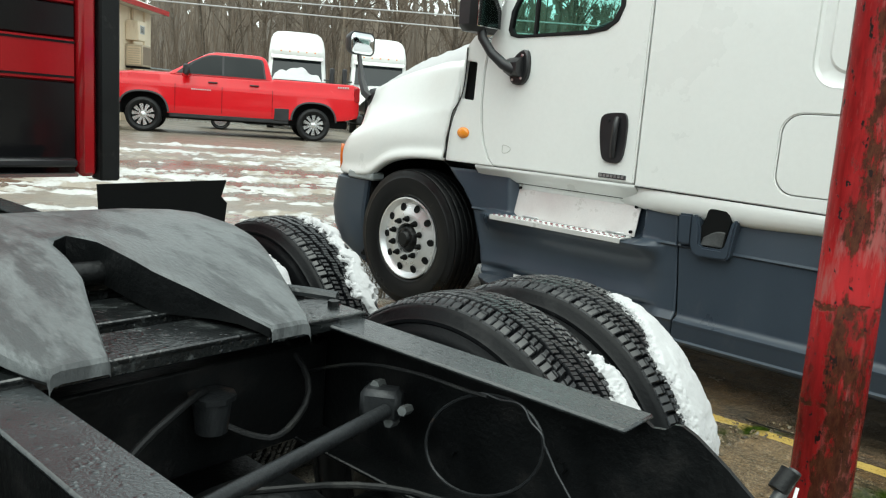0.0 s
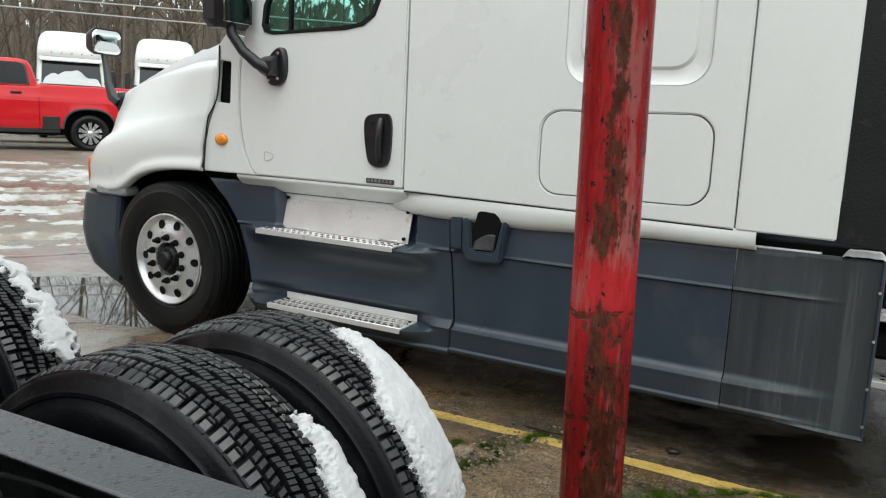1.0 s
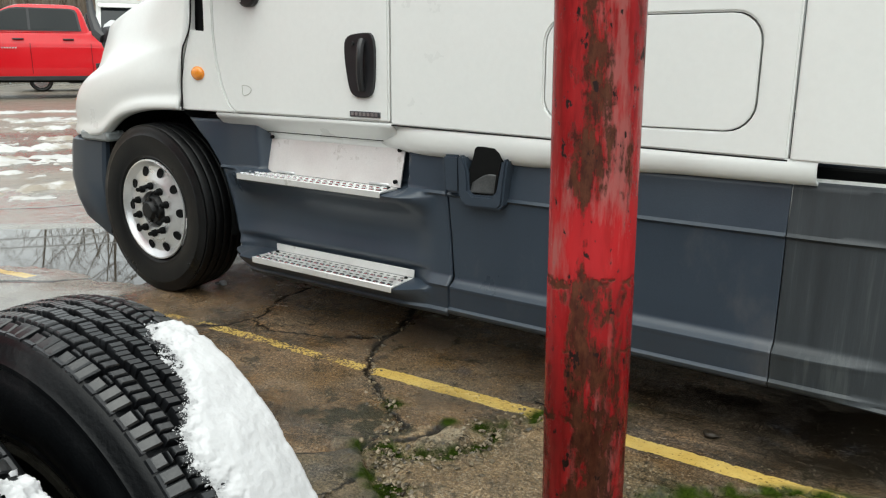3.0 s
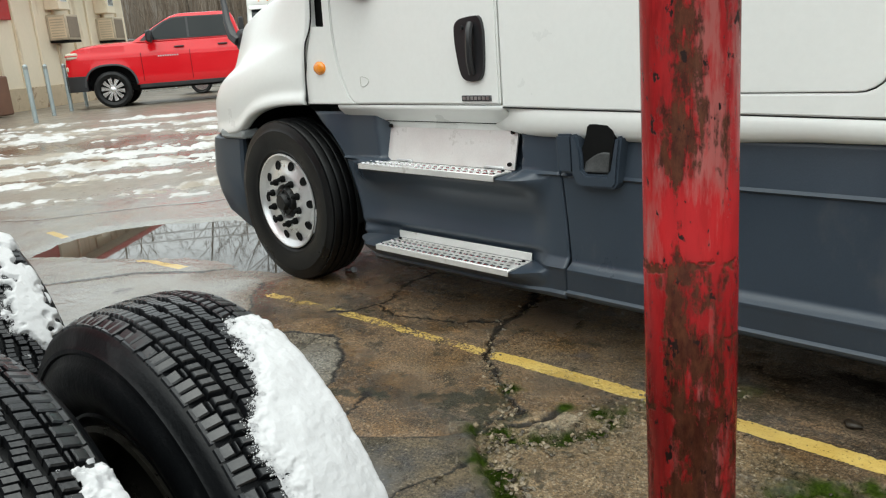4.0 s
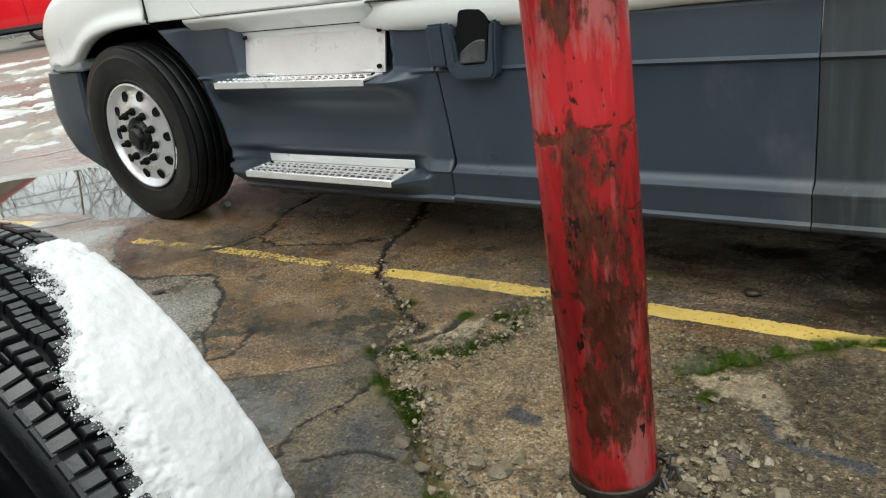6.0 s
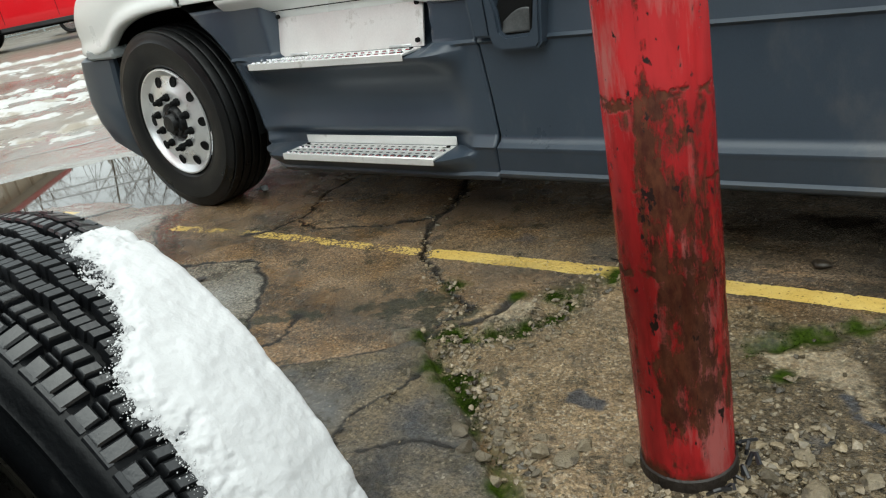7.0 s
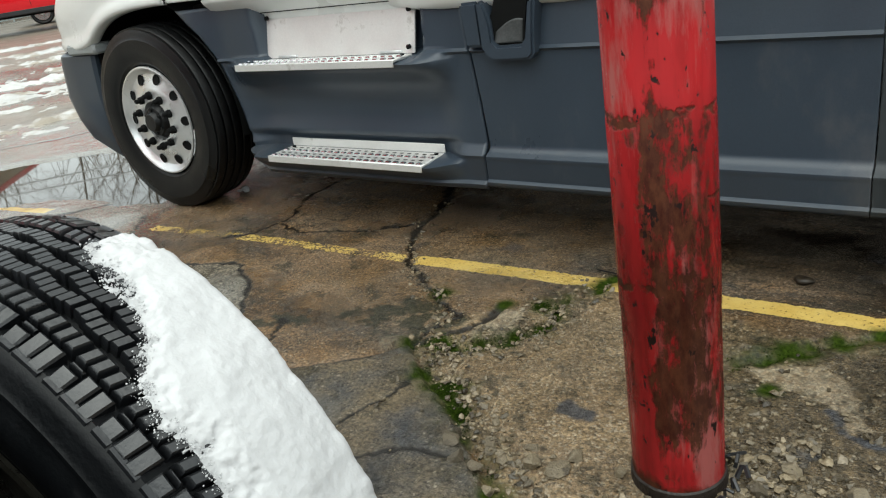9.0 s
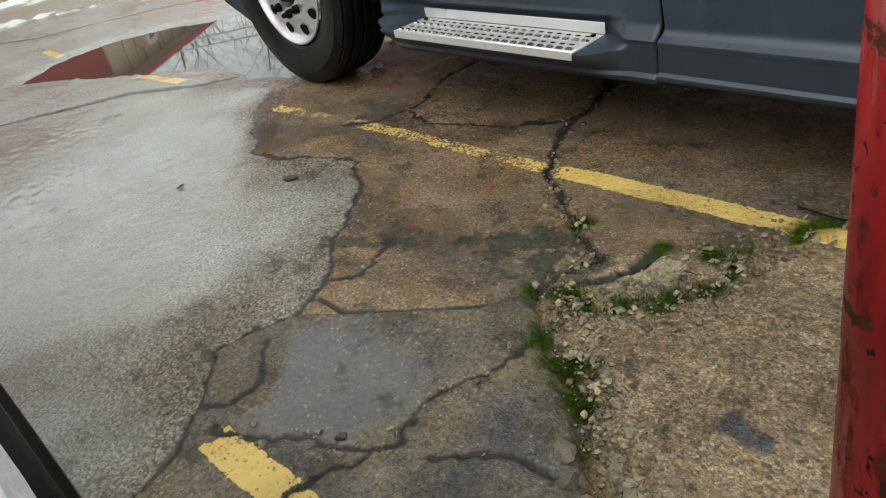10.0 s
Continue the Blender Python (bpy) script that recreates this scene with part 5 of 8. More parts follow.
# shallow made-up surface, tilted upward below to copy light on the tank side
scoop = Mesh().grid(lambda u, v: (-1.772 + 0.118 * u + 0.010 * v, 4.1435 - 0.007 * (1 - v) ** 2 * math.sin(math.pi * min(1, 0.2 + u)), 0.826 + (0.040 + 0.045 * math.sin(1.9 * u)) * v), span(0, 1, 12), span(0, 1, 12))
part("filler_chute", scoop, material("scoop_grey", (0.050, 0.053, 0.054), 0.5, 0.0, 0.3, 30, 120, 0.1), truck, "dull grey scoop standing for the lit tank side").modifiers.new("thick", "SOLIDIFY").thickness = -0.001

# wheel housing and underside
well = Mesh()
rings = []
for y in (4.17, 4.5, 5.0):
    rings.append([(-3.99 + 0.62 * math.cos(a), y, max(0.35, 0.52 + 0.62 * math.sin(a))) for a in span(radians(-10), radians(190), 18)])
well.loft(rings, False)
part("wheel_housing", well, matte_black, truck)
part("wheel_housing_back", Mesh().box((-4.6, 4.98, 0.4), (-3.3, 5.02, 1.15)), matte_black, truck)
part("chassis", Mesh().box((-4.4, 4.95, 0.55), (4.2, 5.05, 0.85), 0.01).box((-4.4, 5.73, 0.55), (4.2, 5.83, 0.85), 0.01), matte_black, truck)
# two unseen slabs added to keep light from the ground under the truck
part("belly_tray", Mesh().box((-3.25, 4.27, 0.40), (0.0, 6.5, 0.46), 0.02), matte_black, truck)
part("rear_tray", Mesh().box((0.0, 4.62, 0.48), (3.6, 6.4, 0.60), 0.02), matte_black, truck)
part("axle", Mesh().cyl((-3.98, 4.3, 0.49), (-3.98, 6.5, 0.49), 0.06), matte_black, truck)
part("fuel_tank", Mesh().cyl((-1.85, 4.55, 0.65), (-0.2, 4.55, 0.65), 0.30, None, 28), step_metal, truck)
# unseen skirt on the far side, also there to shut out light
part("far_skirt", Mesh().box((-3.4, 6.56, 0.24), (0.05, 6.60, 1.05), 0.01), skirt_plastic, truck)
part("mud_flap", Mesh().box((-3.42, 4.30, 0.20), (-3.36, 4.66, 0.62), 0.01, None), black_rubber, truck)

# ================= wheels =================


def round_profile(R, w, lo):
    """Carcass of a tyre: (radius, y) from bead to bead."""
    h = w / 2
    return [(lo, -h * 0.72), (lo + 0.012, -h * 0.86), (lo + 0.05, -h * 0.98), ((R + lo) / 2, -h * 1.06), (R - 0.06, -h * 1.0), (R - 0.022, -h * 0.93), (R - 0.010, -h * 0.84),
            (R - 0.003, -h * 0.4), (R, 0), (R - 0.003, h * 0.4), (R - 0.010, h * 0.84), (R - 0.022, h * 0.93), (R - 0.06, h * 1.0), ((R + lo) / 2, h * 1.06), (lo + 0.05, h * 0.98), (lo + 0.012, h * 0.86), (lo, h * 0.72)]


def steer_wheel(m, parent):
    """Ribbed steer tyre on a polished ten-hole disc; outboard is -y."""
    wheel = thing("front_wheel", "", "")
    wheel.parent = parent
    wheel.matrix_world = m
    R, w, lo = 0.508, 0.285, 0.292
    prof = []
    h = w / 2
    prof += [(lo, -h * 0.70), (lo + 0.012, -h * 0.88), (lo + 0.03, -h * 0.96), (lo + 0.035, -h * 0.955), (lo + 0.05, -h * 1.0), (0.40, -h * 1.06), (0.44, -h * 1.05), (0.443, -h * 1.03), (R - 0.045, -h * 1.01), (R - 0.02, -h * 0.95)]
    for k in range(5):
        a, b = -h * 0.90 + k * h * 0.37, -h * 0.90 + k * h * 0.37 + h * 0.30
        crown = lambda y: R - 0.010 * (y / h) ** 2
        prof += [(crown(a) - 0.014, a - 0.001), (crown(a) - 0.003, a), (crown(a), a + 0.004), (crown(b), b - 0.004), (crown(b) - 0.003, b), (crown(b) - 0.014, b + 0.001)]
    prof += [(R - 0.02, h * 0.95), (0.41, h * 1.05), (lo, h * 0.72)]
    part("tyre", Mesh().lathe(prof, 84), steer_rubber, wheel, "ribbed black truck tyre")
    rim = part("rim", Mesh().lathe([(0.300, -0.128), (0.298, -0.136), (0.290, -0.138), (0.280, -0.130), (0.272, -0.118), (0.255, -0.108), (0.225, -0.112), (0.185, -0.128), (0.165, -0.132), (0.11, -0.132), (0.105, -0.11), (0.10, -0.05)], 60), wheel_satin, wheel, "polished aluminium wheel")
    for k in range(10):
        a = 2 * math.pi * (k + 0.5) / 10
        q = Matrix.Rotation(a, 4, "Y") @ Matrix.Translation((0, -0.1135, 0.232))
        hole = Mesh().lathe([(0.0, -0.003), (0.020, -0.003), (0.024, -0.006), (0.0265, -0.006), (0.0265, 0.01)], 14, q @ Matrix.Rotation(radians(-14), 4, "X") @ Matrix.Diagonal((0.95, 1, 1.12, 1)))
        part("hand_hole", hole, matte_black, rim)
        q = Matrix.Rotation(2 * math.pi * k / 10, 4, "Y") @ Matrix.Translation((0, -0.13, 0.142))
        nut = Mesh().lathe([(0.0, -0.048), (0.010, -0.047), (0.013, -0.040), (0.0135, -0.022), (0.021, -0.020), (0.023, 0.0)], 8, q)
        part("lug_nut", nut, matte_black, rim)
    hub = Mesh().lathe([(0.0, -0.178), (0.045, -0.176), (0.054, -0.166), (0.058, -0.150), (0.076, -0.146), (0.084, -0.134), (0.090, -0.115), (0.105, -0.10)], 28)
    for k in range(6):
        a = 2 * math.pi * k / 6
        hub.cyl((0.066 * math.sin(a), -0.145, 0.066 * math.cos(a)), (0.066 * math.sin(a), -0.158, 0.066 * math.cos(a)), 0.009, None, 6)
    part("hub_cap", hub, frame_dark, wheel, "black oily hub")
    return wheel


steer_wheel(Matrix.Translation((-3.98, 4.222, 0.503)), truck)
steer_wheel(Matrix.Translation((-3.98, 6.55, 0.503)) @ Matrix.Rotation(math.pi, 4, "Z"), truck)


def drive_tyre_meshes():
    """Tread blocks with sipes on a carcass; shared by all drive wheels."""
    rng = random.Random(4)
    R, w, lo = 0.505, 0.218, 0.290
    h = w / 2
    base = 0.019
    body = Mesh()
    prof = [(lo, -0.098), (lo + 0.010, -0.118), (lo + 0.03, -0.127), (lo + 0.036, -0.125), (lo + 0.055, -0.134), (0.375, -0.143), (0.418, -0.140), (0.424, -0.135), (R - 0.066, -0.129), (R - 0.062, -0.1325), (R - 0.054, -0.1315),
            (R - 0.048, -0.125), (R - 0.030, -0.1195), (R - 0.021, -h * 1.02), (R - base + 0.002, -h * 0.94)]
    prof += [(R - base - 0.010 * (y / h) ** 2, y) for y in (-h * 0.7, -h * 0.35, 0, h * 0.35, h * 0.7)] + [(r, -y) for r, y in prof[::-1]]
    body.lathe(prof, 96)
    blocks = Mesh()

    def block(a0, a1, y0, y1, skew, top, drop=0.0, taper=0.002):
        """One block between two angles and two widths, top face a little smaller."""
        vs = []
        for r, t in ((R - base - 0.004, 0.0), (R + top - 0.0028, taper * 0.6), (R + top, taper * 0.6 + (0.0026 if taper > 0.001 else 0.0012))):
            for a, y, sk in ((a0 + t / R, y0 + t, 0), (a1 - t / R, y0 + t, 0), (a1 - t / R, y1 - t, 1), (a0 + t / R, y1 - t, 1)):
                ang = a + skew * (y - (y0 + y1) / 2) / R
                rr = r - 0.011 * (y / h) ** 2 - (drop if abs(y) > h * 0.85 else 0)
                vs.append((rr * math.sin(ang), y, rr * math.cos(ang)))
        blocks.add(vs, [(8, 9, 10, 11)] + [(i + o, (i + 1) % 4 + o, (i + 1) % 4 + 4 + o, i + 4 + o) for o in (0, 4) for i in range(4)])

    n = 40
    step = 2 * math.pi / n
    for k in range(n):
        a = k * step
        for side in (-1, 1):
            off = 0 if side < 0 else step * 0.5

            def lug(f0, f1, i, o, top, drop, skew=0.10):
                y0, y1 = sorted((side * h * i, side * h * o))
                block(a + off + step * f0, a + off + step * f1, y0, y1, skew * side, top + rng.uniform(-0.0008, 0.0008), drop)

            # shoulder: a long edge lug stepped round a shorter one, two square blocks inboard
            lug(0.02, 0.30, 0.685, 1.0, 0.0, 0.005)
            lug(0.302, 0.585, 0.685, 0.972, 0.0, 0.005)
            lug(0.610, 0.935, 0.765, 0.985, -0.001, 0.006)
            for f in (-0.05, 0.435):
                lug(f, f + 0.220, 0.430, 0.655, 0.0, 0.0, 0.25)
                lug(f + 0.228, f + 0.445, 0.438, 0.663, 0.0, 0.0, 0.25)
            lug(0.600, 0.885, 0.685, 0.748, -0.001, 0.0)
            # wall buttresses under the lugs
            for f0, f1, out in ((0.03, 0.57, 1.045), (0.62, 0.92, 1.035)):
                ang0, ang1 = a + off + step * f0, a + off + step * f1
                vs = [(r * math.sin(an), side * y, r * math.cos(an)) for an in (ang0, ang1) for r, y in ((R - 0.016, h * 0.93), (R - 0.016, h * 0.992), (R - 0.030, h * out), (R - 0.046, h * (out + 0.03)), (R - 0.050, h * 0.93))]
                blocks.add(vs, [(0, 1, 2, 3, 4), (5, 9, 8, 7, 6)] + [(k, k + 5, k + 6, k + 1) for k in range(4)])
        for row in range(3):
            y0 = -h * 0.383 + row * h * 0.2620
            y1 = y0 + h * 0.236
            off = step * (0.25, 0.72, 0.1)[row]
            # each centre block is cut by sipes into six narrow ribs with stepped ends
            cuts = 6
            for s in range(cuts):
                b0 = a + off + step * (0.02 + 0.94 * s / cuts)
                b1 = a + off + step * (0.02 + 0.94 * (s + 0.978) / cuts)
                nib = 0.0055 * (0, 0.5, 1, 1, 0.4, 0)[s]
                block(b0, b1, y0 + nib, y1 - 0.0055 + nib, 0.24, rng.uniform(-0.0005, 0.0005), 0, 0.0003)
    return body, blocks


carcass_mesh, block_mesh = drive_tyre_meshes()

# ================= black-framed tractor =================
TRACTOR = Matrix.Translation((-1.17, 1.01, 0.0)) @ Matrix.Rotation(radians(2.7), 4, "Z")
tractor = thing("semi_tractor", "red semi tractor with wet black frame and greasy fifth wheel", "truck", TRACTOR)
RAIL = 0.918
sidewall_rubber = material("sidewall_rubber", (0.0032, 0.0036, 0.0042), 0.36, 0, 0.3, 5, 90, 0.10, (0.011, 0.011, 0.0115), 0.2, 7, 0.12, spec=0.17)

rim_mesh = Mesh().lathe([(0.286, -0.11), (0.298, -0.118), (0.300, -0.125), (0.288, -0.127), (0.276, -0.10), (0.265, -0.02), (0.262, 0.05), (0.20, 0.06), (0.12, 0.05), (0.0, 0.05)], 48).lathe([(0.262, 0.05), (0.268, 0.09), (0.276, 0.112), (0.290, 0.127), (0.301, 0.125), (0.299, 0.116), (0.286, 0.106)], 48)
tyre_first = None
for name, y, a in (("drive_tyre", 1.052, 0.0), ("drive_tyre", 0.69, 0.05), ("drive_tyre", -1.052, 0.1), ("drive_tyre", -0.69, 0.02)):
    for x in (0.0, -1.27):
        m = Matrix.Translation((x, y, 0.463)) @ Matrix.Rotation(a + 0.3 * x, 4, "Y") @ (Matrix.Rotation(math.pi, 4, "Z") if y > 0.9 or -0.9 < y < 0 else Matrix.Identity(4))
        if tyre_first is None:
            tyre_first = part(name, carcass_mesh, sidewall_rubber, tractor, "wet black drive tyre with deep tread blocks")
            tread_first = part("tread", block_mesh, wet_rubber, tyre_first, "", 38)
            tread_first["kind"] = "stuff"
            rim_first = part("rim", rim_mesh, material("dull_rim", (0.060, 0.056, 0.046), 0.35, 0.6, 0.3, 9, 90, 0.1, (0.02, 0.018, 0.014), 0.4, 9), tyre_first, "dull aluminium rim")
            tyre_first.matrix_basis = m
        else:
            copy_thing(tyre_first, m)

# frame rails
for s in (1, -1):
    web = Mesh()
    out, inn = s * 0.425, s * 0.415
    top_line = [(-4.6, RAIL - 0.011), (0.600, RAIL - 0.011), (0.622, RAIL - 0.022), (0.645, RAIL - 0.018), (0.660, RAIL - 0.004), (0.675, RAIL - 0.002), (0.70, RAIL - 0.012), (0.76, RAIL - 0.05), (0.86, RAIL - 0.125), (1.02, RAIL - 0.27)]
    outline = top_line + [(1.02, 0.60), (-4.6, 0.60)]
    web.slab([(x, z) for x, z in outline], 1, out, inn)
    rail = part("frame_rail", web, frame_dark, tractor, "black painted steel frame rail", 20)
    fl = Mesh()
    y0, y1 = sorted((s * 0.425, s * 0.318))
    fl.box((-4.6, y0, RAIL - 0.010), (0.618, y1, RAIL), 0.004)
    part("top_flange", fl, frame_sheen, rail, "wet black flange beaded with rain")
    part("lower_flange", Mesh().box((-4.6, y0, 0.600), (1.0, y1, 0.610), 0.003), frame_dark, rail)
    for k in range(7):
        x = -0.9 + k * 0.27
        part("bolt", Mesh().cyl((x, s * 0.415, 0.70 + 0.06 * (k % 2)), (x, s * 0.402, 0.70 + 0.06 * (k % 2)), 0.014, None, 6), frame_dark, rail)

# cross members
part("cross_member", Mesh().box((0.70, -0.41, 0.62), (0.73, 0.41, 0.80), 0.006), frame_dark, tractor)
part("cross_member", Mesh().box((-1.02, -0.41, 0.62), (-0.96, 0.41, 0.86), 0.006), frame_dark, tractor)
part("cross_member", Mesh().box((-0.30, -0.41, 0.60), (-0.24, 0.41, 0.84), 0.006), frame_dark, tractor)
part("differential", Mesh().lathe([(0.0, -0.18), (0.12, -0.16), (0.19, -0.06), (0.20, 0.05), (0.12, 0.18), (0.0, 0.2)], 24, Matrix.Translation((0.0, 0.05, 0.47)) @ Matrix.Rotation(radians(90), 4, "Z")), frame_dark, tractor)
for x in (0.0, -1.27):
    part("axle", Mesh().cyl((x, -0.95, 0.463), (x, 0.95, 0.463), 0.075, None, 16), frame_dark, tractor)
    part("spring_bag", Mesh().lathe([(0.0, -0.14), (0.10, -0.14), (0.125, -0.08), (0.118, 0.0), (0.125, 0.08), (0.10, 0.14), (0.0, 0.14)], 20, Matrix.Translation((x + 0.33, 0.30, 0.50)) @ Matrix.Rotation(radians(90), 4, "X")), black_rubber, tractor)

# fifth wheel mounting plates, wet
wet_plate = material("wet_plate", (0.010, 0.0115, 0.012), 0.16, 0, 0.3, 14, 120, 0.22, (0.055, 0.060, 0.060), 0.32, 12, 0.12, wet=3.0, spec=0.9)
for x0, x1 in ((-0.30, -0.13), (-0.55, -0.36), (-0.86, -0.62)):
    pl = Mesh().box((x0, -0.43, RAIL + 0.002), (x1, 0.43, RAIL + 0.014), 0.003)
    pl.box((x1 - 0.008, -0.43, RAIL - 0.016), (x1, 0.43, RAIL + 0.017), 0.003)
    pp = part("mounting_plate", pl, wet_plate, tractor, "wet black mounting plate")
    for y in (-0.40, 0.40):
        part("bolt", Mesh().cyl(((x0 + x1) / 2, y, RAIL + 0.014), ((x0 + x1) / 2, y, RAIL + 0.028), 0.015, None, 6), frame_dark, pp)

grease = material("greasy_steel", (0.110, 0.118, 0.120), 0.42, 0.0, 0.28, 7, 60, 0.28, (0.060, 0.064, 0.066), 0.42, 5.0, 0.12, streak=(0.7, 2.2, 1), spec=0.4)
fw_x = [-1.13, -1.10, -1.04, -0.96, -0.86, -0.76, -0.70, -0.66, -0.645, -0.61, -0.57, -0.52, -0.46, -0.40, -0.35, -0.30, -0.24, -0.17, -0.115, -0.09]
OUTER = [(-1.13, 0.22), (-1.10, 0.32), (-1.04, 0.41), (-0.96, 0.465), (-0.86, 0.49), (-0.70, 0.49), (-0.55, 0.46), (-0.42, 0.412), (-0.27, 0.35), (-0.115, 0.288), (-0.09, 0.270)]
INNER = [(-0.66, 0.0), (-0.645, 0.032), (-0.61, 0.05), (-0.52, 0.058), (-0.40, 0.076), (-0.30, 0.108), (-0.09, 0.168)]
TOP = [(-1.13, 1.035), (-1.04, 1.066), (-0.9, 1.078), (-0.7, 1.070), (-0.55, 1.056), (-0.45, 1.040), (-0.30, 1.006), (-0.09, 0.958)]
fw, walls = Mesh(), Mesh()
for s in (1, -1):
    rows_top, rows_bot = [], []
    for x in fw_x:
        yo, yi = curve(OUTER, x), (curve(INNER, x) if x > -0.66 else 0.0)
        z = curve(TOP, x)
        ys = [yi + (yo - yi) * t for t in (0, 0.03, 0.2, 0.4, 0.6, 0.8, 0.93, 0.98, 1.0)]
        drop = [0.006 if x > -0.66 else 0, 0, 0, 0, 0, 0, 0.004, 0.012, 0.03]
        rows_top.append([(x, s * y - 0.045, z - d) for y, d in zip(ys, drop)])
        wall = 0.026 + 0.075 * smooth(-0.12, -0.45, x)
        rows_bot.append([(x, s * yi - 0.045, z - wall), (x, s * yo - 0.045, z - wall)])
    rows_top.append([(x + 0.006, y, z - 0.008) for x, y, z in rows_top[-1]])
    rows_top.append([(x + 0.002, y, z - 0.022) for x, y, z in rows_top[-1]])
    full = []
    for a, b in zip(rows_top, rows_bot):
        full.append([a[-1], b[1], b[0], a[0]])
    walls.loft(full, True, True)
    fw.loft(rows_top, False)
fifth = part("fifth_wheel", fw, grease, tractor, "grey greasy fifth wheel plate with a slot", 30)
part("plate_wall", walls, frame_dark, fifth, "near-black slot walls and underside")
part("pivot_bracket", Mesh().box((-0.80, -0.46, RAIL + 0.014), (-0.62, -0.36, 1.0), 0.01), frame_dark, fifth)
part("pivot_bracket", Mesh().box((-0.80, 0.36, RAIL + 0.014), (-0.62, 0.46, 1.0), 0.01), frame_dark, fifth)
part("lock_jaw", Mesh().cyl((-0.60, -0.20, 0.985), (-0.60, 0.20, 0.985), 0.028, None, 12), frame_dark, fifth)
part("release_bar", Mesh().tube([(-0.40, 0.38, 0.94), (-0.33, 0.43, 0.937), (-0.27, 0.46, 0.935)], 0.014, 8), frame_sheen, fifth)

# hoses, rod and valve inside the frame
INV = TRACTOR.inverted()


def loc(x, y, z):
    return tuple(INV @ Vector((x, y, z)))


zinc = material("zinc_bolt", (0.16, 0.17, 0.17), 0.4, 0.5)
rod = part("torque_rod", Mesh().cyl(loc(-1.105, 1.315, 0.782), loc(-0.93, 0.60, 0.775), 0.0155, None, 12), steel_dark, tractor, "dull steel torque rod")
part("rod_end", Mesh().box((-0.045, -0.03, -0.035), (0.045, 0.03, 0.035), 0.012, Matrix.Translation(loc(-1.14, 1.335, 0.785)) @ Matrix.Rotation(0.6, 4, "Z")), steel_dark, rod)
for dx, dz in ((-0.03, 0.03), (0.06, 0.0), (0.02, -0.04)):
    part("bolt", Mesh().cyl(loc(-1.14 + dx, 1.36, 0.785 + dz), loc(-1.14 + dx + 0.014, 1.325, 0.785 + dz + 0.007), 0.011, None, 6), zinc, rod)
def on_loop(a, grow=0.0, y=1.36):
    """A point of the leaning oval ring of cable."""
    k = 1 + grow
    return loc(-0.875 + k * (0.148 * math.cos(a) - 0.008 * math.sin(a)), y, 0.776 + k * (0.050 * math.cos(a) + 0.103 * math.sin(a)))


loop = Mesh()
loop.tube([on_loop(a) for a in span(0.0, 2 * math.pi, 40)], 0.0036, 6)
loop.tube([on_loop(a, 0.04 * math.sin(9 * a), 1.354) for a in span(1.6, 0.1, 24)] + [loc(-0.69, 1.352, 0.795), loc(-0.648, 1.35, 0.755), loc(-0.60, 1.34, 0.69)], 0.0026, 6)
part("wire_loop", loop, steel_dark, tractor, "thin coiled cable")
valve = Mesh().cyl(loc(-1.37, 1.06, 0.71), loc(-1.37, 1.06, 0.785), 0.034, 0.042, 16).lathe([(0.0, -0.01), (0.05, -0.008), (0.052, 0.004), (0.0, 0.006)], 8, Matrix.Translation(loc(-1.37, 1.06, 0.79)) @ Matrix.Rotation(radians(90), 4, "X"))
part("air_valve", valve, steel_dark, tractor)
for pts, r in (([(-1.38, 1.05, 0.80), (-1.33, 1.00, 0.815), (-1.24, 0.82, 0.77), (-1.10, 0.66, 0.70)], 0.011), ([(-1.37, 1.07, 0.73), (-1.32, 1.12, 0.70), (-1.28, 1.18, 0.69), (-1.35, 1.32, 0.76), (-1.48, 1.30, 0.86)], 0.011),
               ([(-1.45, 1.35, 0.75), (-1.418, 1.35, 0.776), (-1.231, 1.35, 0.848), (-1.051, 1.35, 0.876), (-0.922, 1.35, 0.878), (-0.861, 1.352, 0.883)], 0.006), ([(-1.10, 0.95, 0.66), (-0.95, 1.1, 0.64), (-0.8, 1.2, 0.62)], 0.014),
               ([(-1.15, 1.0, 0.68), (-1.0, 1.2, 0.70), (-0.85, 1.33, 0.66)], 0.010), ([(-1.02, 0.75, 0.62), (-0.92, 0.95, 0.66), (-0.86, 1.05, 0.62)], 0.018)):
    part("hose", Mesh().tube([loc(*p) for p in pts], r * 0.72, 8, 2), black_rubber, tractor, "black rubber hose")
clip = Mesh().box(loc(-0.90, 0.90, 0.665), loc(-0.885, 0.925, 0.685), 0.003)
part("clip", clip, white_paint, tractor, "small white plastic clip")
# made-up box that darkens the bright gap between the rails
part("suspension_beam", Mesh().box((-0.75, -0.36, 0.40), (0.66, 0.36, 0.47), 0.02), frame_dark, tractor)
part("tail_beam", Mesh().box((0.98, -0.44, 0.58), (1.03, 0.44, 0.66), 0.006), frame_dark, tractor)

hanger = Mesh().tube([(1.0, 0.42, 0.62), (0.98, 0.70, 0.60), loc(-0.47, 1.80, 0.60), loc(-0.488, 1.865, 0.63), loc(-0.470, 1.935, 0.708)], 0.015, 10, 1)
hg = part("flap_hanger", hanger, frame_sheen, tractor, "black bent pipe hanger at the frame end")
part("pipe_sleeve", Mesh().lathe([(0.0, 0.0), (0.021, 0.001), (0.022, 0.008), (0.020, 0.04), (0.0215, 0.052), (0.0, 0.055)], 14, Matrix.Translation(loc(-0.488, 1.895, 0.668)) @ Vector((0.3, 0.75, 0.95)).to_track_quat("Y", "Z").to_matrix().to_4x4()), black_rubber, hg)
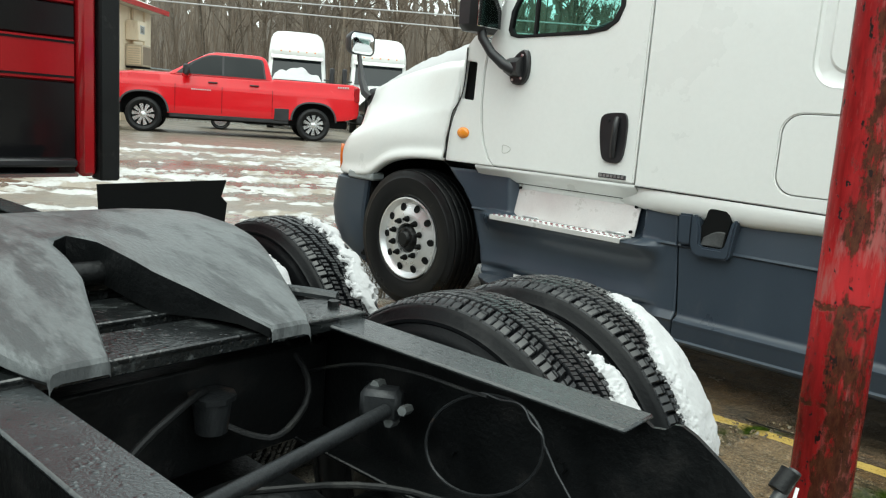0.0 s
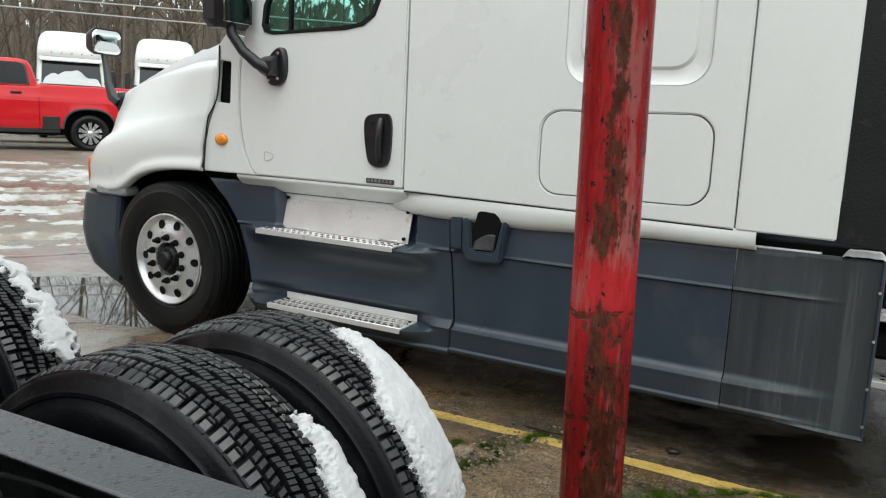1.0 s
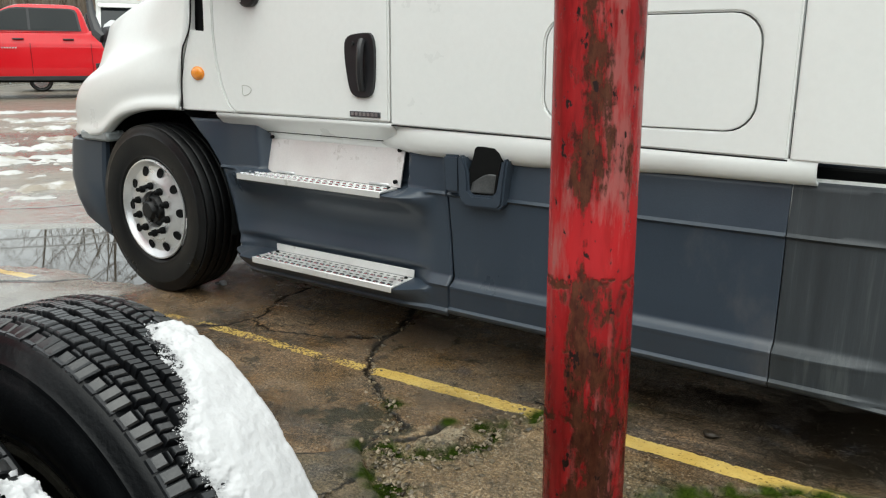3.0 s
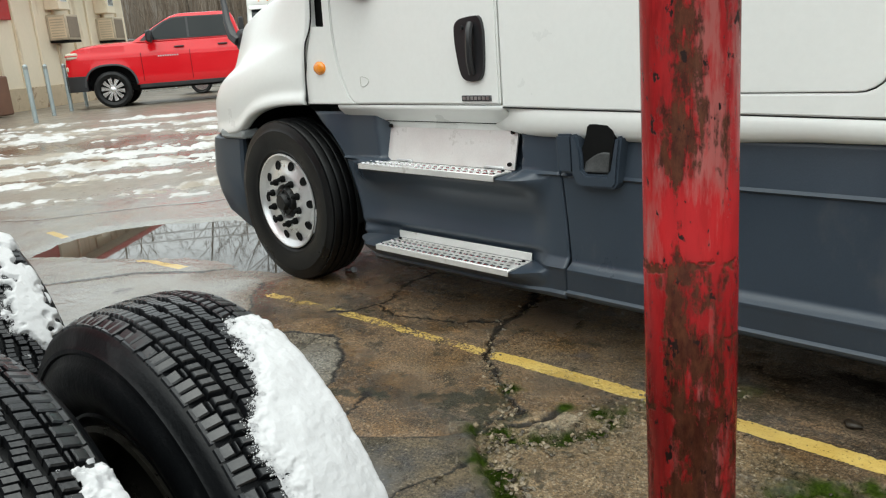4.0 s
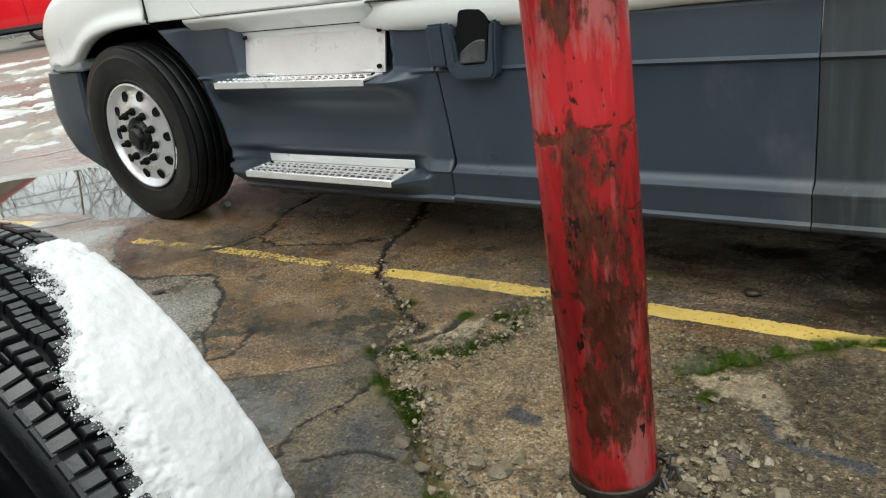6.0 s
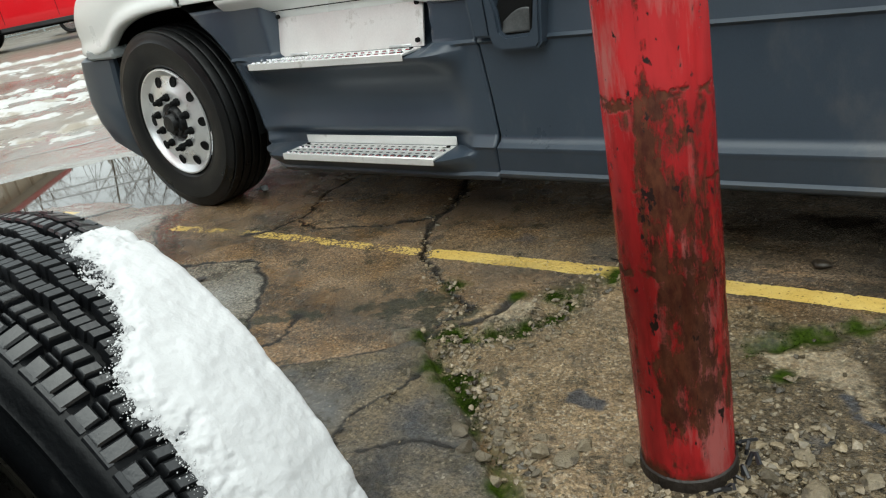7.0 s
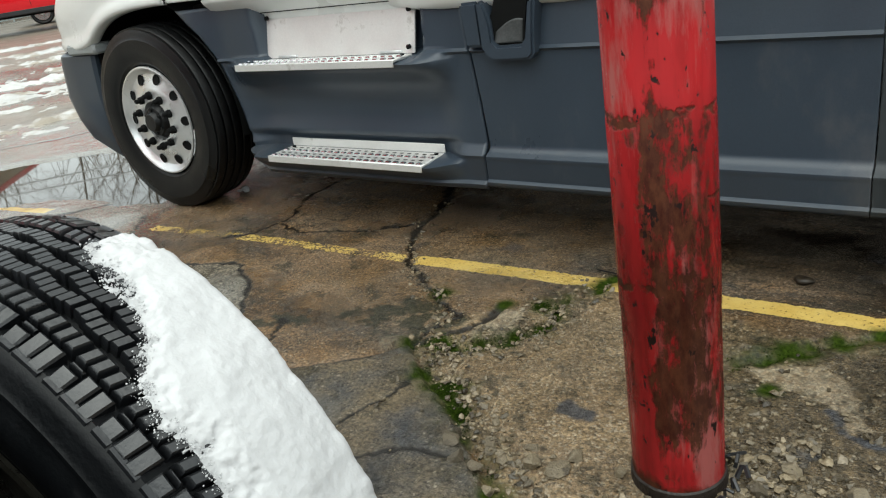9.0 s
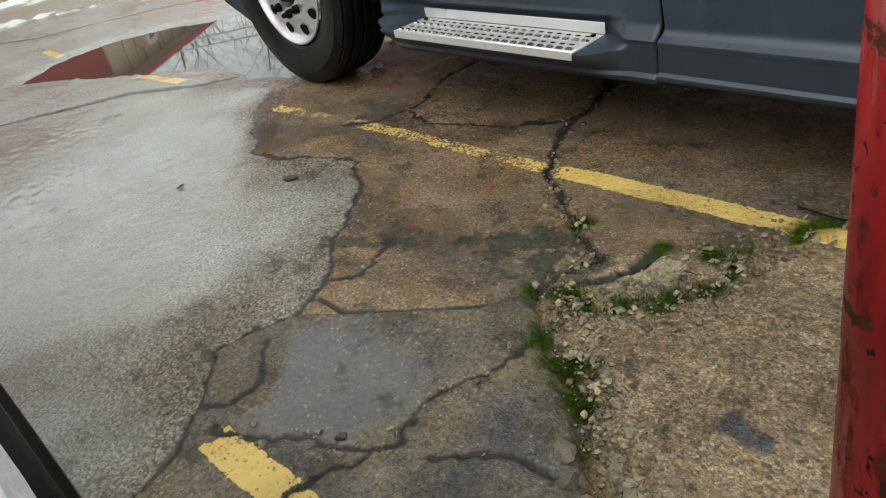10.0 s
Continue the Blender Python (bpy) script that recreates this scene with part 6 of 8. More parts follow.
part("cable", Mesh().tube([loc(-0.456, 1.92, 0.68), loc(-0.452, 1.88, 0.63), loc(-0.46, 1.82, 0.56)], 0.004, 6, 2), white_paint, hg, "thin white cable")

# fender flap ahead of the front drive tyre
INVX = loc(-3.0, 1.48, 0)
flap = Mesh().slab([(INVX[1], 1.045), (INVX[1] + 0.575, 1.052), (INVX[1] + 0.55, 0.98), (INVX[1] + 0.58, 0.95), (INVX[1] + 0.55, 0.70), (INVX[1] + 0.02, 0.70)], 0, INVX[0] - 0.012, INVX[0])
part("fender_flap", flap, matte_black, tractor, "torn black rubber fender flap")

# red cab
red_gloss = material("red_gloss", (0.33, 0.008, 0.013), 0.12, 0, 0.08, 2, 60, 0.01, coat=0.5)
black_gloss = material("black_gloss", (0.008, 0.008, 0.009), 0.12, 0, 0.1, 2, 60, 0.01)
CX = -2.78
for z0, z1, mt in ((0.98, 1.43, black_gloss), (1.435, 1.64, red_gloss), (1.645, 1.80, black_gloss), (1.805, 2.1, red_gloss), (2.105, 3.7, red_gloss)):
    part("cab_back_panel", Mesh().box((CX - 0.05, -1.15, z0), (CX, 0.893, z1), 0.006), mt, tractor)
for z in (1.452, 1.618, 1.822):
    part("pinstripe", Mesh().box((CX, -1.14, z), (CX + 0.003, 0.89, z + 0.011)), black_gloss, tractor)
part("cab_body", Mesh().box((CX - 1.9, -1.2, 0.95), (CX - 0.06, 1.04, 3.7), 0.08), red_gloss, tractor)
part("cab_fairing", Mesh().box((CX - 0.05, 0.90, 0.97), (CX + 0.04, 0.986, 3.6), 0.02), red_gloss, tractor, "red fairing edge")
part("cab_flap", Mesh().box((CX - 0.05, 0.99, 0.95), (CX + 0.06, 1.093, 3.6), 0.01), black_rubber, tractor, "black rubber fairing flap")
part("cab_flap", Mesh().box((CX - 0.05, -1.25, 0.95), (CX + 0.06, -1.16, 3.6), 0.01), black_rubber, tractor, "black rubber fairing flap")
part("grab_bar", Mesh().box((CX, 0.45, 1.02), (CX + 0.06, 0.88, 1.06), 0.01), black_plastic, tractor)
part("cab_chassis", Mesh().box((CX - 3.0, -0.40, 0.45), (CX - 0.3, 0.40, 0.94), 0.05), matte_black, tractor)


def tyre_snow(name, label, cx_, cy_, a0, a1, inner_edge, thick, patch=0.0, seed=0):
    """Crust of snow on the rear of a tyre, out over its outer shoulder."""
    h = 0.110
    na, ns = int((a1 - a0) / 0.28), 100
    angles, cross = [radians(a) for a in span(a0, a1, na)], span(-h, h + 0.014, ns)
    th = np.zeros((na, ns))
    bare = np.zeros((na, ns))
    pos = np.zeros((na, ns, 3))
    for i, a in enumerate(angles):
        deg = math.degrees(a)
        for j, s in enumerate(cross):
            p = Vector((a * 0.5 * 9 + seed, s * 9, 2.0))
            ragged = noise.noise(p * 1.2) * 0.020 + noise.noise(p * 4.5) * 0.016 + noise.noise(p * 11) * 0.011 + noise.noise(p * 26) * 0.006
            d = min(s - inner_edge(deg) * h + ragged, (deg - a0) * 0.0045 + ragged, (a1 - deg) * 0.0045 + ragged, (h + 0.014 - s) * 1.2 + 0.004 + 0.25 * ragged)
            if patch:
                d -= patch * max(0, noise.noise(p * 2.2) + 0.25 + 0.7 * noise.noise(p * 5.0))
            t = min(1.0, max(-1, d / 0.030))
            soft = t ** 0.85 if t > 0 else t
            bare[i, j] = t
            th[i, j] = soft * thick * (0.85 + 0.35 * noise.noise(p * 1.6)) + ((noise.noise(p * 3) * 0.0026 + noise.noise(p * 9) * 0.0012 + noise.noise(p * 24) * 0.0006 + noise.noise(p * 50) * 0.0004) * min(1, 3 * t) if t > 0 else 0)
            over = max(0, s - h * 0.93)
            r = 0.505 - 0.011 * (min(s, h) / h) ** 2 - over * 0.75 - 0.002 + th[i, j]
            y = min(s, h * 0.93) + over * 0.75 + (th[i, j] * 0.35 if over else 0)
            pos[i, j] = (cx_ + r * math.sin(a), cy_ + y, 0.463 + r * math.cos(a))
    m = Mesh()
    keep = {}
    for i in range(na - 1):
        for j in range(ns - 1):
            if max(th[i, j], th[i + 1, j], th[i, j + 1], th[i + 1, j + 1]) > 0:
                q = []
                for k in ((i, j), (i + 1, j), (i + 1, j + 1), (i, j + 1)):
                    if k not in keep:
                        keep[k] = len(m.v)
                        m.v.append(tuple(TRACTOR @ Vector(pos[k])))
                    q.append(keep[k])
                m.f.append(tuple(q))
    rr_ = random.Random(seed + 90)
    spots = np.argwhere((bare > -0.75) & (bare < 0.25) & (np.arange(ns)[None, :] < ns * 0.72))
    for k in range(min(len(spots) * 2, 5000)):
        i, j = spots[rr_.randrange(len(spots))]
        if rr_.random() > 1.0 + bare[i, j] * 2.4:
            continue
        c = TRACTOR @ Vector(pos[i, j])
        up = Vector((math.sin(angles[i]), 0, math.cos(angles[i])))
        c = c + up * (0.004 + max(0.0, -th[i, j]) * 0.9) + Vector([rr_.uniform(-0.004, 0.004) for _ in range(3)])
        s = 0.0005 + 0.0014 * rr_.random() ** 3
        m.add([tuple(c + Vector(d) * s * rr_.uniform(0.7, 1.2)) for d in ((1, 0, 0), (0, 1, 0), (-1, 0, 0), (0, -1, 0), (0, 0, 1), (0, 0, -1))],
              [(0, 1, 4), (1, 2, 4), (2, 3, 4), (3, 0, 4), (1, 0, 5), (2, 1, 5), (3, 2, 5), (0, 3, 5)])
    return tagged(part(name, m, snow, None, "", 180), label, "snow", "snow on the drive tyres")


tyre_snow("tyre_snow", "thick white snow crust on the rear outer tyre", 0.0, 1.052, 16, 77, lambda d: 0.45 - 0.90 * smooth(15, 50, d), 0.013, 0.0, 1)
tyre_snow("tyre_snow", "white snow patch on the inner drive tyre", 0.0, 0.69, 34, 100, lambda d: 0.60 - 0.70 * smooth(36, 66, d), 0.026, 0.01, 7)
tyre_snow("tyre_snow", "broken snow dusting on the forward drive tyre", -1.27, 1.052, -5, 110, lambda d: 0.25 - 0.3 * smooth(10, 60, d), 0.018, 0.085, 13)
tyre_snow("tyre_snow", "broken snow dusting on the forward inner tyre", -1.27, 0.69, 30, 110, lambda d: 0.4, 0.02, 0.03, 21)

# ================= red steel post =================
def pole_material():
    mat = bpy.data.materials.new("chipped_red_paint")
    mat.use_nodes = True
    n, l = mat.node_tree.nodes, mat.node_tree.links
    bs = n["Principled BSDF"]
    bs.inputs["Specular IOR Level"].default_value = 0.13
    tc = n.new("ShaderNodeTexCoord")

    def noise_tex(sc, stretch, detail=8, ro=0.62):
        mp = n.new("ShaderNodeMapping")
        mp.inputs["Scale"].default_value = stretch
        l.new(tc.outputs["Object"], mp.inputs["Vector"])
        t = n.new("ShaderNodeTexNoise")
        t.inputs["Scale"].default_value, t.inputs["Detail"].default_value, t.inputs["Roughness"].default_value = sc, detail, ro
        l.new(mp.outputs["Vector"], t.inputs["Vector"])
        return t.outputs["Fac"]

    def ranged(src, a, b, c=0.0, d=1.0):
        r = n.new("ShaderNodeMapRange")
        for k, v in zip(("From Min", "From Max", "To Min", "To Max"), (a, b, c, d)):
            r.inputs[k].default_value = v
        l.new(src, r.inputs["Value"])
        return r.outputs["Result"]

    def mix(fac, a, b):
        m = n.new("ShaderNodeMix")
        m.data_type = "RGBA"
        for key, val in (("Factor", fac), ("A", a), ("B", b)):
            if isinstance(val, tuple):
                m.inputs[key].default_value = (*val, 1)
            else:
                l.new(val, m.inputs[key])
        return m.outputs["Result"]

    sep = n.new("ShaderNodeSeparateXYZ")
    l.new(tc.outputs["Object"], sep.inputs["Vector"])
    zc = sep.outputs["Z"]

    def math_node(op, p, q):
        m = n.new("ShaderNodeMath")
        m.operation = op
        for i, val in enumerate((p, q)):
            if isinstance(val, float):
                m.inputs[i].default_value = val
            else:
                l.new(val, m.inputs[i])
        return m.outputs[0]

    # around the shaft: 0 faces the open side
    def dot(vx, vy):
        d = n.new("ShaderNodeVectorMath")
        d.operation = "DOT_PRODUCT"
        l.new(tc.outputs["Object"], d.inputs[0])
        d.inputs[1].default_value = (vx, vy, 0)
        return d.outputs["Value"]

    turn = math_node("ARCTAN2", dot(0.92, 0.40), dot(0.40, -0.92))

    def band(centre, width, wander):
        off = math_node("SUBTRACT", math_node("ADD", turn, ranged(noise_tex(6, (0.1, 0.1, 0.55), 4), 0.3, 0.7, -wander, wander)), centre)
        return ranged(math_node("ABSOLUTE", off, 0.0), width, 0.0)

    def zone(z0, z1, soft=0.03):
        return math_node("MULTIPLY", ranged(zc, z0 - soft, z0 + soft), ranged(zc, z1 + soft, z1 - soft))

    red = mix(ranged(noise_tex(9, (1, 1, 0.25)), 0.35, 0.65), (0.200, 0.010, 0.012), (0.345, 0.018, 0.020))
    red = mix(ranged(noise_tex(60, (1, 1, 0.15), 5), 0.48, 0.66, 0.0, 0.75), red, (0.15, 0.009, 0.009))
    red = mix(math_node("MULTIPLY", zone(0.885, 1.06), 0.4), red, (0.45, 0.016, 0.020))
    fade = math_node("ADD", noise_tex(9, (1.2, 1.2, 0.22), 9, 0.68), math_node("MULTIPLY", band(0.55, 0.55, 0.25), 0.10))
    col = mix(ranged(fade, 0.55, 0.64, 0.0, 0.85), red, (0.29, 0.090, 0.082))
    # bare rusty streaks run down the shaft, thinner in a band of newer paint
    streaks = math_node("ADD", noise_tex(5.5, (1.5, 1.5, 0.16), 10, 0.72), math_node("MULTIPLY", band(-0.05, 0.70, 0.5), 0.085))
    streaks = math_node("ADD", streaks, math_node("MULTIPLY", math_node("SUBTRACT", noise_tex(26, (1, 1, 0.5), 10, 0.78), 0.5), 0.75))
    streaks = math_node("SUBTRACT", streaks, math_node("MULTIPLY", zone(0.885, 1.05), 0.10))
    streaks = math_node("SUBTRACT", streaks, math_node("MULTIPLY", zone(-1.0, 0.16), 0.10))
    streaks = math_node("ADD", streaks, math_node("MULTIPLY", zone(0.16, 0.87), 0.040))
    streaks = math_node("ADD", streaks, math_node("MULTIPLY", math_node("MULTIPLY", zone(1.05, 4.0), band(-0.05, 0.62, 0.35)), 0.13))
    rust = ranged(streaks, 0.565, 0.635)
    wavy = math_node("ADD", zc, ranged(noise_tex(22, (1, 1, 0.2), 5), 0.3, 0.7, -0.016, 0.016))
    edge = math_node("SUBTRACT", 0.014, math_node("ABSOLUTE", math_node("SUBTRACT", wavy, 0.868), 0.0))
    edge2 = math_node("SUBTRACT", 0.010, math_node("ABSOLUTE", math_node("SUBTRACT", wavy, 0.52), 0.0))
    edge3 = math_node("SUBTRACT", 0.006, math_node("ABSOLUTE", math_node("SUBTRACT", wavy, 0.70), 0.0))
    rings = math_node("MULTIPLY", ranged(math_node("MAXIMUM", math_node("MAXIMUM", edge, edge3), edge2), 0.0, 0.004), ranged(noise_tex(18, (1, 1, 1), 5), 0.44, 0.52))
    rust = math_node("MAXIMUM", rust, rings)
    rust = math_node("MAXIMUM", rust, ranged(math_node("ADD", zc, ranged(noise_tex(14, (1, 1, 0.5), 6), 0.3, 0.7, -0.03, 0.03)), 0.055, 0.03))
    chips = ranged(math_node("ADD", noise_tex(34, (1, 1, 0.6), 6, 0.6), math_node("MULTIPLY", band(-0.75, 0.5, 0.2), 0.035)), 0.635, 0.655)
    col = mix(math_node("MULTIPLY", rust, 0.93), col, mix(ranged(noise_tex(55, (1, 1, 0.4), 6, 0.7), 0.38, 0.62), (0.024, 0.009, 0.005), (0.075, 0.029, 0.014)))
    col = mix(chips, col, (0.016, 0.008, 0.007))
    l.new(col, bs.inputs["Base Color"])
    mx = n.new("ShaderNodeMath")
    mx.operation = "MAXIMUM"
    l.new(rust, mx.inputs[0])
    l.new(chips, mx.inputs[1])
    l.new(ranged(mx.outputs[0], 0, 1, 0.27, 0.55), bs.inputs["Roughness"])
    bp = n.new("ShaderNodeBump")
    bp.inputs["Strength"].default_value, bp.inputs["Distance"].default_value = 0.5, 0.004
    bp.invert = True
    l.new(mx.outputs[0], bp.inputs["Height"])
    l.new(bp.outputs["Normal"], bs.inputs["Normal"])
    return mat


post = thing("steel_post", "red steel post with chipped paint and rust", "post", Matrix.Translation((-0.722, 3.092, 0.0)) @ Matrix.Rotation(radians(-0.9), 4, "Y"))
pr = 0.1035
shaft = Mesh()
rings = []
for z, r in ((-0.1, pr), (0.10, pr), (0.45, pr), (0.452, pr + 0.0012), (0.86, pr + 0.001), (0.862, pr), (1.5, pr), (2.4, pr), (3.6, pr)):
    rings.append([(r * math.cos(a), r * math.sin(a), z) for a in [2 * math.pi * i / 48 for i in range(48)]])
shaft.loft(rings)
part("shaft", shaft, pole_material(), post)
collar = Mesh().lathe([(pr, 0.028), (pr + 0.004, 0.024), (pr + 0.006, 0.0), (pr + 0.004, -0.02)], 40, Matrix.Rotation(radians(90), 4, "X"))
part("base_ring", collar, material("rusty_black", (0.02, 0.015, 0.012), 0.5, 0.2, 0.3, 20, 90, 0.4), post)

# ================= behind the white truck's cab =================
deck = thing("deck_plate", "ribbed silver deck plate over a black chassis", "deck plate")
dm = Mesh().box((0.0, 4.72, 0.985), (1.35, 5.95, 1.005), 0.004)
part("plate", dm, step_metal, deck)
for k in range(22):
    y = 4.76 + k * 0.052
    part("rib", Mesh().box((0.01, y, 1.005), (1.34, y + 0.022, 1.017), 0.004), bright_alloy, deck)
box_ob = thing("battery_box", "black battery box with a warning label and steps", "battery box")
part("box", Mesh().box((0.02, 4.74, 0.60), (0.62, 5.3, 0.975), 0.015), matte_black, box_ob)
part("hanger", Mesh().box((0.285, 4.60, 0.33), (0.305, 4.78, 0.95), 0.004), matte_black, box_ob)
lab = part("warning_label", Mesh().box((0.10, 4.734, 0.895), (0.155, 4.739, 0.955)), material("label_white", (0.75, 0.74, 0.70), 0.5), box_ob, "white and orange warning label")
part("label_band", Mesh().box((0.10, 4.731, 0.940), (0.155, 4.7345, 0.955)), material("label_orange", (0.75, 0.20, 0.04), 0.5), lab)
for k in range(4):
    part("text_bar", Mesh().box((0.165, 4.734, 0.905 + k * 0.012), (0.235, 4.738, 0.910 + k * 0.012)), material("label_grey", (0.35, 0.35, 0.34), 0.5) if k == 0 else bpy.data.materials["label_grey"], lab)
part("figure_bar", Mesh().slab([(0.112, 0.90), (0.122, 0.90), (0.145, 0.932), (0.135, 0.934)], 1, 4.731, 4.7345), matte_black, lab)
for z in (0.695, 0.385):
    st = part("step", Mesh().box((0.03, 4.60, z - 0.035), (0.29, 4.76, z), 0.004), step_metal, box_ob, "perforated aluminium step")
    for k in range(5):
        for r in range(2):
            part("hole", Mesh().cyl((0.06 + k * 0.05, 4.65 + r * 0.06, z - 0.001), (0.06 + k * 0.05, 4.65 + r * 0.06, z + 0.001), 0.013, None, 8), matte_black, st)
tagged(part("skirt_snow", Mesh().grid(lambda u, v: (-0.10 + 0.16 * u, 4.19 + 0.07 * v, 0.984 + 0.032 * min(1, 6 * u * (1 - u) * 1.4) * min(1, 7 * v * (1 - v) + 0.25) + 0.004 * noise.noise(Vector((u * 6, v * 5, 0)))), span(0, 1, 20), span(0, 1, 10)), snow, None), "small lump of snow on a skirt panel", "snow")

trailer = thing("box_trailer", "white box trailer with a blue stripe on wet ground", "trailer")
white_metal = material("white_metal", (0.62, 0.64, 0.63), 0.35, 0, 0.05, 2, 40, 0.03, (0.45, 0.45, 0.42), 0.1, 3)
part("body", Mesh().box((-0.3, 8.3, 1.15), (9.0, 10.8, 4.0), 0.03), white_metal, trailer)
part("stripe", Mesh().slab([(0.16, 2.02), (9.0, 2.02), (9.0, 2.5), (1.6, 2.5)], 1, 8.292, 8.31), material("blue_stripe", (0.02, 0.08, 0.42), 0.35), trailer, "blue painted stripe")
part("rail", Mesh().box((-0.3, 8.27, 1.88), (9.0, 8.31, 1.96), 0.006), alloy, trailer)
part("lower_rail", Mesh().box((-0.3, 8.27, 1.10), (9.0, 8.31, 1.30), 0.006), alloy, trailer)
for x in (5.6, 6.9):
    part("wheel", Mesh().lathe(round_profile(0.5, 0.5, 0.0), 32, Matrix.Translation((x, 8.75, 0.5))), black_rubber, trailer)
part("landing_gear", Mesh().box((1.7, 8.6, 0.0), (1.85, 8.75, 1.15), 0.01), matte_black, trailer)

# ================= red pickup =================
PICK = Matrix.Translation((-19.11, 14.21, 0.365)) @ Matrix.Rotation(radians(-120), 4, "Z") @ Matrix.Scale(1.13, 4)
red_paint = material("red_paint", (0.62, 0.010, 0.018), 0.20, 0, 0.04, 1.5, 60, 0.01, coat=0.3, spec=0.35)
flare_grey = material("flare_grey", (0.045, 0.047, 0.05), 0.45)
tail_red = material("tail_red", (0.30, 0.004, 0.008), 0.15)
lamp_clear = material("lamp_clear", (0.55, 0.50, 0.40), 0.1)
privacy_glass = material("privacy_glass", (0.012, 0.015, 0.016), 0.06, 0, 0.05, 2, 20, 0, spec=0.22)
pickup = thing("pickup_truck", "bright red crew cab pickup parked on slushy concrete", "pickup truck", PICK)
AXLES = (0.0, 4.04)


def pickup_low(x):
    """Lower edge of the bodywork: sills, raised over each wheel in a squarish arch."""
    z = curve([(-1.12, 0.66), (-0.75, 0.56), (0.6, 0.50), (3.4, 0.48), (4.6, 0.55), (4.97, 0.66)], x)
    for a in AXLES:
        d = abs(x - a) / 0.545
        if d < 1:
            z = max(z, 0.42 + 0.535 * (1 - d ** 2.6) ** (1 / 2.6))
    return z


def pickup_top(x):
    return curve([(-1.12, 1.46), (-1.06, 1.495), (1.0, 1.485), (1.04, 1.46), (3.3, 1.445), (3.6, 1.445), (4.2, 1.425), (4.6, 1.385), (4.82, 1.325), (4.93, 1.23), (4.97, 1.10)], x)


def pickup_ring(x):
    lo, hi = pickup_low(x), pickup_top(x)
    w = 0.99 * curve([(-1.13, 0.95), (-1.02, 0.99), (-0.8, 1.0), (4.3, 1.0), (4.7, 0.975), (4.9, 0.92), (4.97, 0.86)], x)
    swell = 0.010 * max(math.exp(-((x - a) / 0.55) ** 2) for a in AXLES)
    side = [(w - 0.05, lo), (w - 0.012 + swell, lo + 0.008), (w + swell, lo + 0.04)]
    for k, (z, dy) in enumerate(((0.70, 0.004), (0.90, 0.002), (1.10, -0.002), (1.19, -0.006), (1.215, -0.022), (1.38, -0.036))):
        side.append((w + dy, min(max(z, lo + 0.06 + 0.012 * k), hi - 0.05 + 0.003 * k)))
    side += [(w - 0.062, hi - 0.028), (w - 0.10, hi - 0.006), (w - 0.16, hi), (0.45, hi + (0.035 if x > 3.3 else 0.0)), (0.0, hi + (0.03 if x > 3.3 else 0.0))]
    return [(x, y, z) for y, z in side] + [(x, -y, z) for y, z in side[-2::-1]]


stations = sorted(set([round(v, 4) for v in span(-1.13, 4.97, 40)] + [round(a + 0.545 * t, 4) for a in AXLES for t in (-1.0, -0.995, -0.97, -0.92, -0.84, -0.72, -0.56, -0.35, -0.1, 0.1, 0.35, 0.56, 0.72, 0.84, 0.92, 0.97, 0.995, 1.0)] + [1.0, 1.04, 4.9, 4.94]))
part("body", Mesh().loft([pickup_ring(x) for x in stations], False), red_paint, pickup, "", 32).modifiers.new("thick", "SOLIDIFY").thickness = 0.02
part("tailgate", Mesh().box((-1.15, -0.90, 0.70), (-1.11, 0.90, 1.42), 0.02), red_paint, pickup)
GREEN = [(1.43, 1.02, 3.52, 0.94), (1.48, 1.04, 3.44, 0.932), (1.61, 1.08, 3.22, 0.895), (1.76, 1.12, 2.98, 0.848), (1.90, 1.17, 2.74, 0.804), (1.97, 1.22, 2.60, 0.770), (2.015, 1.30, 2.47, 0.70), (2.035, 1.45, 2.32, 0.56), (2.043, 1.65, 2.12, 0.30)]


def green_y(z):
    return curve([(r[0], r[3]) for r in GREEN], z)


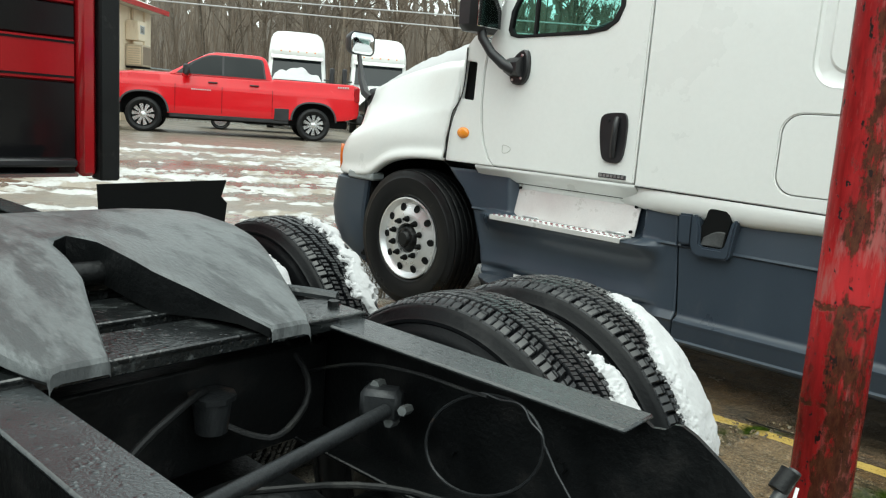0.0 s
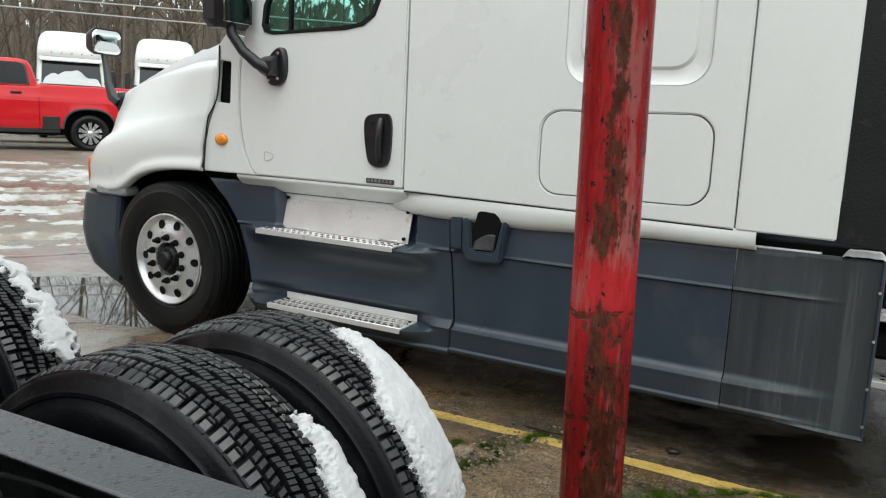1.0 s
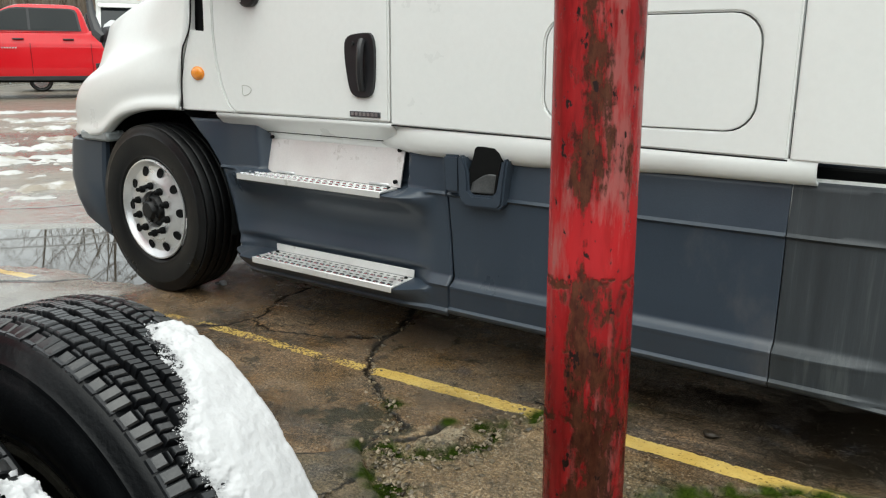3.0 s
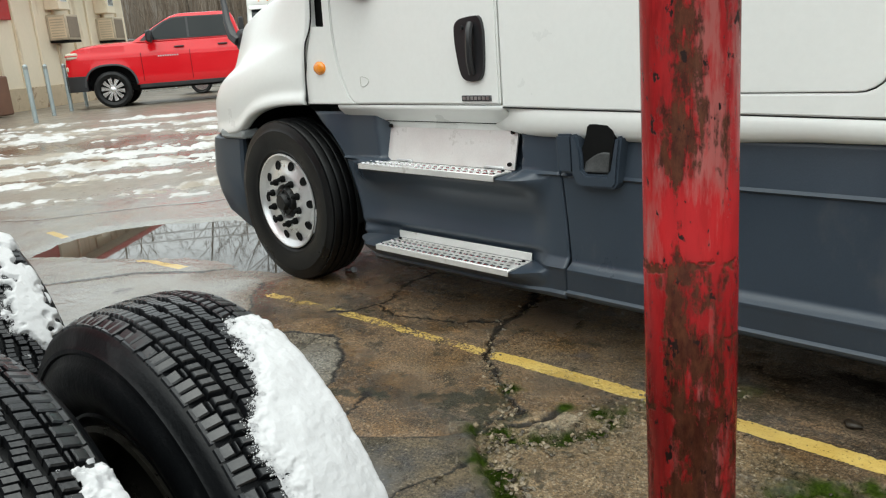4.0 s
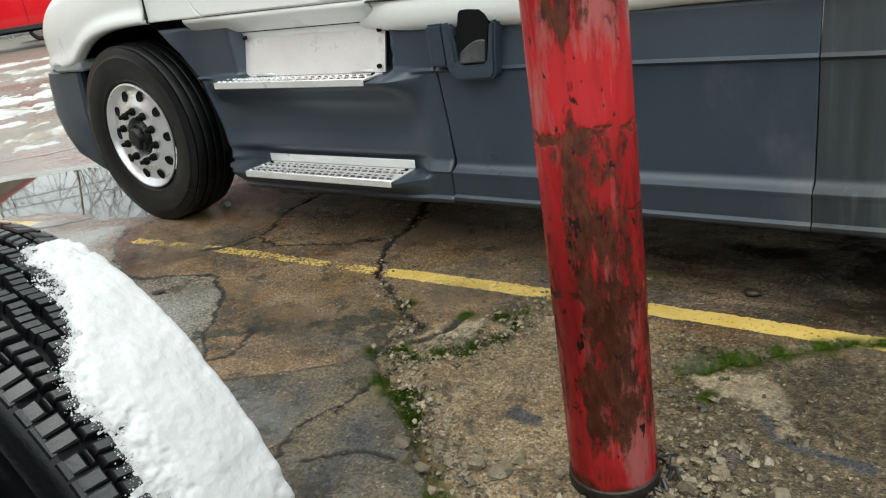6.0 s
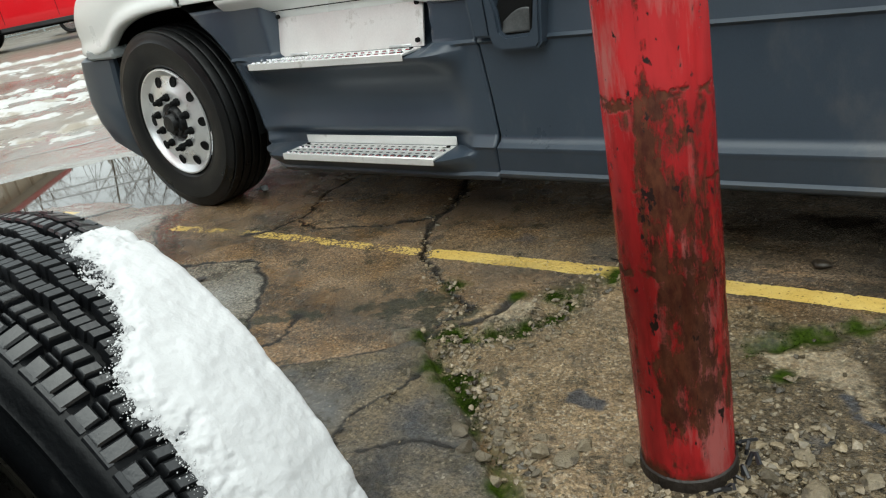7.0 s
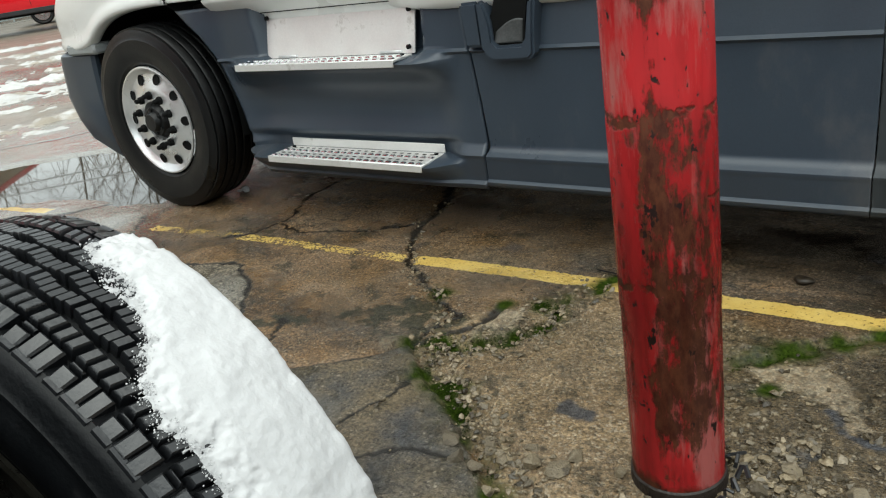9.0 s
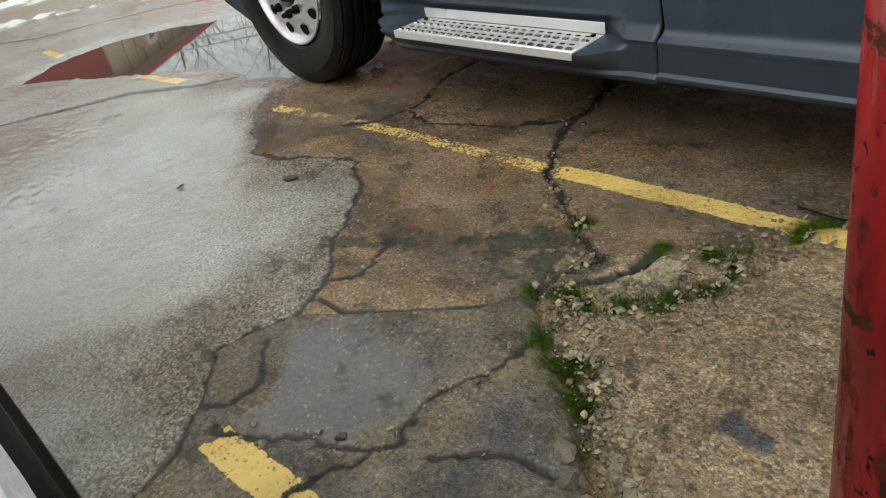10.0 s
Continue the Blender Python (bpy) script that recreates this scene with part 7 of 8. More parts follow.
part("cabin", Mesh().loft([[(x, y, z) for x, y in rounded(x0, -w_, x1, w_, min(0.14, w_ * 0.45), 5)] for z, x0, x1, w_ in GREEN]), red_paint, pickup, "", 50)
for s in (-1, 1):
    def side_pane(pts, name, mat, off, label=""):
        part(name, Mesh().loft([[(x, s * (green_y(z) + o), z) for x, z in pts] for o in (off - 0.006, off)]), mat, pickup, label)
    side_pane([(1.20, 1.462), (3.30, 1.462), (3.17, 1.58), (2.96, 1.74), (2.75, 1.86), (2.58, 1.93), (2.42, 1.952), (1.42, 1.945), (1.30, 1.92), (1.26, 1.85)], "window_trim", black_plastic, 0.018)
    side_pane([(2.25, 1.485), (3.16, 1.485), (3.05, 1.60), (2.88, 1.74), (2.70, 1.85), (2.54, 1.91), (2.25, 1.928)], "front_window", privacy_glass, 0.026, "dark tinted side glass")
    side_pane([(1.25, 1.485), (2.20, 1.485), (2.20, 1.928), (1.44, 1.922), (1.35, 1.90), (1.30, 1.84)], "rear_window", privacy_glass, 0.026, "dark tinted side glass")
    for x in (1.48, 2.46):
        part("door_handle", Mesh().box((x - 0.11, s * 0.965, 1.265), (x + 0.11, s * 1.005, 1.302), 0.012), black_plastic, pickup, "black door handle")
    for x in (1.03, 2.235, 3.32):
        part("door_seam", Mesh().box((x, s * 0.940, 0.56), (x + 0.010, s * 0.9965, 1.20)), matte_black, pickup)
    mm = Mesh().box((3.00, s * 1.03, 1.42), (3.14, s * 1.25, 1.68), 0.035).box((3.03, s * 0.93, 1.40), (3.11, s * 1.12, 1.46), 0.02)
    mi = part("side_mirror", mm, black_plastic, pickup, "black side mirror with a red cap")
    part("cap", Mesh().box((3.06, s * 1.02, 1.37), (3.16, s * 1.20, 1.47), 0.03), red_paint, mi)
    part("step_panel", Mesh().box((0.60, s * 0.90, 0.46), (1.00, s * 1.002, 0.80), 0.03), black_plastic, pickup, "black lower bed step")
    part("sill", Mesh().box((0.62, s * 0.86, 0.40), (3.46, s * 0.985, 0.515), 0.02), black_plastic, pickup)
    for x in AXLES:
        fl = Mesh()
        fl.loft([[(px_, s * (0.985 + 0.02), pz_ - 0.002), (px_, s * (0.985 + 0.030), pz_ + 0.008), (px_ + ox, s * (0.985 + 0.026), pz_ + oz), (px_ + ox, s * 0.985, pz_ + oz)]
                 for px_, pz_, ox, oz in [(x + 0.545 * math.copysign(abs(math.cos(a)) ** (2 / 2.6), math.cos(a)), 0.42 + 0.535 * math.sin(a) ** (2 / 2.6), 0.042 * math.cos(a), 0.042 * math.sin(a)) for a in span(radians(6), radians(174), 24)]])
        part("fender_flare", fl, flare_grey, pickup)
    for k in range(9):
        part("letter_bar", Mesh().box((2.92 - k * 0.052, s * 0.985, 1.085), (2.955 - k * 0.052, s * 0.998, 1.112)), alloy, pickup)
    for k in range(5):
        part("letter_bar", Mesh().box((-0.62 - k * 0.06, s * 0.955, 1.385), (-0.58 - k * 0.06, s * 0.972, 1.425)), alloy, pickup)
    part("tail_lamp", Mesh().box((-1.15, s * 0.80, 1.06), (-1.00, s * 0.972, 1.43), 0.02), tail_red, pickup)
    lamp = part("head_lamp", Mesh().box((4.66, s * 0.66, 1.14), (4.93, s * 0.955, 1.285), 0.03), lamp_clear, pickup)
    part("lamp_brow", Mesh().box((4.68, s * 0.66, 1.205), (4.945, s * 0.962, 1.23), 0.006), red_paint, lamp)
    part("fog_lamp", Mesh().box((4.86, s * 0.66, 0.88), (4.965, s * 0.90, 0.99), 0.02), lamp_clear, pickup)
part("bed_cover", Mesh().box((-1.02, -0.80, 1.40), (1.0, 0.80, 1.50), 0.01), matte_black, pickup)
part("rear_bumper", Mesh().box((-1.26, -0.95, 0.52), (-1.08, 0.95, 0.76), 0.04), black_plastic, pickup)
part("front_bumper", Mesh().loft([[(x, y, z) for y, z in ((-w_, 0.42), (-w_, 0.76), (-w_ * 0.8, 0.80), (w_ * 0.8, 0.80), (w_, 0.76), (w_, 0.42))] for x, w_ in ((4.56, 0.995), (4.80, 0.985), (4.96, 0.93), (5.03, 0.80))]), black_plastic, pickup, "", 30)
part("grille", Mesh().box((4.88, -0.64, 0.82), (4.985, 0.64, 1.20), 0.02), matte_black, pickup)
part("windscreen", Mesh().loft([[(3.42, s * 0.80, 1.50), (2.72, s * 0.68, 1.93), (2.70, s * 0.68, 1.91), (3.38, s * 0.80, 1.48)] for s in (-1, 1)]), privacy_glass, pickup)
part("underbody", Mesh().box((-0.9, -0.7, 0.36), (4.5, 0.7, 0.56), 0.02), matte_black, pickup)
for x in AXLES:
    part("wheel_well", Mesh().box((x - 0.62, -0.68, 0.42), (x + 0.62, 0.68, 1.06), 0.02), matte_black, pickup)


def car_wheel(m, parent, R=0.42, w=0.27, spokes=10, rim_r=0.27, name="wheel"):
    tyre = part(name, Mesh().lathe(round_profile(R, w, rim_r), 40), black_rubber, parent, "black road tyre")
    tyre.matrix_basis = m
    dish = part("rim", Mesh().lathe([(rim_r + 0.004, -w * 0.42), (rim_r - 0.012, -w * 0.45), (rim_r - 0.03, -w * 0.36), (rim_r - 0.04, -w * 0.1), (0.0, -w * 0.08)], 36), matte_black, tyre)
    for k in range(spokes):
        a = 2 * math.pi * k / spokes
        q = Matrix.Rotation(a, 4, "Y")
        sp = Mesh().loft([[tuple(q @ Vector(p)) for p in ((-0.020, -w * 0.42, 0.05), (0.020, -w * 0.42, 0.05), (0.020, -w * 0.3, 0.05), (-0.018, -w * 0.3, 0.05))], [tuple(q @ Vector(p)) for p in ((-0.050, -w * 0.43, rim_r - 0.004), (0.050, -w * 0.43, rim_r - 0.004), (0.050, -w * 0.3, rim_r - 0.004), (-0.050, -w * 0.3, rim_r - 0.01))]])
        part("spoke", sp, bright_alloy, tyre)
    part("hub", Mesh().lathe([(0.0, -w * 0.47), (0.05, -w * 0.46), (0.07, -w * 0.40), (0.07, -w * 0.2)], 20), alloy, tyre)
    return tyre


w0 = car_wheel(Matrix.Translation((0.0, 0.86, 0.42)) @ Matrix.Rotation(math.pi, 4, "Z"), pickup)
for x, y in ((4.04, 0.86), (0.0, -0.86), (4.04, -0.86)):
    copy_thing(w0, Matrix.Translation((x, y, 0.42)) @ Matrix.Rotation(0.2 * x, 4, "Y") @ (Matrix.Rotation(math.pi, 4, "Z") if y > 0 else Matrix.Identity(4)))

# dark car behind the pickup
sedan = thing("parked_car", "black car parked behind the red pickup", "car", Matrix.Translation((-22.8, 16.6, 0.38)) @ Matrix.Rotation(math.atan2(-2.5, -1.4), 4, "Z"))
car_line = [(-0.95, 0.45), (-0.95, 0.85), (-0.4, 0.92), (0.2, 1.30), (1.4, 1.36), (2.2, 0.98), (3.4, 0.82), (3.55, 0.5), (3.4, 0.3)] + [(2.8 + 0.36 * math.cos(a), 0.33 + 0.36 * math.sin(a)) for a in span(0.1, 3.04, 8)] + [(2.0, 0.24), (0.8, 0.24)] + [(0.36 * math.cos(a), 0.33 + 0.36 * math.sin(a)) for a in span(0.1, 3.04, 8)]
part("body", Mesh().slab(car_line, 1, -0.85, 0.85), black_gloss, sedan, "", 38, 0.04)
w1 = car_wheel(Matrix.Translation((0.0, 0.76, 0.33)) @ Matrix.Rotation(math.pi, 4, "Z"), sedan, 0.33, 0.22, 14, 0.235)
for x, y in ((2.8, 0.76), (0.0, -0.76), (2.8, -0.76)):
    copy_thing(w1, Matrix.Translation((x, y, 0.33)) @ (Matrix.Rotation(math.pi, 4, "Z") if y > 0 else Matrix.Identity(4)))

# ================= parked white semis with snow =================


def parked_semi(m):
    semi = thing("parked_semi", "white semi truck with snow heaped on the windscreen", "truck", m, "white semis parked in the yard")
    # sleeper and roof: rounded rings from the floor up, the roof swept back
    levels = [(0.90, -2.6, 0.42, 1.21, 0.10), (2.00, -2.6, 0.42, 1.22, 0.14), (2.30, -2.6, 0.30, 1.21, 0.16), (2.95, -2.6, 0.06, 1.17, 0.20), (3.08, -2.6, 0.16, 1.17, 0.26), (3.35, -2.6, 0.10, 1.15, 0.30), (3.70, -2.6, -0.06, 1.09, 0.34), (3.90, -2.58, -0.24, 1.00, 0.36), (4.02, -2.5, -0.48, 0.86, 0.36), (4.07, -2.3, -0.85, 0.60, 0.3)]
    cab = Mesh().loft([[(x, y, z) for x, y in rounded(x0, -w_, x1, w_, r_, 5)] for z, x0, x1, w_, r_ in levels])
    part("cab", cab, white_paint, semi, "", 50)
    part("windscreen", Mesh().loft([[(0.50, y, 2.02), (0.42, y * 0.99, 2.22), (0.10, y * 0.955, 2.90), (0.06, y * 0.95, 2.90), (0.38, y * 0.98, 2.02)] for y in (-1.04, -0.6, 0, 0.6, 1.04)]), dark_glass, semi, "dark windscreen")
    part("sun_visor", Mesh().loft([[(0.10, y, 2.90), (0.26, y * 0.98, 2.86), (0.27, y * 0.98, 2.90), (0.14, y, 3.02)] for y in (-1.08, -0.6, 0, 0.6, 1.08)]), white_paint, semi)
    part("hood", Mesh().loft([[(x, y, z) for y, z in ((-w_, 1.0), (-w_, h_ - 0.25), (-w_ * 0.7, h_), (0, h_ + 0.05), (w_ * 0.7, h_), (w_, h_ - 0.25), (w_, 1.0))] for x, w_, h_ in ((0.3, 1.15, 2.0), (1.0, 1.1, 1.9), (1.7, 1.0, 1.7), (1.95, 0.85, 1.4))], False), white_paint, semi)
    part("grille", Mesh().box((1.85, -0.6, 0.7), (1.99, 0.6, 1.5), 0.03), matte_black, semi)
    part("bumper", Mesh().box((1.6, -1.2, 0.35), (2.05, 1.2, 0.8), 0.06), matte_black, semi)
    for s in (-1, 1):
        mi = part("side_mirror", Mesh().box((0.30, s * 1.36, 1.95), (0.44, s * 1.56, 2.62), 0.04), black_plastic, semi, "black side mirror")
        part("mirror_arm", Mesh().cyl((0.34, s * 1.1, 2.1), (0.36, s * 1.42, 2.1), 0.03), black_plastic, mi)
        part("side_window", Mesh().box((-0.75, s * 1.185, 2.05), (0.02, s * 1.222, 2.75), 0.01), dark_glass, semi)
        part("wheel", Mesh().lathe(round_profile(0.5, 0.28, 0.0), 28, Matrix.Translation((1.15, s * 1.03, 0.5))), black_rubber, semi)
        part("fairing_skirt", Mesh().box((-2.6, s * 1.16, 0.3), (0.4, s * 1.22, 1.0), 0.02), skirt_plastic, semi)
    for k in range(5):
        part("cab_light", Mesh().box((0.13, -0.7 + k * 0.35, 3.16), (0.19, -0.64 + k * 0.35, 3.20), 0.01), amber, semi)
    return semi


def aim(x, y, z, tx, ty):
    return Matrix.Translation((x, y, z)) @ Matrix.Rotation(math.atan2(ty - y, tx - x), 4, "Z")


semi_a = parked_semi(aim(-27.75, 19.75, 0.38, -7.0, 6.0))
semi_b = copy_thing(semi_a, aim(-25.7, 22.55, 0.38, -5.5, 7.0))
for sm, seed in ((semi_a, 1), (semi_b, 9)):
    def heap(u, v):
        y = -1.0 + 2.0 * v
        top = 2.22 + 0.22 * noise.noise(Vector((v * 4, seed, 0))) + 0.28 * math.exp(-((v - 0.5) / 0.28) ** 2)
        x, z = 0.66 + 0.45 * (1 - u), 1.98 + (top - 1.98) * u
        x -= 0.30 * u * (top - 1.98)
        return (x + 0.05 * noise.noise(Vector((u * 5, v * 7, seed))), y * (1.0 - 0.1 * u), z)
    hp = Mesh().grid(heap, span(0, 1, 12), span(0, 1, 30))
    hp.grid(lambda u, v: (0.7 + 1.1 * u, -1.0 + 2.0 * v, 2.02 - 0.22 * u + 0.04 * noise.noise(Vector((u * 6, v * 9, seed))) - 0.12 * abs(2 * v - 1) ** 3), span(0, 1, 12), span(0, 1, 20))
    hob = part("snow_heap", hp, snow, None, "", 180)
    hob.matrix_world = sm.matrix_world
    tagged(hob, "snow heaped against a truck windscreen", "snow", "snow on the parked semis")

# ================= beige building =================
W0, W1 = Vector((-14.9, -1.58, 0)), Vector((-29.54, 14.2, 0))
wdir = (W1 - W0).normalized()
WALL = Matrix.Translation((W0.x, W0.y, 0.3)) @ Matrix.Rotation(math.atan2(wdir.y, wdir.x), 4, "Z") @ Matrix.Scale(1.15, 4)
wlen = (W1 - W0).length / 1.15
beige = material("beige_siding", (0.84, 0.74, 0.57), 0.7, 0, 0.06, 1.2, 40, 0.1, (0.66, 0.54, 0.38), 0.18, 1.2, streak=(1, 1, 0.25))
trim_tan = material("tan_trim", (0.70, 0.58, 0.42), 0.7, 0, 0.1, 2, 40, 0.1)
brown_paint = material("brown_paint", (0.20, 0.105, 0.070), 0.6, 0, 0.15, 3, 50, 0.1)
house = thing("yard_building", "beige metal-sided building with window air conditioners", "building", WALL)
part("wall", Mesh().box((0, 0.0, 0), (wlen, 8.0, 3.56), 0.02), beige, house)


def along(px, py):
    """How far along the wall a place lies."""
    return (Vector((px, py, 0)) - Vector((W0.x, W0.y, 0))).dot(wdir) / 1.15


part("base_course", Mesh().box((0, -0.04, 0), (wlen + 0.02, 0.0, 0.62), 0.01), material("stained_base", (0.56, 0.45, 0.31), 0.75, 0, 0.12, 2, 40, 0.1, (0.24, 0.16, 0.10), 0.3, 2), house)
roof_metal = material("roof_metal", (0.62, 0.60, 0.55), 0.45, 0.2, 0.08, 2, 40, 0.05, (0.45, 0.42, 0.36), 0.2, 2)
fascia_red = material("fascia_red", (0.42, 0.018, 0.018), 0.4, 0, 0.1, 2, 40, 0.05)
part("roof", Mesh().slab([(-0.55, 3.56), (-0.55, 3.68), (4.0, 5.1), (8.5, 3.68), (8.5, 3.56)], 0, -0.3, wlen + 0.04), roof_metal, house)
part("fascia", Mesh().box((-0.3, -0.60, 3.52), (wlen + 0.05, -0.553, 3.68), 0.008), fascia_red, house, "red painted eave board")
part("sign_band", Mesh().box((0.2, -0.10, 2.25), (along(-24.44, 8.71), -0.072, 3.30), 0.01), fascia_red, house, "plain red sign band on the wall")
for k in range(int(wlen / 0.95) + 1):
    part("batten", Mesh().box((k * 0.95, -0.07, 0.0), (k * 0.95 + 0.10, -0.002, 3.54), 0.012), trim_tan if k % 3 == 0 else beige, house)


for d in (along(-26.05, 10.45), along(-28.2, 12.8)):
    ac = part("air_conditioner", Mesh().box((d - 0.33, -0.55, 1.76), (d + 0.33, -0.005, 2.42), 0.02), material("ac_tan", (0.50, 0.42, 0.31), 0.55) if "ac_tan" not in bpy.data.materials else bpy.data.materials["ac_tan"], house, "tan window air conditioner")
    part("side_louvre", Mesh().box((d - 0.338, -0.50, 1.82), (d - 0.328, -0.08, 2.36)), trim_tan, ac)
    for k in range(7):
        part("slat", Mesh().box((d - 0.346, -0.47, 1.86 + k * 0.07), (d - 0.338, -0.11, 1.885 + k * 0.07)), bpy.data.materials["ac_tan"], ac)
    part("front_louvre", Mesh().box((d - 0.27, -0.562, 1.82), (d + 0.27, -0.548, 2.36)), material("louvre_brown", (0.24, 0.19, 0.14), 0.6) if "louvre_brown" not in bpy.data.materials else bpy.data.materials["louvre_brown"], ac)
    part("vent_box", Mesh().box((d - 0.30, -0.40, 2.55), (d + 0.30, -0.005, 3.15), 0.02), beige, house)
    vt = part("vent_grille", Mesh().box((d - 0.16, -0.412, 2.76), (d + 0.16, -0.400, 3.02)), white_metal, house)
    for k in range(4):
        part("slot", Mesh().box((d - 0.13 + k * 0.075, -0.416, 2.79), (d - 0.10 + k * 0.075, -0.411, 2.99)), matte_black, vt)
    part("bracket", Mesh().box((d - 0.33, -0.54, 1.70), (d + 0.33, -0.02, 1.76), 0.005), matte_black, house)
dd = along(-22.5, 6.62)
part("door", Mesh().box((dd - 1.3, -0.06, 0.2), (dd + 0.15, -0.005, 2.3), 0.01), brown_paint, house, "brown painted door")
stp = thing("door_step", "brown painted landing with a boarded side beside a building", "step", WALL)
part("landing", Mesh().box((dd - 1.6, -1.0, 0.1), (dd + 0.35, -0.1, 0.95), 0.03), brown_paint, stp)
for k in range(7):
    part("side_board", Mesh().box((dd - 1.58 + k * 0.24, -0.97, 0.952), (dd - 1.36 + k * 0.24, -0.93, 1.62), 0.008), brown_paint, stp)
galv = material("galvanised", (0.36, 0.42, 0.43), 0.45, 0.4, 0.12, 6, 60, 0.1, (0.25, 0.26, 0.25), 0.2, 8)
bollard = None
for x, y in ((-17.75, 6.89), (-19.83, 7.95), (-21.2, 8.84), (-23.0, 9.9)):
    if bollard is None:
        bollard = thing("bollard", "thin galvanised steel bollard beside a building", "bollard", None, "bollards along the building")
        part("pipe", Mesh().cyl((0, 0, -0.2), (0, 0, 1.12), 0.05, None, 14), galv, bollard)
        part("cap", Mesh().lathe([(0.0, 0.04), (0.03, 0.035), (0.05, 0.0)], 14, Matrix.Translation((0, 0, 1.12)) @ Matrix.Rotation(radians(90), 4, "X")), galv, bollard)
        bollard.location = (x, y, 0.43)
    else:
        copy_thing(bollard, Matrix.Translation((x, y, 0.43)))

# ================= fence, cables, woods =================
fence = thing("chain_fence", "galvanised chain-link fence with a small yellow sign", "fence")
F0, F1 = Vector((-30.3, 14.5, 0.35)), Vector((-42.0, 34.7, 0.4))
fd = (F1 - F0).normalized()
for k in range(11):
    p = F0 + fd * k * 2.7
    part("post", Mesh().cyl(p, p + Vector((0, 0, 2.1)), 0.035, None, 8), galv, fence)
for z in (0.12, 1.1, 2.05):
    part("rail", Mesh().cyl(F0 + Vector((0, 0, z)), F0 + fd * 27 + Vector((0, 0, z)), 0.022, None, 6), galv, fence)
wires = Mesh()
for k in range(150):
    for s in (1, -1):
        a = F0 + fd * (k * 0.16) + Vector((0, 0, 0.1))
        b = a + fd * (2.0 * s) + Vector((0, 0, 2.0))
        if s < 0:
            a, b = a + fd * 2, b + fd * 2
        wires.cyl(a, b, 0.006, None, 3, False)
wo = part("wire_mesh", wires, galv, fence)
wo["kind"] = "stuff"
sg = F0 + fd * 1.9
part("sign", Mesh().box((-0.22, -0.02, 1.55), (0.22, 0.0, 1.85), 0.004, Matrix.Translation((sg.x, sg.y, 0.5)) @ Matrix.Rotation(math.atan2(fd.y, fd.x), 4, "Z") @ Matrix.Translation((0, -0.05, 0))), material("sign_yellow", (0.75, 0.55, 0.03), 0.5), fence, "yellow warning sign")

cable_mat = material("cable_grey", (0.42, 0.42, 0.42), 0.4)
for a, b, sag in (((-34.5, 4.0, 4.8), (-10.0, 36.6, 4.92), 0.18), ((-34.5, 4.2, 5.0), (-10.0, 36.6, 5.62), 0.2)):
    a, b = Vector(a), Vector(b)
    pts = [a.lerp(b, t) - Vector((0, 0, sag * 4 * t * (1 - t))) for t in span(0, 1, 24)]
    tagged(part("power_line", Mesh().tube(pts, 0.026, 6), cable_mat, None), "thin grey overhead power cable before bare woods", "cable", "overhead cables")

bark = material("bark", (0.105, 0.082, 0.060), 0.85, 0, 0.3, 3, 30, 0.4, (0.16, 0.14, 0.11), 0.3, 4, random_tint=0.35)
twig = material("twig", (0.115, 0.086, 0.062), 0.85, 0, 0.3, 2, 20, 0.2, random_tint=0.35)


def bare_tree(seed, height):
    rng = random.Random(seed)
    trunk, crown = Mesh(), Mesh()

    def limb(mesh, p, d, length, r, depth):
        pts, rr = [p], [r]
        n = 4 if depth else 7
        for k in range(n):
            d = (d + Vector((rng.uniform(-1, 1), rng.uniform(-1, 1), rng.uniform(-0.3, 0.6))) * (0.16 if depth else 0.06)).normalized()
            p = p + d * length / n
            pts.append(p)
            rr.append(r * (1 - 0.8 * (k + 1) / n))
        mesh.tube(pts, rr, 6 if depth == 0 else (4 if depth == 1 else 3))
        if depth < 3:
            count = (11, 6, 4)[depth]
            for k in range(count):
                t = rng.uniform(0.3 if depth == 0 else 0.2, 1.0)
                i = min(n - 1, int(t * n))
                q = pts[i].lerp(pts[i + 1], t * n - i if t < 1 else 1)
                a = rng.uniform(0, 2 * math.pi)
                side = (d.orthogonal().normalized() * math.cos(a) + d.cross(d.orthogonal().normalized()) * math.sin(a))
                nd = (d * rng.uniform(0.35, 1.0) + side * rng.uniform(0.5, 1.0)).normalized()
                limb(crown, q, nd, length * rng.uniform(0.28, 0.5) * (1.25 - 0.5 * t), max(0.012, rr[i] * 0.45), depth + 1)

    limb(trunk, Vector((0, 0, -0.3)), Vector((rng.uniform(-0.06, 0.06), rng.uniform(-0.06, 0.06), 1)).normalized(), height, height * 0.013, 0)
    return trunk, crown


rng = random.Random(77)
kinds = []
for k in range(6):
    tm, cm = bare_tree(100 + k, rng.uniform(12, 17))
    tr = thing("bare_tree", "leafless winter tree at the edge of the woods", "tree", Matrix.Translation((-40, 20 + k, 0.5)), "bare trees behind the yard")
    part("trunk", tm, bark, tr)
    part("crown", cm, twig, tr)
    kinds.append(tr)
for k in range(170):
    ang = radians(rng.uniform(8, 100))
    dist = rng.uniform(41, 78)
    x, y = -math.sin(ang) * dist, math.cos(ang) * dist
    if ang > radians(68) and dist < 50:
        continue
    m = Matrix.Translation((x, y, 0.45)) @ Matrix.Rotation(rng.uniform(0, 6.28), 4, "Z") @ Matrix.Scale(rng.uniform(0.6, 0.95), 4)
    if k < 6:
        kinds[k].matrix_world = m
    else:
        c = copy_thing(kinds[k % 6], m)
        c.matrix_basis = m
brush = Mesh()
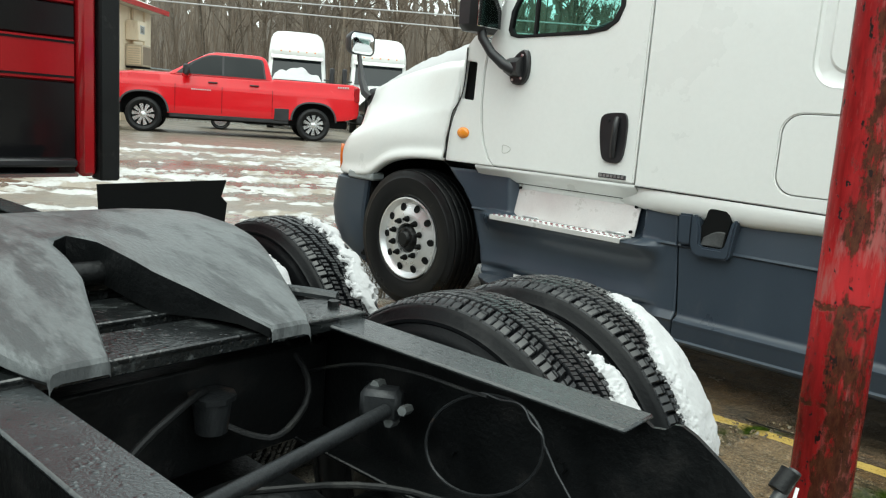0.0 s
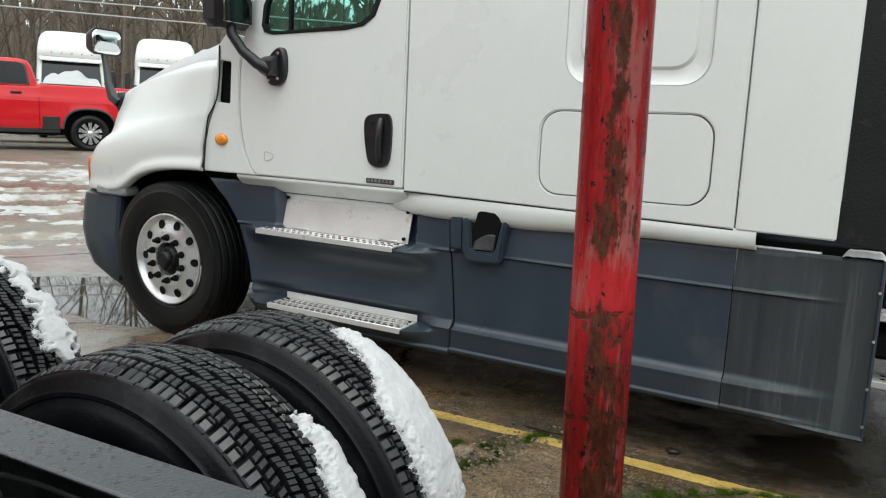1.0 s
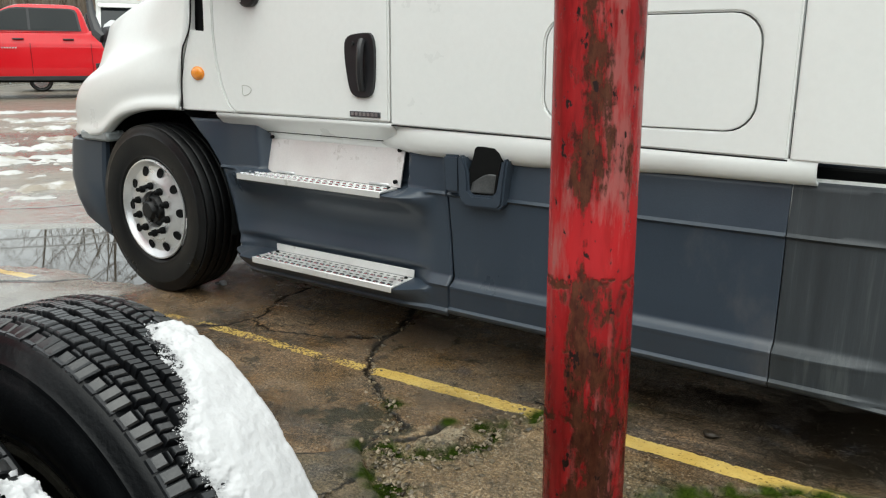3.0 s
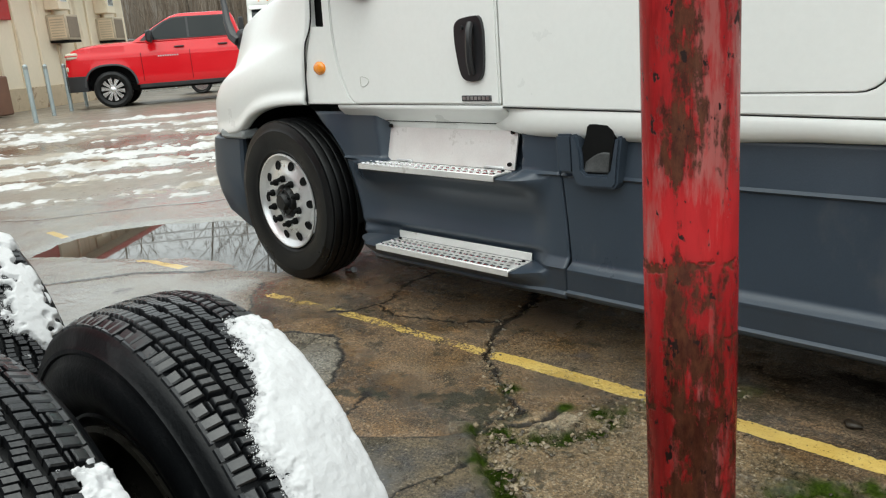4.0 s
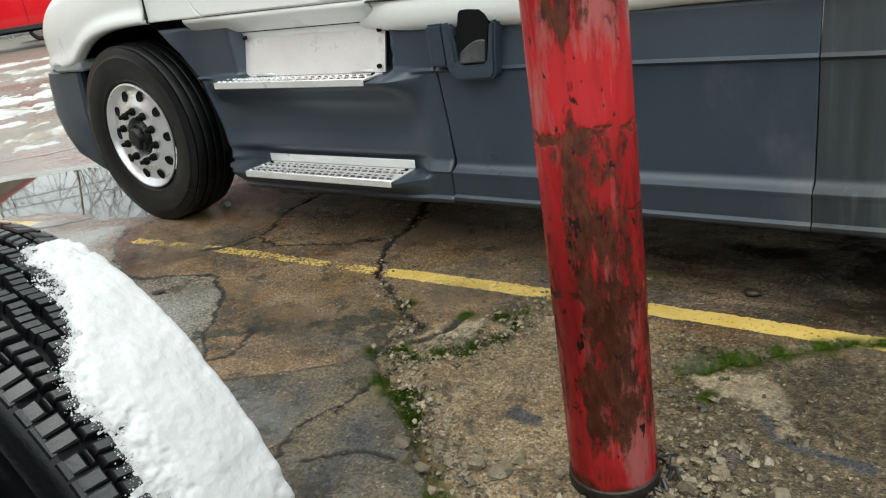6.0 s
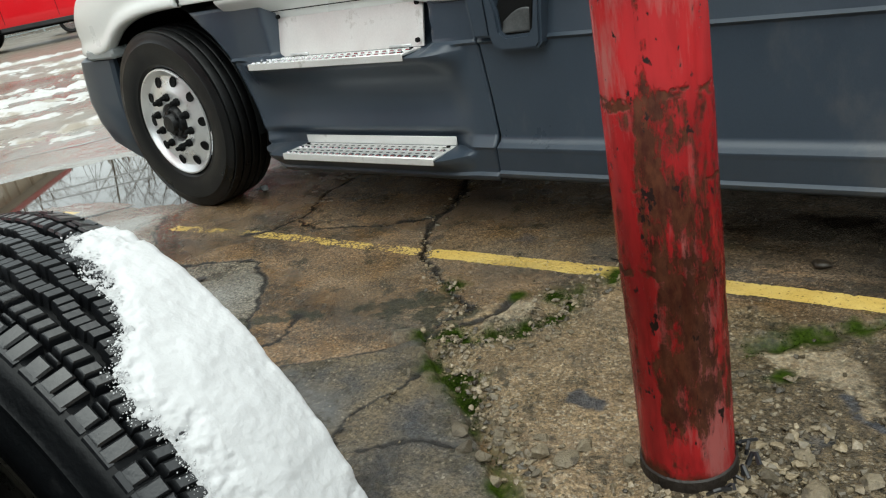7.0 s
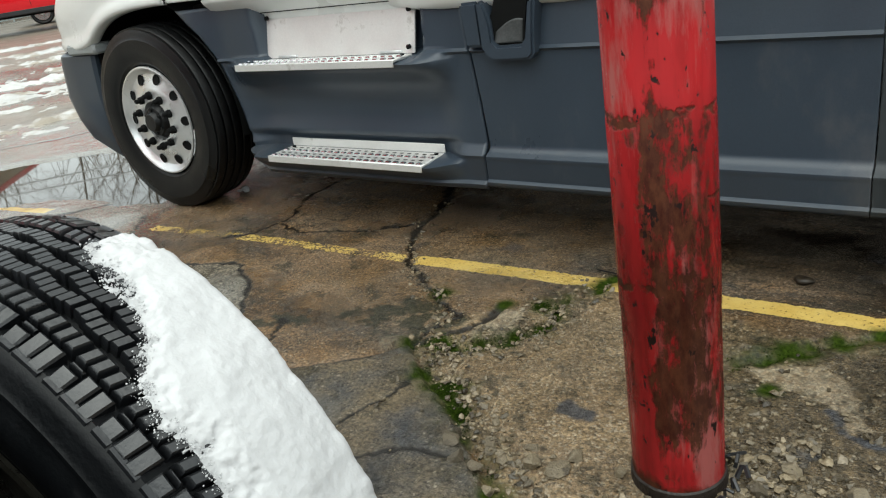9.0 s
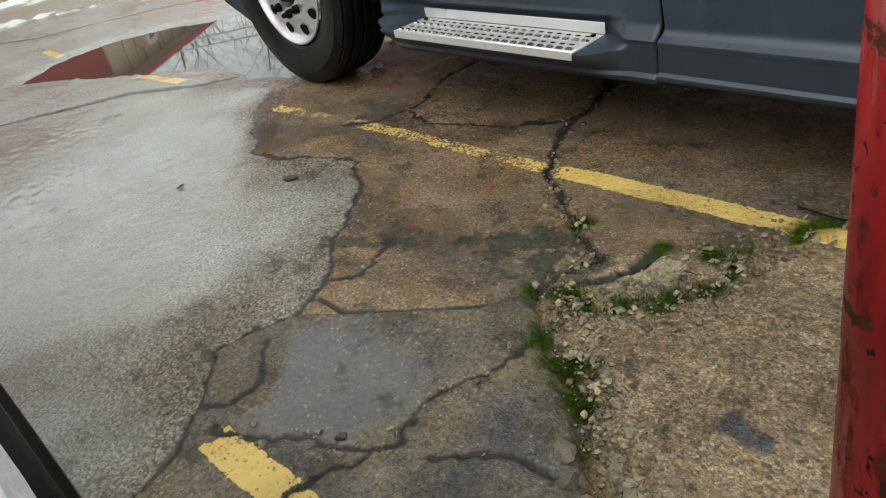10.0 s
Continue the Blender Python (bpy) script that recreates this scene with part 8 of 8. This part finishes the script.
for k in range(5200):
    ang = radians(rng.uniform(10, 96))
    dist = rng.uniform(40, 82)
    x, y = -math.sin(ang) * dist, math.cos(ang) * dist
    h = rng.uniform(1.2, 7.5)
    lean = Vector((rng.uniform(-0.25, 0.25) * h, rng.uniform(-0.25, 0.25) * h, h))
    b = Vector((x, y, 0.4))
    brush.tube([b, b + lean * 0.5 + Vector((rng.uniform(-0.2, 0.2), rng.uniform(-0.2, 0.2), 0)), b + lean], [0.035, 0.024, 0.008], 3)
tagged(part("underbrush", brush, twig, None), "tangle of bare brown brush and saplings", "brush", kind="stuff")

far_wood = material("far_woods", (0.16, 0.132, 0.105), 0.95, 0, 0.35, 0.9, 6, 0.0, (0.20, 0.175, 0.15), 0.35, 0.7, streak=(1, 1, 0.12))
bd = Mesh()
# the nearer rear stretch is unseen, added to darken horizon reflections
def ring_radius(u):
    return 88 - 34 * smooth(0.40, 0.50, u) * (1 - smooth(0.88, 0.97, u))


bd.grid(lambda u, v: (-math.sin(radians(-10 + 360 * u)) * ring_radius(u), math.cos(radians(-10 + 360 * u)) * ring_radius(u), -1 + v * (15.5 - 3 * smooth(0.40, 0.50, u) * (1 - smooth(0.88, 0.97, u)) + 0.8 * noise.noise(Vector((u * 90, 0, 0))) + 1.6 * noise.noise(Vector((u * 2000, 3, 0))))), span(0, 1, 4000), span(0, 1, 3))
fw_n, fw_l = far_wood.node_tree.nodes, far_wood.node_tree.links
fw_tc, fw_map, fw_noise, fw_sep, fw_ramp, fw_cmp = [fw_n.new("ShaderNode" + k) for k in ("TexCoord", "Mapping", "TexNoise", "SeparateXYZ", "MapRange", "Math")]
fw_map.inputs["Scale"].default_value = (1, 1, 0.5)
fw_noise.inputs["Scale"].default_value, fw_noise.inputs["Detail"].default_value = 1.6, 12
fw_l.new(fw_tc.outputs["Object"], fw_map.inputs["Vector"])
fw_l.new(fw_map.outputs["Vector"], fw_noise.inputs["Vector"])
fw_l.new(fw_tc.outputs["Object"], fw_sep.inputs["Vector"])
fw_ramp.inputs["From Min"].default_value, fw_ramp.inputs["From Max"].default_value = 8.5, 15.5
fw_ramp.inputs["To Min"].default_value, fw_ramp.inputs["To Max"].default_value = 0.24, 0.55
fw_l.new(fw_sep.outputs["Z"], fw_ramp.inputs["Value"])
fw_cmp.operation = "GREATER_THAN"
fw_l.new(fw_noise.outputs["Fac"], fw_cmp.inputs[0])
fw_l.new(fw_ramp.outputs["Result"], fw_cmp.inputs[1])
fw_l.new(fw_cmp.outputs[0], fw_n["Principled BSDF"].inputs["Alpha"])
tagged(part("backdrop_woods", bd, far_wood, None), "hazy brown wall of distant bare woods, closed behind by an unseen light screen", "woods", kind="structure")

# ================= slush on the far yard =================
e1, e2 = Vector((-0.507, -0.862, 0)), Vector((-0.862, 0.507, 0))
A, B = np.meshgrid(np.arange(-11, 10, 0.05), np.arange(8.4, 18.6, 0.038), indexing="ij")
SX, SY = e1.x * A + e2.x * B + 0.0, e1.y * A + e2.y * B + 1.0
BW = B + 0.35 * (value_noise(A * 0.45, B * 0.5, 70, 3) - 0.5)
band = 0.55 * value_noise(A * 0.11 + 3, BW * 1.9, 71, 2) + 0.45 * value_noise(A * 0.7, BW * 2.4, 73, 3)
lump = 0.5 * value_noise(A * 3.6, B * 5.0, 83, 4) + 0.5 * value_noise(A * 9.0, B * 10.0, 85, 2)
cover = (band - 0.625) * 0.42 + (lump - 0.5) * 0.25
cover -= 0.05 * np.clip((11.0 - B) / 2.0, 0, 1.5) + 0.06 * np.clip((B - 16.5) / 1.5, 0, 2)
SZ = rise(SX, SY) + 0.052 * np.maximum(np.tanh(cover * 14), -0.6) * (0.10 + 1.6 * value_noise(A * 8, B * 9, 91, 3)) + 0.006
na, nb = A.shape
si = np.arange(na * nb).reshape(na, nb)
wide = cover > -0.035
ok = wide[:-1, :-1] | wide[1:, 1:] | wide[1:, :-1] | wide[:-1, 1:]
sq = np.stack([si[:-1, :-1], si[1:, :-1], si[1:, 1:], si[:-1, 1:]], -1)[ok]
used, inverse = np.unique(sq.ravel(), return_inverse=True)
slush = Mesh()
slush.v = [tuple(p) for p in np.stack([SX, SY, SZ], -1).reshape(-1, 3)[used].tolist()]
slush.f = [tuple(q) for q in inverse.reshape(-1, 4).tolist()]
slush_mat = material("slush", (0.50, 0.495, 0.48), 0.5, 0, 0.12, 2, 30, 0.5, (0.30, 0.26, 0.21), 0.45, 1.4)
tagged(part("slush_patches", slush, slush_mat, None, "", 180), "ridges of dirty melting snow on wet concrete", "snow", kind="stuff")
